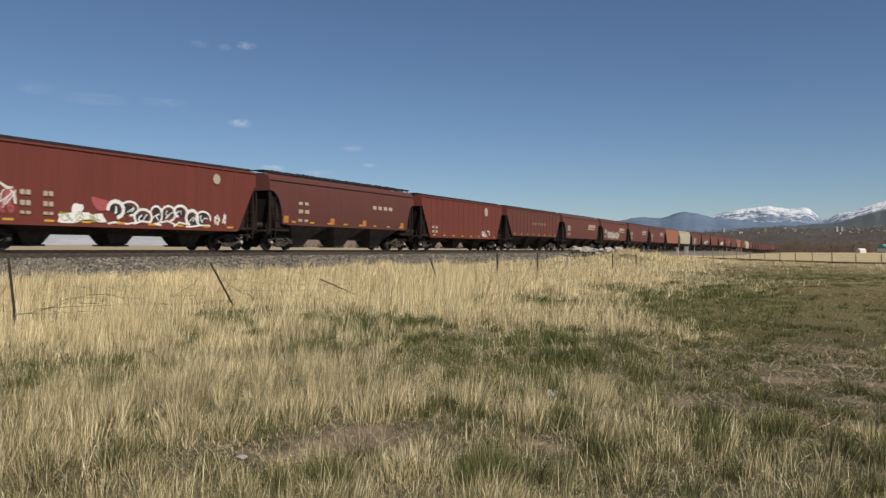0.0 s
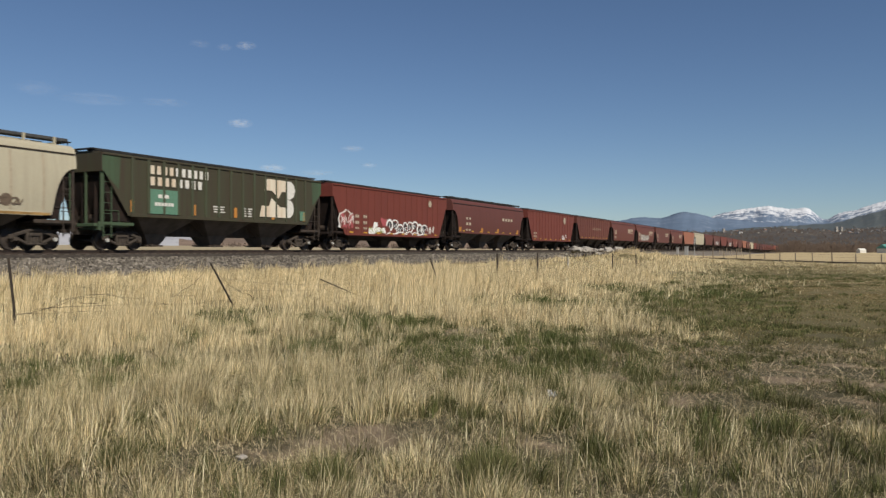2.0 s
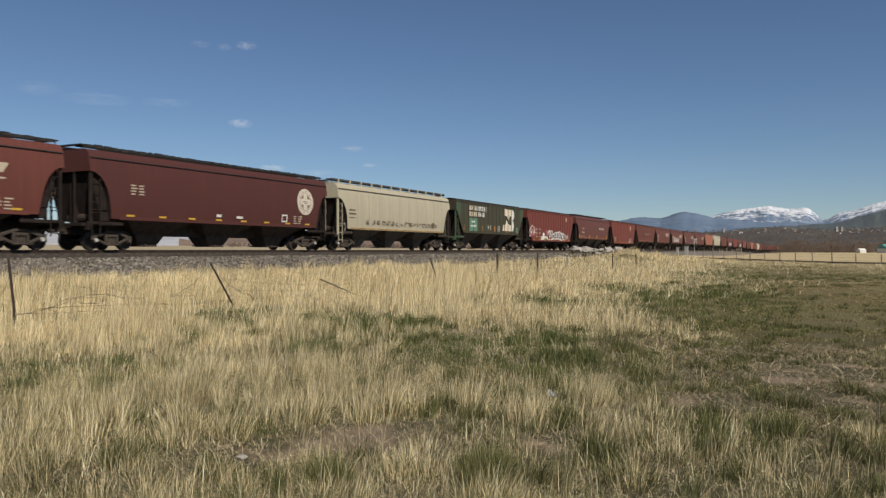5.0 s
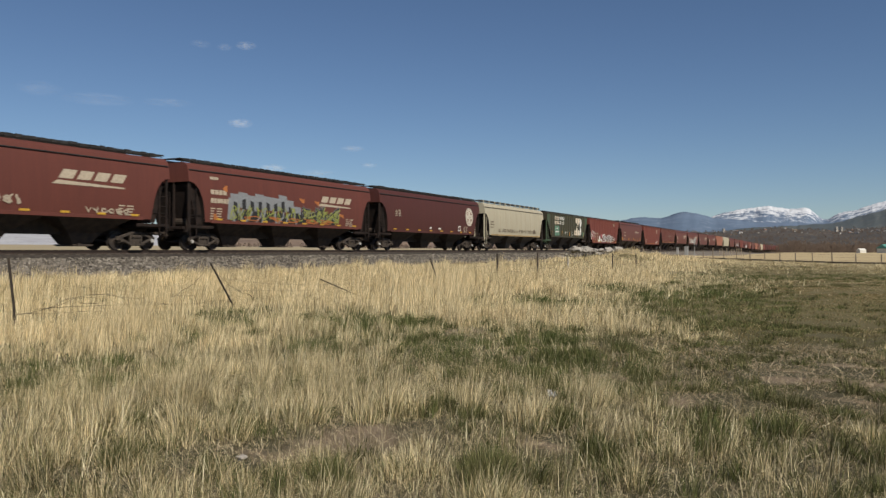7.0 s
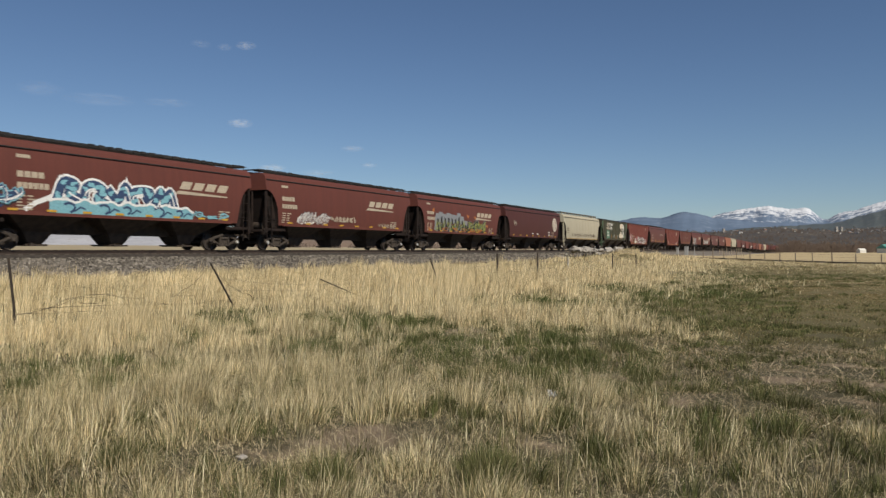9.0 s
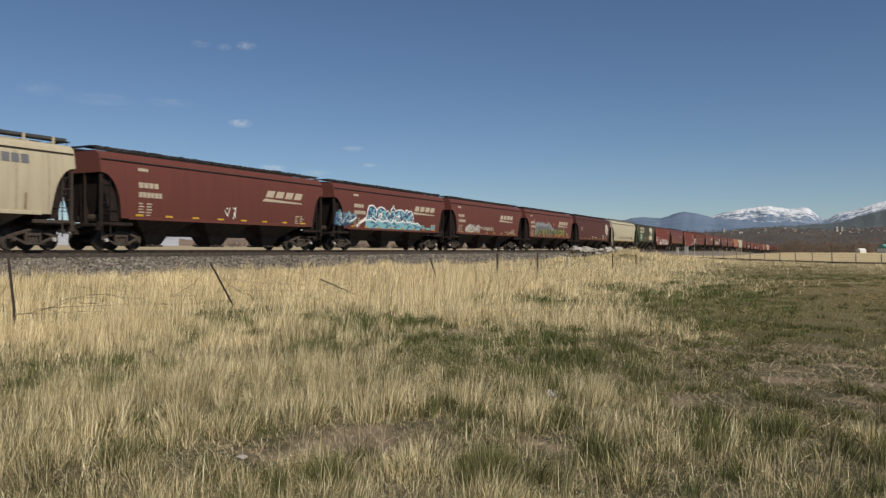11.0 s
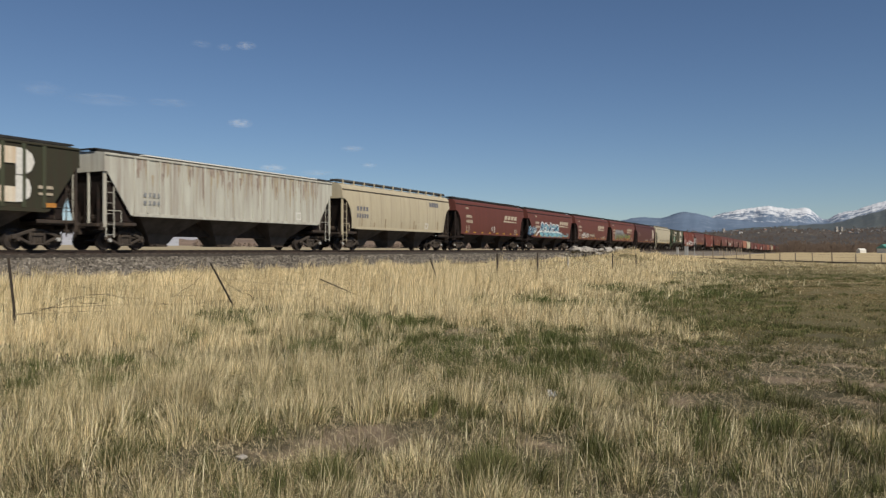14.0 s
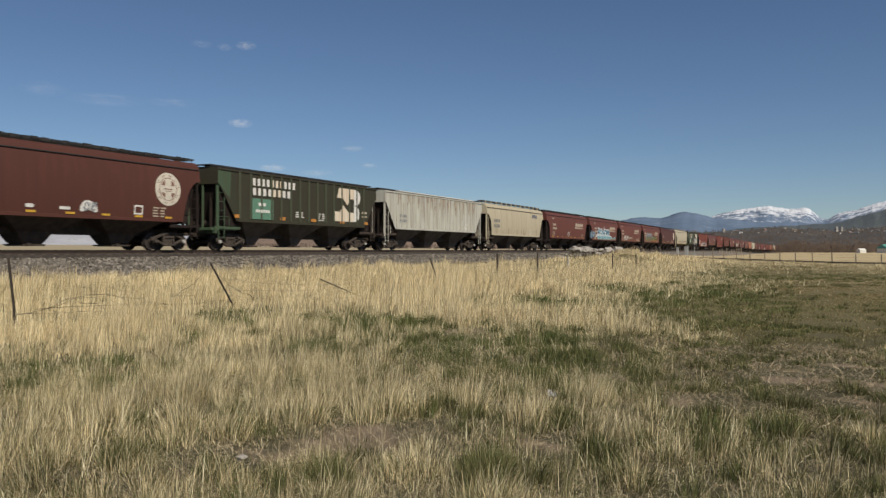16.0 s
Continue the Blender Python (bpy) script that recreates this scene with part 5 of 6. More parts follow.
# ---- fence along the line ----
POST = surface("weathered_steel_post", (0.042, 0.034, 0.028), (0.080, 0.062, 0.048), 6.0, 0.8, 0.2, 0.3, 40.0)
WOODPOST = surface("weathered_timber_post", (0.19, 0.15, 0.11), (0.30, 0.25, 0.19), 3.0, 0.9, 0, 0.5, 30.0)
WIRE = surface("rusty_wire", (0.17, 0.13, 0.10), (0.25, 0.20, 0.15), 3.0, 0.7, 0.4, 0.1, 30.0)
PALE = surface("bleached_timber", (0.58, 0.54, 0.47), (0.40, 0.36, 0.30), 3.0, 0.9, 0, 0.4, 30.0)
PALEWOOD = surface("faded_timber", (0.40, 0.34, 0.26), (0.27, 0.22, 0.17), 3.0, 0.9, 0, 0.4, 30.0)
FENCE_Y = 14.0


def t_post(bm, foot, top, r=0.026):
    foot, top = Vector(foot), Vector(top)
    rod(bm, foot - (top - foot).normalized() * 0.3, top, r, 6, r * 0.85)
    d = (top - foot).normalized()
    for k in range(6):
        p = foot + (top - foot) * (0.25 + 0.12 * k)
        box(bm, p + Vector((0, -r, 0)), (0.02, 0.02, 0.03))
    box(bm, foot + d * 0.05, (0.10, 0.012, 0.12))


def strand(bm, pts, r):
    tube(bm, pts, r)


def sag(a, b, drop, n=14, wob=0.03, seed=0):
    rng = random.Random(seed)
    a, b = Vector(a), Vector(b)
    return [a + (b - a) * (k / n) + Vector((0, rng.uniform(-wob, wob), -drop * 4 * (k / n) * (1 - k / n) + rng.uniform(-wob, wob) * (0 < k < n))) for k in range(n + 1)]


def build_fence():
    fence = tagged(new("wire_fence"), "old sagging wire fence with leaning thin posts in tall dry grass", "fence")
    fence.location = (9.6, FENCE_Y, 0)
    inv = Matrix.Translation(fence.location).inverted()
    spots = [(9.6, -0.16, 1.36, 0.0), (15.7, -0.76, 1.17, 0.1), (27.8, -0.85, 1.18, 0), (33.9, 0.02, 1.33, 0), (39.6, 0.03, 1.36, 0), (56, 0.1, 1.3, 0), (64, -0.2, 1.25, 0)]
    tops = []
    for x, dx, h, dy in spots:
        g = ground_z(x, FENCE_Y)
        bm = bmesh.new()
        foot, top = Vector((x, FENCE_Y, g)), Vector((x + dx, FENCE_Y + dy, h))
        t_post(bm, foot, top, 0.030 if x < 30 else 0.052)
        part("post", bm, POST, fence, m=inv)
        tops.append((foot, top))
    bm = bmesh.new()
    t_post(bm, (45.2, FENCE_Y, ground_z(45.2, FENCE_Y)), (45.1, FENCE_Y, 1.15), 0.05)
    rod(bm, (45.1, FENCE_Y, 1.13), (44.85, FENCE_Y, 1.27), 0.05, 6)
    part("post", bm, PALE, fence, "bleached post with a bent top", inv)
    bm = bmesh.new()
    rod(bm, (19.7, 14.1, 0.60), (20.9, 13.65, 0.1), 0.017, 6)
    part("brace", bm, POST, fence, "fallen leaning brace", inv)
    for k, f in enumerate((0.40, 0.66)):
        for n, ((fa, ta), (fb, tb)) in enumerate(zip(tops, tops[1:])):
            if n == 0:
                continue
            bm = bmesh.new()
            a, b = fa + (ta - fa) * f, fb + (tb - fb) * f
            drop = (0.10, 0.22, 0.38)[(k + n) % 3] if n < 2 else 0.12
            strand(bm, sag(a, b, drop, 16, 0.02, k * 7 + n), 0.0024 + 0.00015 * fa.x)
            part("wire", bm, WIRE, fence, m=inv)
    # loose coils hanging between the first posts
    for k, (x0, x1, z, lift) in enumerate(((28.5, 32.6, 1.0, -0.12), (29.0, 31.5, 0.95, 0.2))):
        bm = bmesh.new()
        n = 18
        pts = [Vector((x0 + (x1 - x0) * i / n, FENCE_Y - 0.1 + 0.15 * math.sin(i), z + lift * math.sin(3.14 * i / n) * (1 - 0.5 * i / n) + 0.03 * math.sin(2.3 * i + k))) for i in range(n + 1)]
        strand(bm, pts, 0.0042 if x0 < 20 else 0.008)
        part("loose_wire", bm, WIRE, fence, "loose curl of wire", inv)

    bends = (
        [(9.55, 0.25), (10.11, 0.31), (10.75, 0.52), (11.02, 0.38), (11.37, 0.36), (11.5, 0.22)],
        [(9.55, 0.27), (10.68, 0.22), (11.66, 0.18)],
        [(10.11, 0.31), (10.42, 0.37), (11.09, 0.56), (11.66, 0.54), (12.0, 0.46), (13.25, 0.24)],
        [(9.93, 0.34), (11.98, 0.30), (13.25, 0.22), (14.24, 0.19), (15.13, 0.20), (16.92, 0.16), (19.72, 0.14)],
        [(13.37, 0.20), (13.51, 0.45), (13.78, 0.39), (14.19, 0.39), (14.3, 0.20)],
        [(13.42, 0.37), (14.05, 0.61), (14.38, 0.82), (14.73, 1.11)],
        [(15.09, 0.83), (15.51, 0.55), (15.99, 0.34), (16.61, 0.16)],
    )
    rng = random.Random(8)
    for row in bends:
        bm = bmesh.new()
        pts = []
        for (xa, za), (xb, zb) in zip(row, row[1:]):
            pts += [Vector((xa + (xb - xa) * t, FENCE_Y - 0.08 + rng.uniform(-0.02, 0.02), za + (zb - za) * (t * t * (3 - 2 * t)) + rng.uniform(-0.008, 0.008))) for t in (0, 0.33, 0.66)]
        strand(bm, pts + [Vector((row[-1][0], FENCE_Y - 0.08, row[-1][1]))], 0.0048)
        part("loose_wire", bm, POST, fence, "loose rusty curl of wire", inv)


build_fence()

# ---- boulders by the embankment, litter ----
ROCK = surface("pale_grey_rock", (0.40, 0.37, 0.335), (0.25, 0.225, 0.20), 2.0, 0.9, 0, 0.7, 12.0, 0.04)


def rock(bm, size, seed):
    rng = random.Random(seed)
    bmesh.ops.create_icosphere(bm, subdivisions=2, radius=0.5)
    for v in bm.verts:
        q = 1 + 0.75 * noise.noise(v.co * 2.6 + Vector((seed * 3.7, 0, 0)))
        v.co = Vector((v.co.x * size[0] * q, v.co.y * size[1] * q, v.co.z * size[2] * q))


def build_rocks():
    rng = random.Random(8)
    for k in range(30):
        x = 78.5 + 21.5 * k / 29 + rng.uniform(-0.4, 0.4)
        y = 23.9 + rng.uniform(-0.6, 1.1)
        s = rng.uniform(0.5, 1.0)
        bm = bmesh.new()
        rock(bm, (s * 1.25, s, s * 0.75), k)
        ob = new("boulder", finish(bm, "boulder", ROCK))
        ob.matrix_basis = pose(x, y, max(ground_z(x, y), bed_z(x, y - track(x).y)) + 0.22 * s, 0, 0, rng.uniform(0, 360))
        tagged(ob, "pale grey angular boulder beside the embankment", "rock", "riprap boulders")
    bm = bmesh.new()
    rock(bm, (0.10, 0.07, 0.05), 40)
    ob = new("stone", finish(bm, "stone", ROCK))
    ob.matrix_basis = pose(4.32, 3.78, ground_z(4.32, 3.78) + 0.02)
    tagged(ob, "small pale stone on bare soil", "stone")
    bm = bmesh.new()
    n = 6
    rows = [[bm.verts.new((0.13 * (i / n - 0.5), 0.10 * (j / n - 0.5), 0.03 + 0.022 * math.sin(1.7 * i + j) + 0.015 * math.cos(2.1 * j))) for i in range(n + 1)] for j in range(n + 1)]
    for a, b in zip(rows, rows[1:]):
        for i in range(n):
            bm.faces.new((a[i], a[i + 1], b[i + 1], b[i]))
    bmesh.ops.solidify(bm, geom=bm.faces[:], thickness=0.003)
    ob = new("litter", finish(bm, "litter", plain("crumpled_white_plastic", (0.75, 0.77, 0.80), 0.4, 0.1)))
    ob.matrix_basis = pose(7.40, 2.47, ground_z(7.40, 2.47) + 0.005, 12, -20, 30) @ Matrix.Diagonal((0.8, 0.8, 0.8, 1))
    tagged(ob, "crumpled white plastic scrap in the grass", "litter")


build_rocks()

# ---- road edge, field fence and grade crossing ----
EDGE_A, EDGE_B = Vector((116.5, 23.0, 0)), Vector((66.0, -32.0, 0))


def edge_point(f):
    p = EDGE_A.lerp(EDGE_B, f)
    return Vector((p.x, p.y, ground_z(p.x, p.y)))


def build_edge():
    way = (EDGE_B - EDGE_A).normalized()
    ang = math.degrees(math.atan2(way.y, way.x))
    n = 24
    beam = shared("timber", TIE, lambda b: box(b, (0, 0, 0.10), (74.66 / n - 0.03, 0.25, 0.22), None, 0.03))
    edge = tagged(new("timber_border"), "long low border of dark timbers along the road", "border")
    edge.matrix_basis = pose(*edge_point(0), 0, 0, ang)
    for k in range(n):
        p = edge_point((k + 0.5) / n)
        link_part("timber", beam, edge, edge.matrix_basis.inverted() @ pose(p.x, p.y, p.z + 0.02, random.uniform(-1, 1), random.uniform(-0.3, 0.3), ang + random.uniform(-0.4, 0.4)))
    fence = tagged(new("field_fence"), "timber post and wire fence along the dry pasture", "fence")
    off = Vector((1.6, -1.4, 0))
    fence.location = edge_point(0) + off
    inv = Matrix.Translation(fence.location).inverted()
    tops = []
    fr = [0.1157, 0.1419, 0.170, 0.202, 0.2344, 0.2683, 0.3018, 0.3349, 0.3686, 0.4058, 0.4477, 0.4896, 0.532, 0.575, 0.62, 0.67, 0.72, 0.78]
    for k, f in enumerate(fr):
        p = edge_point(f) + off
        p.z = ground_z(p.x, p.y)
        h = 1.5 if k in (1, 3) else 1.12 + 0.07 * math.sin(5.0 * k)
        bm = bmesh.new()
        rod(bm, p - Vector((0, 0, 0.2)), p + Vector((0.05 * math.sin(9.0 * k), 0.05 * math.cos(7.0 * k), h)), 0.07, 8, 0.06)
        part("post", bm, WOODPOST, fence, m=inv)
        tops.append(p)
    for lift in (0.35, 0.68, 0.98):
        for a, b in zip(tops, tops[1:]):
            bm = bmesh.new()
            strand(bm, sag(a + Vector((0, 0, lift)), b + Vector((0, 0, lift)), 0.03, 4, 0.0), 0.008)
            part("wire", bm, WIRE, fence, m=inv)
    # short pale posts near the crossing
    rng = random.Random(3)
    for k in range(11):
        f = k / 10
        p = Vector((174.2 + 2.3 * f + rng.uniform(-0.1, 0.1), 20.3 - 4.6 * f, 0))
        p.z = ground_z(p.x, p.y)
        bm = bmesh.new()
        h = rng.uniform(0.9, 2.0)
        box(bm, (0, 0, h / 2), (0.14, 0.14, h), None, 0.02)
        ob = new("marker_post", finish(bm, "marker_post", PALEWOOD))
        ob.location = p
        tagged(ob, "short bleached timber post near the crossing", "post", "posts near the crossing")


build_edge()

METAL = plain("grey_galvanised_metal", (0.33, 0.335, 0.34), 0.5)


def crossbuck(x, y, turn):
    ob = tagged(new("crossbuck"), "railway crossbuck sign with lamps on a metal mast", "sign", "crossing signs")
    ob.matrix_basis = pose(x, y, ground_z(x, y), 0, 0, turn)
    bm = bmesh.new()
    rod(bm, (0, 0, -0.2), (0, 0, 3.9), 0.075, 10)
    box(bm, (0, 0, 0.15), (0.5, 0.5, 0.4), None, 0.03)
    part("mast", bm, METAL, ob)
    for a in (-45, 45):
        bm = bmesh.new()
        box(bm, (0, -0.10, 0), (1.5, 0.03, 0.22), None, 0.01)
        part("blade", bm, METAL, ob, m=pose(0, -0.02 * (a > 0), 3.3, 0, a, 0))
    for sx in (-0.38, 0.38):
        bm = bmesh.new()
        rod(bm, (sx, -0.02, 2.3), (sx, -0.16, 2.3), 0.26, 14)
        part("lamp_head", bm, BLACK, ob)


def relay_box(x, y, w, h):
    ob = tagged(new("relay_cabinet"), "pale grey metal relay cabinet beside the crossing", "cabinet")
    ob.location = (x, y, ground_z(x, y))
    bm = bmesh.new()
    box(bm, (0, 0, h / 2 + 0.15), (w, w * 0.8, h), None, 0.03)
    box(bm, (0, 0, h + 0.2), (w + 0.15, w * 0.8 + 0.15, 0.1), None, 0.03)
    part("cabinet_body", bm, METAL, ob)
    bm = bmesh.new()
    box(bm, (0, -w * 0.4 - 0.012, h / 2 + 0.15), (w * 0.8, 0.02, h * 0.85), None, 0.008)
    part("door", bm, METAL, ob)
    bm = bmesh.new()
    box(bm, (0, 0, 0.0), (w * 0.9, w * 0.7, 0.36))
    part("footing", bm, STONE, ob)


crossbuck(172, 25.2, -20)
relay_box(160, 25.0, 0.8, 1.7)
relay_box(146, 24.4, 0.45, 1.2)

# ---- sheds, woods and town ----
SHEDWALL = plain("white_shed_wall", (0.70, 0.68, 0.63), 0.7)
GREENROOF = plain("teal_metal_roof", (0.10, 0.30, 0.26), 0.5)
GREYROOF = plain("grey_roof", (0.20, 0.19, 0.19), 0.8)
WALLS = [plain("cream_wall", (0.42, 0.39, 0.35), 0.8), plain("pale_wall", (0.50, 0.49, 0.47), 0.8), plain("brick_wall", (0.30, 0.17, 0.13), 0.8), plain("grey_wall", (0.36, 0.36, 0.37), 0.8), plain("brown_wall", (0.24, 0.19, 0.15), 0.8)]
GLASS = plain("dark_window_glass", (0.03, 0.035, 0.04), 0.15)


def house(name, at, w, d, h, turn, wall, roof, label, category, group, windows=2):
    ob = tagged(new(name), label, category, group)
    ob.matrix_basis = pose(*at, 0, 0, turn)
    bm = bmesh.new()
    box(bm, (0, 0, h / 2 - 0.5), (w, d, h + 1))
    part("wall", bm, wall, ob)
    bm = bmesh.new()
    r = 0.35 * d
    e = d / 2 + 0.05 * d
    loft(bm, [[(x, -e, h), (x, 0, h + r), (x, e, h), (x, e, h - 0.04 * d), (x, -e, h - 0.04 * d)] for x in (-w / 2 - 0.03 * w, w / 2 + 0.03 * w)])
    part("roof", bm, roof, ob)
    for k in range(windows):
        bm = bmesh.new()
        box(bm, (-w / 2 + w * (k + 0.5) / windows, -d / 2 - 0.02, h * 0.55), (w / windows * 0.35, 0.06, h * 0.35))
        part("window", bm, GLASS, ob)
    return ob


def bearing(r, a, z=None):
    az = THETA - radians(a)
    x, y = r * math.cos(az), r * math.sin(az)
    return (x, y, ground_z(x, y) if z is None else z)


house("shed", bearing(470, 28.6), 3.6, 3.0, 1.35, -55, SHEDWALL, SHEDWALL, "small pale gabled shed at the field edge", "shed", "sheds in the field", 0)
house("barn", bearing(480, 30.1), 9.0, 6.0, 2.6, -40, SHEDWALL, GREENROOF, "white barn with a teal metal roof", "barn", "sheds in the field", 1)


def build_town():
    rng = random.Random(17)
    for k in range(105):
        a = rng.uniform(16.5, 33)
        if rng.random() < 0.45:
            a = rng.gauss(*rng.choice(((23.4, 0.7), (21.3, 0.6), (27.0, 0.8), (29.2, 0.7))))
        r = rng.uniform(1680, 1990)
        x, y, z = land_point("town_slope", r, a)
        big = rng.random() < 0.12
        w = rng.uniform(5, 9) if big else rng.uniform(1.8, 3.6)
        wall = rng.choice(WALLS)
        house("house", (x, y, z), w, w * 0.5, rng.uniform(1.2, 2.2) + (1.0 if big else 0), rng.uniform(-140, -40), wall, rng.choice([GREYROOF, GREYROOF, WALLS[3], WALLS[4]]), "small far-off town house on the slope", "house", "houses of the town", 2)
    for a, h in ((27.15, 11), (27.45, 9), (20.1, 8)):
        x, y, z = land_point("town_slope", 1850, a)
        house("tower_block", (x, y, z), 4.5, 4.5, h * 0.8, -60, WALLS[0], GREYROOF, "pale taller town building", "building", "tall town buildings", 3)


build_town()
BRUSH = land_material("leafless_brush", (0.095, 0.070, 0.055), (0.13, 0.095, 0.072), (0.065, 0.05, 0.042), 0.2)


def build_woods(name, count, r0, r1, a0, a1, h0, h1, label, seed, lift=None, twigs=16):
    """A belt of leafless trees: many small uneven twiggy clumps."""
    rng = np.random.default_rng(seed)
    base = np.array([(1, 0, -0.6), (-0.5, 0.87, -0.6), (-0.5, -0.87, -0.6), (0, 0, 1.2)])
    tris = np.array([(0, 2, 1), (0, 1, 3), (1, 2, 3), (2, 0, 3)])
    vs = []
    for _ in range(count):
        r, a = rng.uniform(r0, r1), rng.uniform(a0, a1)
        x, y, z = bearing(r, a) if lift is None else land_point(lift, r, a)
        h = rng.uniform(h0, h1) * (0.8 + 0.5 * noise.noise((a * 0.9, r * 0.01, seed)))
        up = rng.random(twigs)
        c = np.stack([x + rng.normal(0, 1, twigs) * h * 0.30 * (1.2 - up), y + rng.normal(0, 1, twigs) * h * 0.30 * (1.2 - up), z + h * up * 0.95], -1)
        s = h * rng.uniform(0.035, 0.10, twigs)
        q = base[None] * s[:, None, None] * (0.6 + 0.8 * rng.random((twigs, 4, 1))) * np.array((1, 1, 1.5))
        vs.append((q + c[:, None]).reshape(-1, 3))
    v = np.concatenate(vs)
    me = bpy.data.meshes.new(name)
    me.from_pydata(v, [], (tris[None] + 4 * np.arange(len(v) // 4)[:, None, None]).reshape(-1, 3))
    me.materials.append(BRUSH)
    tagged(new(name, me), label, "woods", kind="stuff")


build_woods("far_woods", 1500, 510, 680, 16, 34, 4, 8, "belt of leafless brown trees behind the pasture", 2)
build_woods("town_trees", 2600, 1150, 1980, 14, 34, 3, 6.5, "scattered bare trees among the town houses", 4, "town_slope")
build_woods("brush_belt", 500, 330, 420, -18, 14, 1.5, 3.0, "low brown brush beyond the railway", 6)

# ---- clouds ----


def cloud_material():
    m, t, p, node, link = material("thin_white_cloud")
    co = node("TexCoord").outputs["Object"]
    grad = t.nodes.new("ShaderNodeTexGradient")
    grad.gradient_type = "SPHERICAL"
    link(co, grad.inputs[0])
    info = node("ObjectInfo")
    n = node("TexNoise", Scale=2.2, Detail=7.0, Roughness=0.65)
    n.noise_dimensions = "4D"
    k = t.nodes.new("ShaderNodeMath")
    k.operation, k.inputs[1].default_value = "MULTIPLY", 40.0
    link(info.outputs["Random"], k.inputs[0])
    link(k.outputs[0], n.inputs["W"])
    link(co, n.inputs["Vector"])
    a = t.nodes.new("ShaderNodeMath")
    a.operation = "MULTIPLY"
    link(ramp(node, link, n.outputs[0], [(0.38, (0, 0, 0)), (0.68, (1, 1, 1))]), a.inputs[0])
    link(grad.outputs[1], a.inputs[1])
    b = t.nodes.new("ShaderNodeMath")
    b.operation = "MULTIPLY"
    link(a.outputs[0], b.inputs[0])
    link(info.outputs["Alpha"], b.inputs[1])
    p.inputs["Base Color"].default_value = (0.85, 0.84, 0.84, 1)
    p.inputs["Roughness"].default_value = 1
    link(b.outputs[0], p.inputs["Alpha"])
    return m


CLOUD = cloud_material()
CLOUDS = []


def cloud(a, up, w, h, dense, drift):
    """A small cloud far off; a and up: bearing and height in degrees, w and h in degrees too."""
    r = 4300
    az = THETA - radians(a)
    at = Vector((r * math.cos(az), r * math.sin(az), r * math.tan(radians(up))))
    bm = bmesh.new()
    bmesh.ops.create_icosphere(bm, subdivisions=3, radius=0.98)
    for v in bm.verts:
        v.co.y *= 0.25
    ob = new("cloud", finish(bm, "cloud", CLOUD, 60))
    sx, sz = r * math.tan(radians(w)) / 2, r * math.tan(radians(h)) / 2
    ob.data.transform(Matrix.Diagonal((1, 1, 1, 1)))
    ob.scale = (sx, sx, sz)
    ob.color = (1, 1, 1, dense)
    m = Matrix.Translation(at) @ Matrix.Rotation(az - math.pi / 2, 4, "Z")
    ob.matrix_basis = m @ Matrix.Diagonal((sx, sx, sz, 1))
    tagged(ob, "small thin white cloud in a blue sky", "cloud", "clouds")
    if drift:
        side = Vector((math.sin(az), -math.cos(az), 0)) * r * math.tan(radians(drift))
        CLOUDS.append((ob, m, side))


cloud(-14.8, 9.1, 1.92, 0.71, 0.32, 0)
cloud(-14.4, 14.5, 1.60, 0.68, 0.22, 0)
cloud(-15.9, 14.3, 1.20, 0.60, 0.10, 0)
cloud(-17.6, 14.4, 1.60, 0.60, 0.08, 0.15)
cloud(-12.5, 6.0, 2.08, 0.52, 0.38, 0)
cloud(-9.3, 5.7, 2.56, 0.45, 0.18, 0)
cloud(-6.7, 7.5, 1.92, 0.45, 0.20, 0)
cloud(-5.5, 6.3, 1.28, 0.38, 0.17, 0)
cloud(-24.5, 10.2, 5.20, 0.90, 0.08, 0.7)
cloud(-20.0, 10.3, 3.68, 0.60, 0.08, 0.5)
cloud(-28.0, 10.6, 3.20, 1.05, 0.06, 0.5)

# ---- grass ----


def lattice(seed):
    return np.random.default_rng(seed).random((256, 256))


def soft_noise(x, y, scale, seed):
    g = lattice(seed)
    x, y = x * scale + 1000, y * scale + 1000
    i, j = np.floor(x).astype(int), np.floor(y).astype(int)
    u, v = x - i, y - j
    u, v = u * u * (3 - 2 * u), v * v * (3 - 2 * v)
    i, j, i2, j2 = i % 256, j % 256, (i + 1) % 256, (j + 1) % 256
    return (g[i, j] * (1 - u) + g[i2, j] * u) * (1 - v) + (g[i, j2] * (1 - u) + g[i2, j2] * u) * v


def step(a, b, x):
    t = np.clip((x - a) / (b - a), 0, 1)
    return t * t * (3 - 2 * t)


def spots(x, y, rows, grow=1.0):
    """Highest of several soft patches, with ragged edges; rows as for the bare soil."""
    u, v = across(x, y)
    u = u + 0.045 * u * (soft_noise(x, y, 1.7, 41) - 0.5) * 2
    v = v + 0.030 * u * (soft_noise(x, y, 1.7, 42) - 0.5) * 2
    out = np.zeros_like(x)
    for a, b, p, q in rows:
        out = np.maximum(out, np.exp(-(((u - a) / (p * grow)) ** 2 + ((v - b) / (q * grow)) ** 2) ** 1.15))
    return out


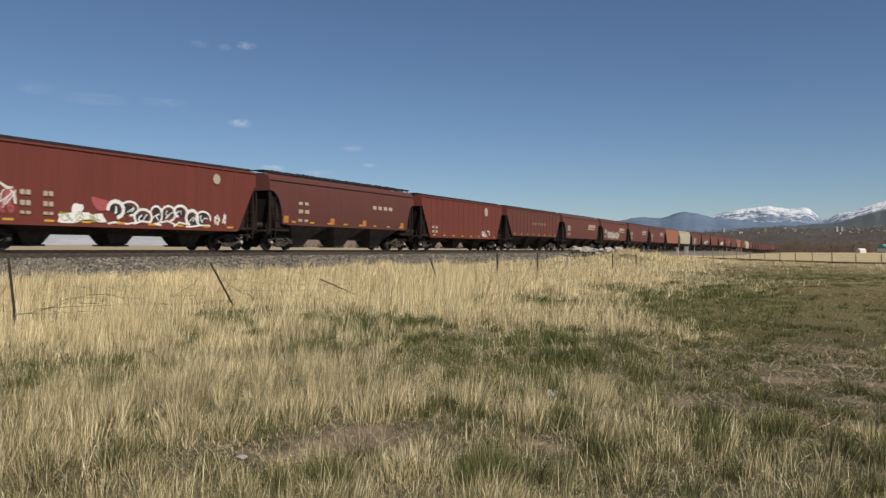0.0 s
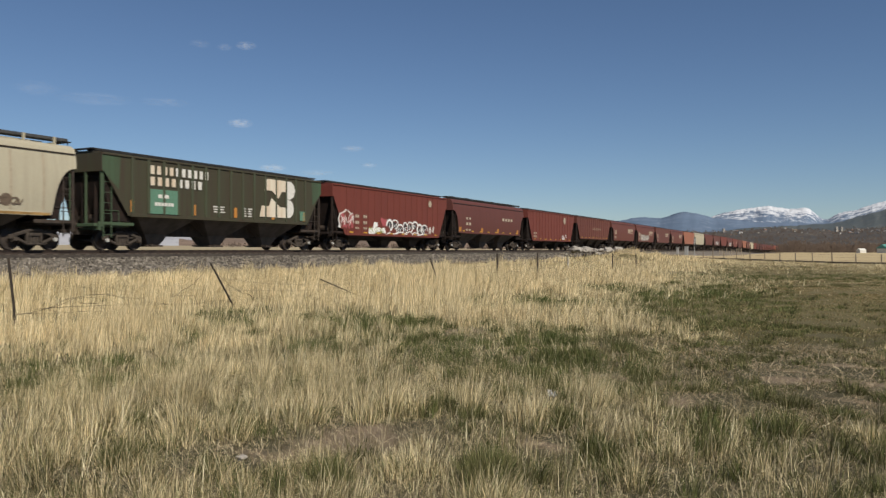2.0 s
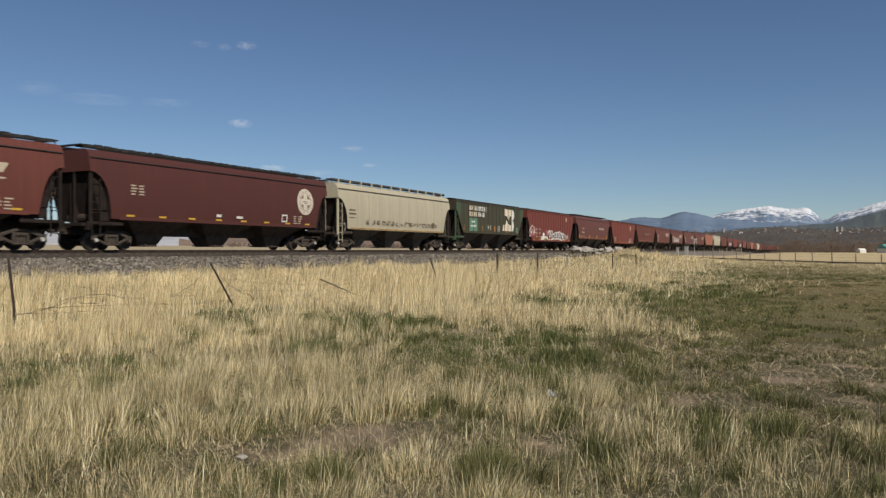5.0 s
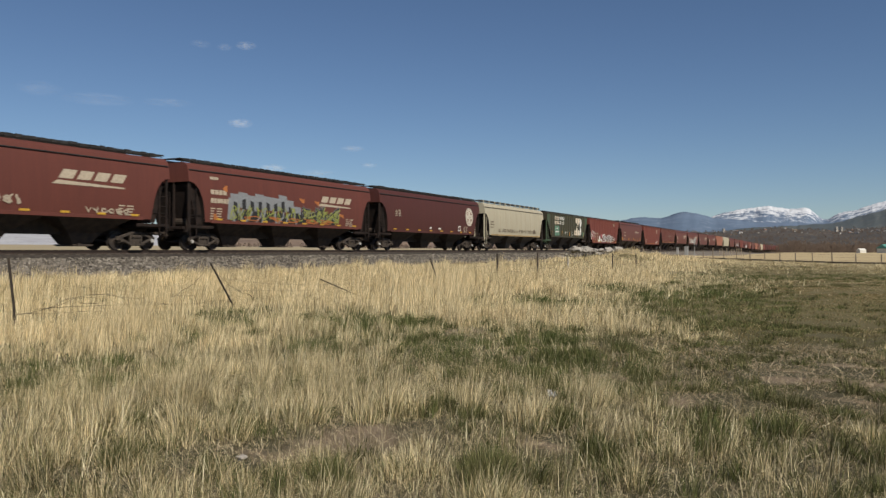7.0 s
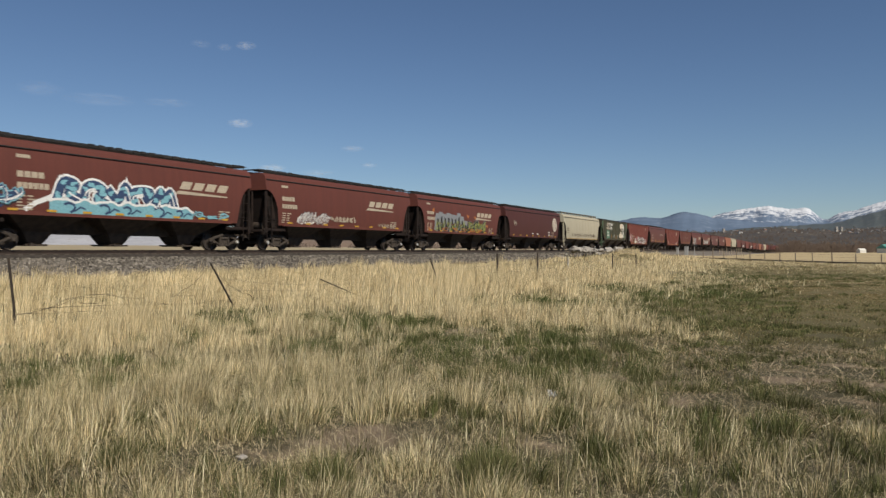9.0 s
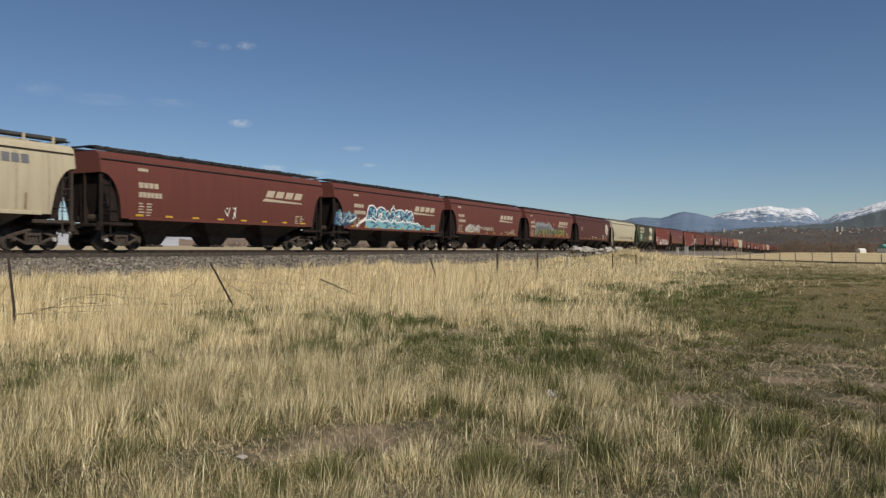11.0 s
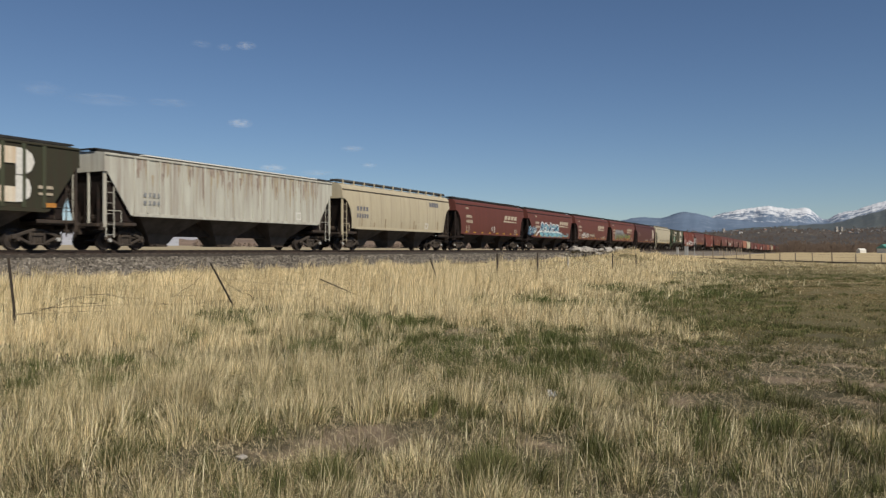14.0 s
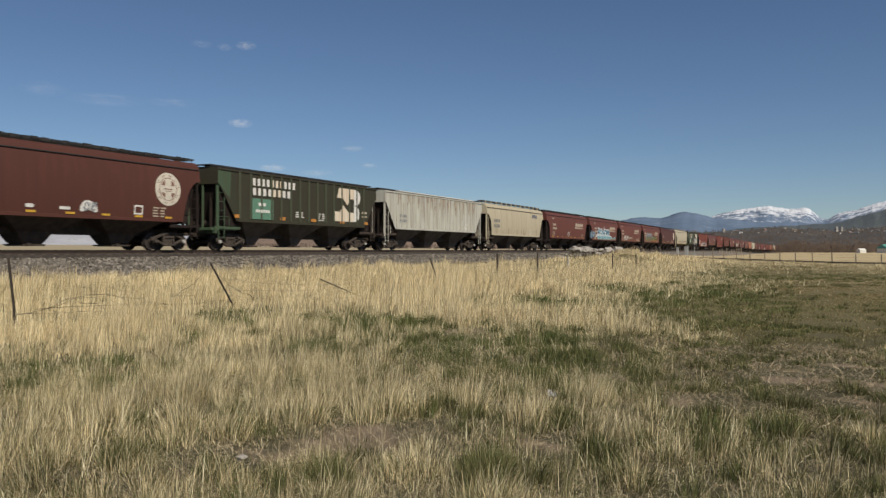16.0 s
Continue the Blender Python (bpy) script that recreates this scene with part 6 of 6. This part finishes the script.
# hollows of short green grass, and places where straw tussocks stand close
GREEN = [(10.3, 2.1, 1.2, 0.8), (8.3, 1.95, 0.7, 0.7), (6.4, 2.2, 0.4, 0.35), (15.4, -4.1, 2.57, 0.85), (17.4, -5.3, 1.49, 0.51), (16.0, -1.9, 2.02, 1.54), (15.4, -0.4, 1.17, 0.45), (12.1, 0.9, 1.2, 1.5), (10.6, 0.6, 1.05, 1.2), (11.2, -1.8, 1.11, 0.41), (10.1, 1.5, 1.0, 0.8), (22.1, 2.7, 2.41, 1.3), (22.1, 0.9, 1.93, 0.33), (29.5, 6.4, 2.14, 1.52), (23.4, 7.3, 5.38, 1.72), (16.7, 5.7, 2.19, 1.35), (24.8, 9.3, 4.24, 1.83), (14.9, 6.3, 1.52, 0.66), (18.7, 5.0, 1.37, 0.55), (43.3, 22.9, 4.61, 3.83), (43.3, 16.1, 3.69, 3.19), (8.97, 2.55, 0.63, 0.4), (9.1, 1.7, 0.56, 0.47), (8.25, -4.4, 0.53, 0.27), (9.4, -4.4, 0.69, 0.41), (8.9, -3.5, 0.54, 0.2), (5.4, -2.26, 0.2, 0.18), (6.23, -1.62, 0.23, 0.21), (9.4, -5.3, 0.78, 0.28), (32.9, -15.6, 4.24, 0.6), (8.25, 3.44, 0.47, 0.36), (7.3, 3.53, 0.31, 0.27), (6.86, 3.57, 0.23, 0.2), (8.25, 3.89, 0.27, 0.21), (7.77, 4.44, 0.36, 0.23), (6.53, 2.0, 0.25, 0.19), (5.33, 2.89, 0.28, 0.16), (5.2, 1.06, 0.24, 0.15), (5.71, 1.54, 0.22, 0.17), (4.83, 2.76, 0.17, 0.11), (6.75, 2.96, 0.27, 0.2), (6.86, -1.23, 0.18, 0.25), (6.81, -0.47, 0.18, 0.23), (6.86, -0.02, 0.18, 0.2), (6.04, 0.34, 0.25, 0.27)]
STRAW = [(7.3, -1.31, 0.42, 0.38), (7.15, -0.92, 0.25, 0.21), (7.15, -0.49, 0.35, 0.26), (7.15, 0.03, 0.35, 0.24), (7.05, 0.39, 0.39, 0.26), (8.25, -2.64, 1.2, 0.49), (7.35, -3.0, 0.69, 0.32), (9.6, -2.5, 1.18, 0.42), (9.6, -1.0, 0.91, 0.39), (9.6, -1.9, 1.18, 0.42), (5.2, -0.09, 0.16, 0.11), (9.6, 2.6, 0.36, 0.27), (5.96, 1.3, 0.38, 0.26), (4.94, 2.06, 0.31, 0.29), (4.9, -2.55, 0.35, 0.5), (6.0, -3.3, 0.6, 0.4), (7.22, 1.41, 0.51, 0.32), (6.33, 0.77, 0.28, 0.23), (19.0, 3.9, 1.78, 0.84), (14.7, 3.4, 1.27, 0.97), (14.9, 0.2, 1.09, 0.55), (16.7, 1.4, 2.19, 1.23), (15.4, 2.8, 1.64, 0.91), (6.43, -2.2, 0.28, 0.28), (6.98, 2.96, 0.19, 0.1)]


def grass_material(name, stops, glow, sheen):
    m, t, p, node, link = material(name)
    g = node("NewGeometry")
    c = ramp(node, link, g.outputs["Random Per Island"], stops)
    n = node("TexNoise", Scale=0.8, Detail=3.0)
    link(g.outputs["Position"], n.inputs["Vector"])
    c = mixed(t, link, 1.0, c, ramp(node, link, n.outputs[0], [(0.3, (0.82, 0.82, 0.82)), (0.7, (1.12, 1.12, 1.12))]), "MULTIPLY")
    link(c, p.inputs["Base Color"])
    p.inputs["Roughness"].default_value = 0.75 - 0.5 * sheen
    p.inputs["Specular IOR Level"].default_value = sheen
    tr = node("BsdfTranslucent")
    link(c, tr.inputs[0])
    mx = node("MixShader")
    mx.inputs[0].default_value = glow
    link(p.outputs[0], mx.inputs[1])
    link(tr.outputs[0], mx.inputs[2])
    link(mx.outputs[0], t.nodes["Material Output"].inputs[0])
    return m


def tussocks(x, y, cell, seed):
    """Each place's nearest tussock: nearness to its heart (0 to 1), offset from it and radius in metres, and three numbers of its own."""
    maps = [lattice(seed + k) for k in range(6)]
    i, j = np.floor(x / cell).astype(int), np.floor(y / cell).astype(int)
    keep = [np.zeros_like(x) for _ in range(7)]
    for a in (-1, 0, 1):
        for b in (-1, 0, 1):
            p, q = (i + a) % 256, (j + b) % 256
            gx, gy, gr, n1, n2, n3 = (g[p, q] for g in maps)
            ux, uy = x - (i + a + gx) * cell, y - (j + b + gy) * cell
            rad = cell * (0.24 + 0.34 * gr)
            t = np.exp(-(ux * ux + uy * uy) / rad ** 2)
            hit = t > keep[0]
            keep = [np.where(hit, n, o) for n, o in zip((t, ux, uy, rad, n1, n2, n3), keep)]
    return keep


def level(x, y):
    """Height of the ground at many places."""
    x0, y0, d = -36.0, -36.0, 0.25
    g = np.array([[ground_z(x0 + d * i, y0 + d * j) for j in range(256)] for i in range(696)])
    u, v = np.clip((x - x0) / d, 0, 694.99), np.clip((y - y0) / d, 0, 254.99)
    i, j = u.astype(int), v.astype(int)
    u, v = u - i, v - j
    return (g[i, j] * (1 - u) + g[i + 1, j] * u) * (1 - v) + (g[i, j + 1] * (1 - u) + g[i + 1, j + 1] * u) * v


def grass_roots(rng):
    """Places for blades: thick near the eye, thinner with distance, and a sparse ring behind."""
    bands = ((2.7, 6.0, 190000, 1.0), (6.0, 10.0, 350000, 1.0), (10, 17, 380000, 1.0), (17, 45, 820000, 1.0), (45, 135, 460000, 1.6))
    r = np.concatenate([np.sqrt(a * a + (b * b - a * a) * rng.random(n) ** e) for a, b, n, e in bands])
    az = np.radians(rng.uniform(-9, 62, len(r)))
    wide = 50000
    r = np.concatenate([r, 0.9 + 31 * rng.random(wide) ** 0.75])
    az = np.concatenate([az, np.radians(rng.uniform(62, 351, wide))])
    x, y = r * np.cos(az), r * np.sin(az)
    edge = (x - EDGE_A.x) * (EDGE_B.y - EDGE_A.y) - (y - EDGE_A.y) * (EDGE_B.x - EDGE_A.x)
    shoulder = 22.9 + 2.4 * soft_noise(x, y, 0.5, 9) * soft_noise(x, y, 0.16, 19) + 0.7 * soft_noise(x, y, 1.6, 29)
    ok = (y < shoulder) & (edge > 0) & ~((np.abs(x - 89) < 11.5) & (y > 22.9))
    return x[ok], y[ok], r[ok], edge[ok] / 74.7


def build_grass():
    rng = np.random.default_rng(11)
    x, y, r, edge = grass_roots(rng)
    big, mid, small, tiny = soft_noise(x, y, 0.22, 1), soft_noise(x, y, 0.75, 2), soft_noise(x, y, 2.1, 3), soft_noise(x, y, 5.5, 4)
    pick_big = soft_noise(x, y, 0.6, 5) > 0.5
    sizes = [tussocks(x, y, c, k) for c, k in ((0.24, 21), (0.42, 31), (1.0, 51))]
    tus, ox, oy, rad, own, own2, own3 = (np.where(r < 20, np.where(pick_big, b, a), np.where((r > 45) | pick_big, c, b)) for a, b, c in zip(*sizes))
    # where the tall stand, the meadow and the grazed lawn lie
    yb = np.interp(x, [0, 7, 8.1, 10, 12.4, 13.4, 15.1, 20, 34, 58, 77, 120], [11.0, 9.6, 8.6, 7.3, 6.4, 5.0, 3.8, 4.2, 5.6, 5.8, 10, 16])
    tall = step(-1.2, 1.6, y - yb + 3.0 * (mid - 0.5) + (1.8 + 0.05 * r) * (big - 0.5))
    yl = np.interp(x, [0, 6.0, 7.5, 9, 10, 13, 20, 40, 80, 120], [-3, -2.2, -0.8, 0.9, 1.7, 2.6, 2.9, 3.2, 6.5, 10.5])
    lawn = step(1.9, -1.5, y - yl + 2.6 * (mid - 0.5) + (1.5 + 0.08 * r) * (big - 0.5) + 0.8 * (small - 0.5))
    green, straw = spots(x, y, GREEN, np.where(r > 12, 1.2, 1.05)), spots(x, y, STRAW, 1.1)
    deep = np.clip((y - yb + 1.0) / 7.5, 0, 1)
    bare = np.clip(spots(x, y, BARE, 1.35) + 0.75 * step(0.60, 0.74, mid) * step(0.42, 0.66, small) * (r < 24) * lawn, 0, 1)
    fringe = step(30.0, 12.0, edge + 3 * (mid - 0.5) + 16 * (big - 0.5)) * (edge > 1.0)
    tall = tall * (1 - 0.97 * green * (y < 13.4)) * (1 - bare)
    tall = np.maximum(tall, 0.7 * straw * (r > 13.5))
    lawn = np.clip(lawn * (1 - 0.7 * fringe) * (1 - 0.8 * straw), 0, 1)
    meadow = np.clip((1 - lawn) * (1 - tall), 0, 1)
    hollow = step(0.58, 0.74, soft_noise(x, y, 0.55, 14)) * tall * (y < 24)
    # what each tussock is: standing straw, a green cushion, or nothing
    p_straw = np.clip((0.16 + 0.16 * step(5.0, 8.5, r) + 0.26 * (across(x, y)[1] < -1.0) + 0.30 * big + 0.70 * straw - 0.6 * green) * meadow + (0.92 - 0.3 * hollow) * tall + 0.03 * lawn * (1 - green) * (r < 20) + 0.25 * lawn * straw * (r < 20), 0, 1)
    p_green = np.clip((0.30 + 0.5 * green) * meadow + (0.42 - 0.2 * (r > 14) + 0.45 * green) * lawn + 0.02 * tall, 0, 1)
    room = 1 - 0.93 * bare
    is_straw = (own < p_straw * room)
    is_green = ~is_straw & (own < (p_straw + p_green) * room)
    heart = tus * (is_straw | is_green)
    vary = 0.6 + 0.8 * own2
    # how many blades stay at each place
    mat = meadow * (0.36 + 0.19 * green) + tall * (0.24 - 0.06 * hollow) + lawn * (0.62 + 0.2 * green + 0.2 * (r > 15))
    chance = np.clip(mat * room + heart * np.where(is_straw, 0.42 + 0.2 * tall, 0.6), 0.02, 1)
    chance = np.maximum(chance, fringe)
    ok = rng.random(len(x)) < chance
    (x, y, r, edge, big, mid, small, tiny, tus, ox, oy, rad, own2, own3, deep, tall, lawn, meadow, green, straw, bare, fringe, hollow, is_straw, is_green, heart, vary) = (
        q[ok] for q in (x, y, r, edge, big, mid, small, tiny, tus, ox, oy, rad, own2, own3, deep, tall, lawn, meadow, green, straw, bare, fringe, hollow, is_straw, is_green, heart, vary))
    m = len(x)
    # a blade belongs to its tussock or to the mat between
    member = rng.random(m) < np.clip(heart * 1.7, 0, 1)
    pull = member * np.where(tall > 0.5, 0.06, 0.16)
    x, y = x - ox * pull, y - oy * pull
    skirt = member & is_straw & (rng.random(m) < 0.42 * meadow + 0.06 * tall + 0.5 * lawn)
    stalk = member & is_straw & ~skirt
    cushion = member & is_green
    h_straw = meadow * (0.11 + 0.06 * step(4.5, 8.5, r) + 0.13 * vary + 0.09 * straw) + tall * (0.26 + 0.36 * vary * (0.7 + 0.6 * big)) * (0.48 + 0.52 * deep) + lawn * (0.09 + 0.10 * vary)
    h_straw = h_straw * (1 - 0.35 * step(18.5, 22.5, y) * (x < 60) * (own3 > 0.3))
    clump = soft_noise(x, y, 0.85, 23)
    h_straw = h_straw * np.where(tall > 0.4, 0.62 + 0.76 * clump, 1.0) * (1 - 0.35 * step(23.4, 24.8, y)) * (1 - 0.5 * np.exp(-((y - 13.1) / 0.9) ** 2) * (x < 22))
    h_green = meadow * (0.11 + 0.09 * vary) + tall * 0.22 + lawn * (0.055 + 0.055 * vary + 0.05 * (r < 11))
    h_mat = meadow * (0.055 + 0.07 * small) + tall * (0.19 + 0.14 * mid) * (1 - 0.5 * hollow) * (0.48 + 0.52 * deep) * (1 - 0.5 * step(23.0, 24.5, y)) * (1 - 0.4 * np.exp(-((y - 13.1) / 0.9) ** 2) * (x < 22)) + lawn * (0.028 + 0.03 * tiny)
    h = np.where(stalk, h_straw, np.where(cushion | skirt, h_green, h_mat))
    h = np.maximum(h, fringe * 0.26 * (0.3 + mid)) * (1 - 0.5 * bare * ~member)
    lone = ~member & (rng.random(m) < 0.15 * meadow)
    h = np.where(lone, rng.uniform(0.12, 0.30, m), h)
    h = h * rng.uniform(0.45, 1.2, m) * np.where(member, 0.62 + 0.42 * tus, 1.0)
    # colour: green, olive, gold, straw or brown thatch
    dice = rng.random(m)
    blot = step(0.40, 0.62, soft_noise(x, y, 0.42, 17))
    fleck = step(0.46, 0.60, soft_noise(x, y, 1.25, 18))
    sere = step(0.44, 0.62, soft_noise(x, y, 0.3, 27))
    mat_green = meadow * (0.33 + 0.24 * step(0.4, 0.65, mid) + 0.40 * green + 0.10 * step(3.2, 0.6, y)) + tall * (0.05 + 0.35 * hollow) + lawn * (0.24 + 0.28 * blot * (1 - 0.6 * fleck) + 0.42 * green + 0.20 * (r < 15))
    mat_green = np.clip(mat_green - 0.24 * lawn * step(16, 45, r) - 0.16 * lawn * sere - 0.30 * bare - 0.7 * fringe, 0.02, 0.97)
    leafy = np.where(member, cushion | skirt, dice < mat_green) & ~lone & ~((fringe > 0.3) & (dice < 0.85))
    fresh = leafy & (rng.random(m) < 0.16 + 0.42 * green * step(6.5, 11, r) * (1 - 0.55 * lawn) + 0.14 * green + 0.25 * (member & (own3 > 0.5)) + 0.05 * blot * lawn - 0.12 * lawn)
    olive = leafy & ~fresh
    dry = ~leafy
    gold = dry & (rng.random(m) < np.where(stalk, 0.42 + 0.40 * tall + 0.30 * (own3 - 0.5), 0.05 * (r < 20) + 0.50 * tall + 0.45 * fringe))
    thatch = dry & ~gold & (rng.random(m) < np.where(stalk, 0.14, 0.22 * meadow * ~lone + (0.94 - 0.3 * step(22, 45, r)) * lawn + 0.24 * tall + 0.25 * fringe))
    pale = dry & ~gold & ~thatch
    # lean: out from the heart of the tussock, each tussock its own way, some blades lying over
    way, bias = rng.random(m) * 6.2832, own2 * 6.2832
    flat = ~stalk & dry & (rng.random(m) < 0.45 * meadow + 0.20 * lawn + 0.10 * tall + 0.3 * bare)
    flat |= stalk & (rng.random(m) < 0.16 * meadow + 0.04 * tall)
    wild = np.abs(rng.normal(0, 1, m)) * np.where(stalk, 0.40 - 0.22 * tall + 0.14 * (r < 6), 0.55) + flat * rng.uniform(0.6, 1.1, m)
    h = np.where(flat & ~stalk, np.maximum(h, rng.uniform(0.06, 0.22, m) * (meadow + 0.5 * tall + 0.4 * lawn)), h)
    push = np.where(member, np.where(cushion | skirt, 0.50, 0.22 - 0.10 * tall), 0.0) / np.maximum(rad, 0.05)
    tx = h * (wild * np.cos(way) + push * ox + 0.16 * member * np.cos(bias) + 0.05)
    ty = h * (wild * np.sin(way) + push * oy + 0.16 * member * np.sin(bias) - 0.05)
    over = np.sqrt(tx * tx + ty * ty) + 1e-6
    cut = np.minimum(1.0, 0.97 * h / over)
    tx, ty = tx * cut, ty * cut
    tz = np.sqrt(np.maximum(h * h - tx * tx - ty * ty, (0.10 * h) ** 2))
    z = level(x, y)
    slope = y > 24.6
    z[slope] = [max(g, bed_z(a, b - track(a).y)) for a, b, g in zip(x[slope], y[slope], z[slope])]
    z -= 0.012
    w = np.where(r < 10, 0.00034 + 0.00016 * r, 0.00025 * r) * rng.uniform(0.6, 1.4, m) * np.where(leafy, 1.25, 1.0) * (1 + 0.35 * lawn)
    face = rng.normal(THETA - math.pi / 2, 1.1, m)
    wx, wy = w * np.cos(face), w * np.sin(face)
    bow = rng.uniform(0.25, 0.65, m)
    # curved blades close by, simple ones farther off
    v = np.empty((m, 7, 3))
    for k, (t, side) in enumerate(((0, -1), (0, 1), (0.40, 0.95), (0.40, -0.95), (0.76, 0.6), (0.76, -0.6), (1, 0))):
        s = t * (1 - bow * (1 - t))
        q = t * (1 + 0.35 * bow * (1 - t))
        v[:, k] = np.stack([x + tx * s + wx * side, y + ty * s + wy * side, z + tz * q], -1)
    # dead blades lying flat on the soil
    n = 50000
    lr = np.sqrt(2.7 ** 2 + (13.5 ** 2 - 2.7 ** 2) * rng.random(n) ** 1.35)
    la = np.radians(rng.uniform(-9, 62, n))
    lx, ly = lr * np.cos(la), lr * np.sin(la)
    lz = level(lx, ly) + 0.004
    turn, ln = rng.random(n) * 6.2832, rng.uniform(0.05, 0.21, n)
    lw = 0.0008 + 0.00024 * lr
    cx, cy = ln * np.cos(turn), ln * np.sin(turn)
    qx, qy = -np.sin(turn) * lw, np.cos(turn) * lw
    rise, bend = np.abs(rng.normal(0, 0.18, n)) * ln, rng.normal(0, 0.18, n)
    u = np.empty((n, 7, 3))
    for k, (t, side) in enumerate(((0, -1), (0, 1), (0.40, 0.95), (0.40, -0.95), (0.76, 0.6), (0.76, -0.6), (1, 0))):
        arc = 4 * bend * t * (1 - t)
        u[:, k] = np.stack([lx + cx * t - cy * arc + qx * side, ly + cy * t + cx * arc + qy * side, lz + rise * 4 * t * (1 - 0.7 * t) * 0.6 + 0.003 * (k > 1)], -1)
    sets = (
        ("golden_grass", gold, "tall golden dry grass standing along the fence", [(0.0, (0.17, 0.127, 0.064)), (0.30, (0.46, 0.360, 0.192)), (0.7, (0.92, 0.745, 0.44)), (1.0, (1.0, 0.87, 0.57))], 0.15),
        ("straw_grass", pale, "faded greyish straw tufts of last year's grass", [(0.0, (0.11, 0.090, 0.046)), (0.42, (0.30, 0.250, 0.136)), (0.75, (0.84, 0.72, 0.44)), (1.0, (1.0, 0.90, 0.62))], 0.15),
        ("short_thatch", thatch, "short brown thatch in the grazed turf", [(0.0, (0.095, 0.070, 0.032)), (0.5, (0.192, 0.147, 0.070)), (1.0, (0.38, 0.298, 0.155))], 0.1),
        ("olive_grass", olive, "olive grey-green grass between dry tufts", [(0.0, (0.032, 0.034, 0.013)), (0.5, (0.108, 0.103, 0.042)), (1.0, (0.30, 0.28, 0.140))], 0.12),
        ("green_grass", fresh, "fresh green spring grass between dry tufts", [(0.0, (0.032, 0.044, 0.013)), (0.5, (0.080, 0.102, 0.033)), (1.0, (0.185, 0.208, 0.080))], 0.12),
    )
    lay_grass("straw_litter", u, np.zeros((0, 3, 3)), "dead straw lying flat on the soil", [(0.0, (0.16, 0.12, 0.075)), (0.5, (0.33, 0.26, 0.165)), (1.0, (0.60, 0.50, 0.33))], 0.1, 0.2)
    for name, pick, label, stops, glow in sets:
        lay_grass(name, v[pick & (r <= 7.2)], v[pick & (r > 7.2)][:, (0, 1, 6)], label, stops, glow, 0.5 if pick is gold or pick is pale else 0.08)


def lay_grass(name, near, far, label, stops, glow, sheen):
    """One mesh of blades: curved ones of seven points and plain ones of three."""
    c, d = len(near), len(far)
    q = np.concatenate([near.reshape(-1, 3), far.reshape(-1, 3)])
    me = bpy.data.meshes.new(name)
    me.vertices.add(len(q))
    me.vertices.foreach_set("co", q.astype(np.float32).ravel())
    base = 7 * np.arange(c)[:, None]
    loops = np.concatenate([(base + np.array([0, 1, 2, 3, 3, 2, 4, 5, 5, 4, 6])).ravel(), 7 * c + np.arange(3 * d)])
    me.loops.add(len(loops))
    me.loops.foreach_set("vertex_index", loops.astype(np.int32))
    me.polygons.add(3 * c + d)
    me.polygons.foreach_set("loop_start", np.concatenate([(11 * np.arange(c)[:, None] + np.array([0, 4, 8])).ravel(), 11 * c + 3 * np.arange(d)]).astype(np.int32))
    me.update(calc_edges=True)
    me.materials.append(grass_material(name, stops, glow, sheen))
    tagged(new(name, me), label, "grass", kind="stuff")


build_grass()

# ---- what moves ----


def motions():
    """The train rolls along the line and its wheels turn; thin clouds drift."""
    for car, start, sets in TRAIN:
        walk(car, [(k * 0.5, on_track(start + SPEED * k * 0.5)) for k in range(33)])
        turn = math.degrees(SPEED / 0.425)
        for wheel, x in sets:
            walk(wheel, [(k / 30, pose(x, 0, 0.425, 0, turn * k / 30, 0)) for k in range(481)])
    for ob, m, side in CLOUDS:
        walk(ob, [(0, m), (16, Matrix.Translation(side) @ m)])


motions()
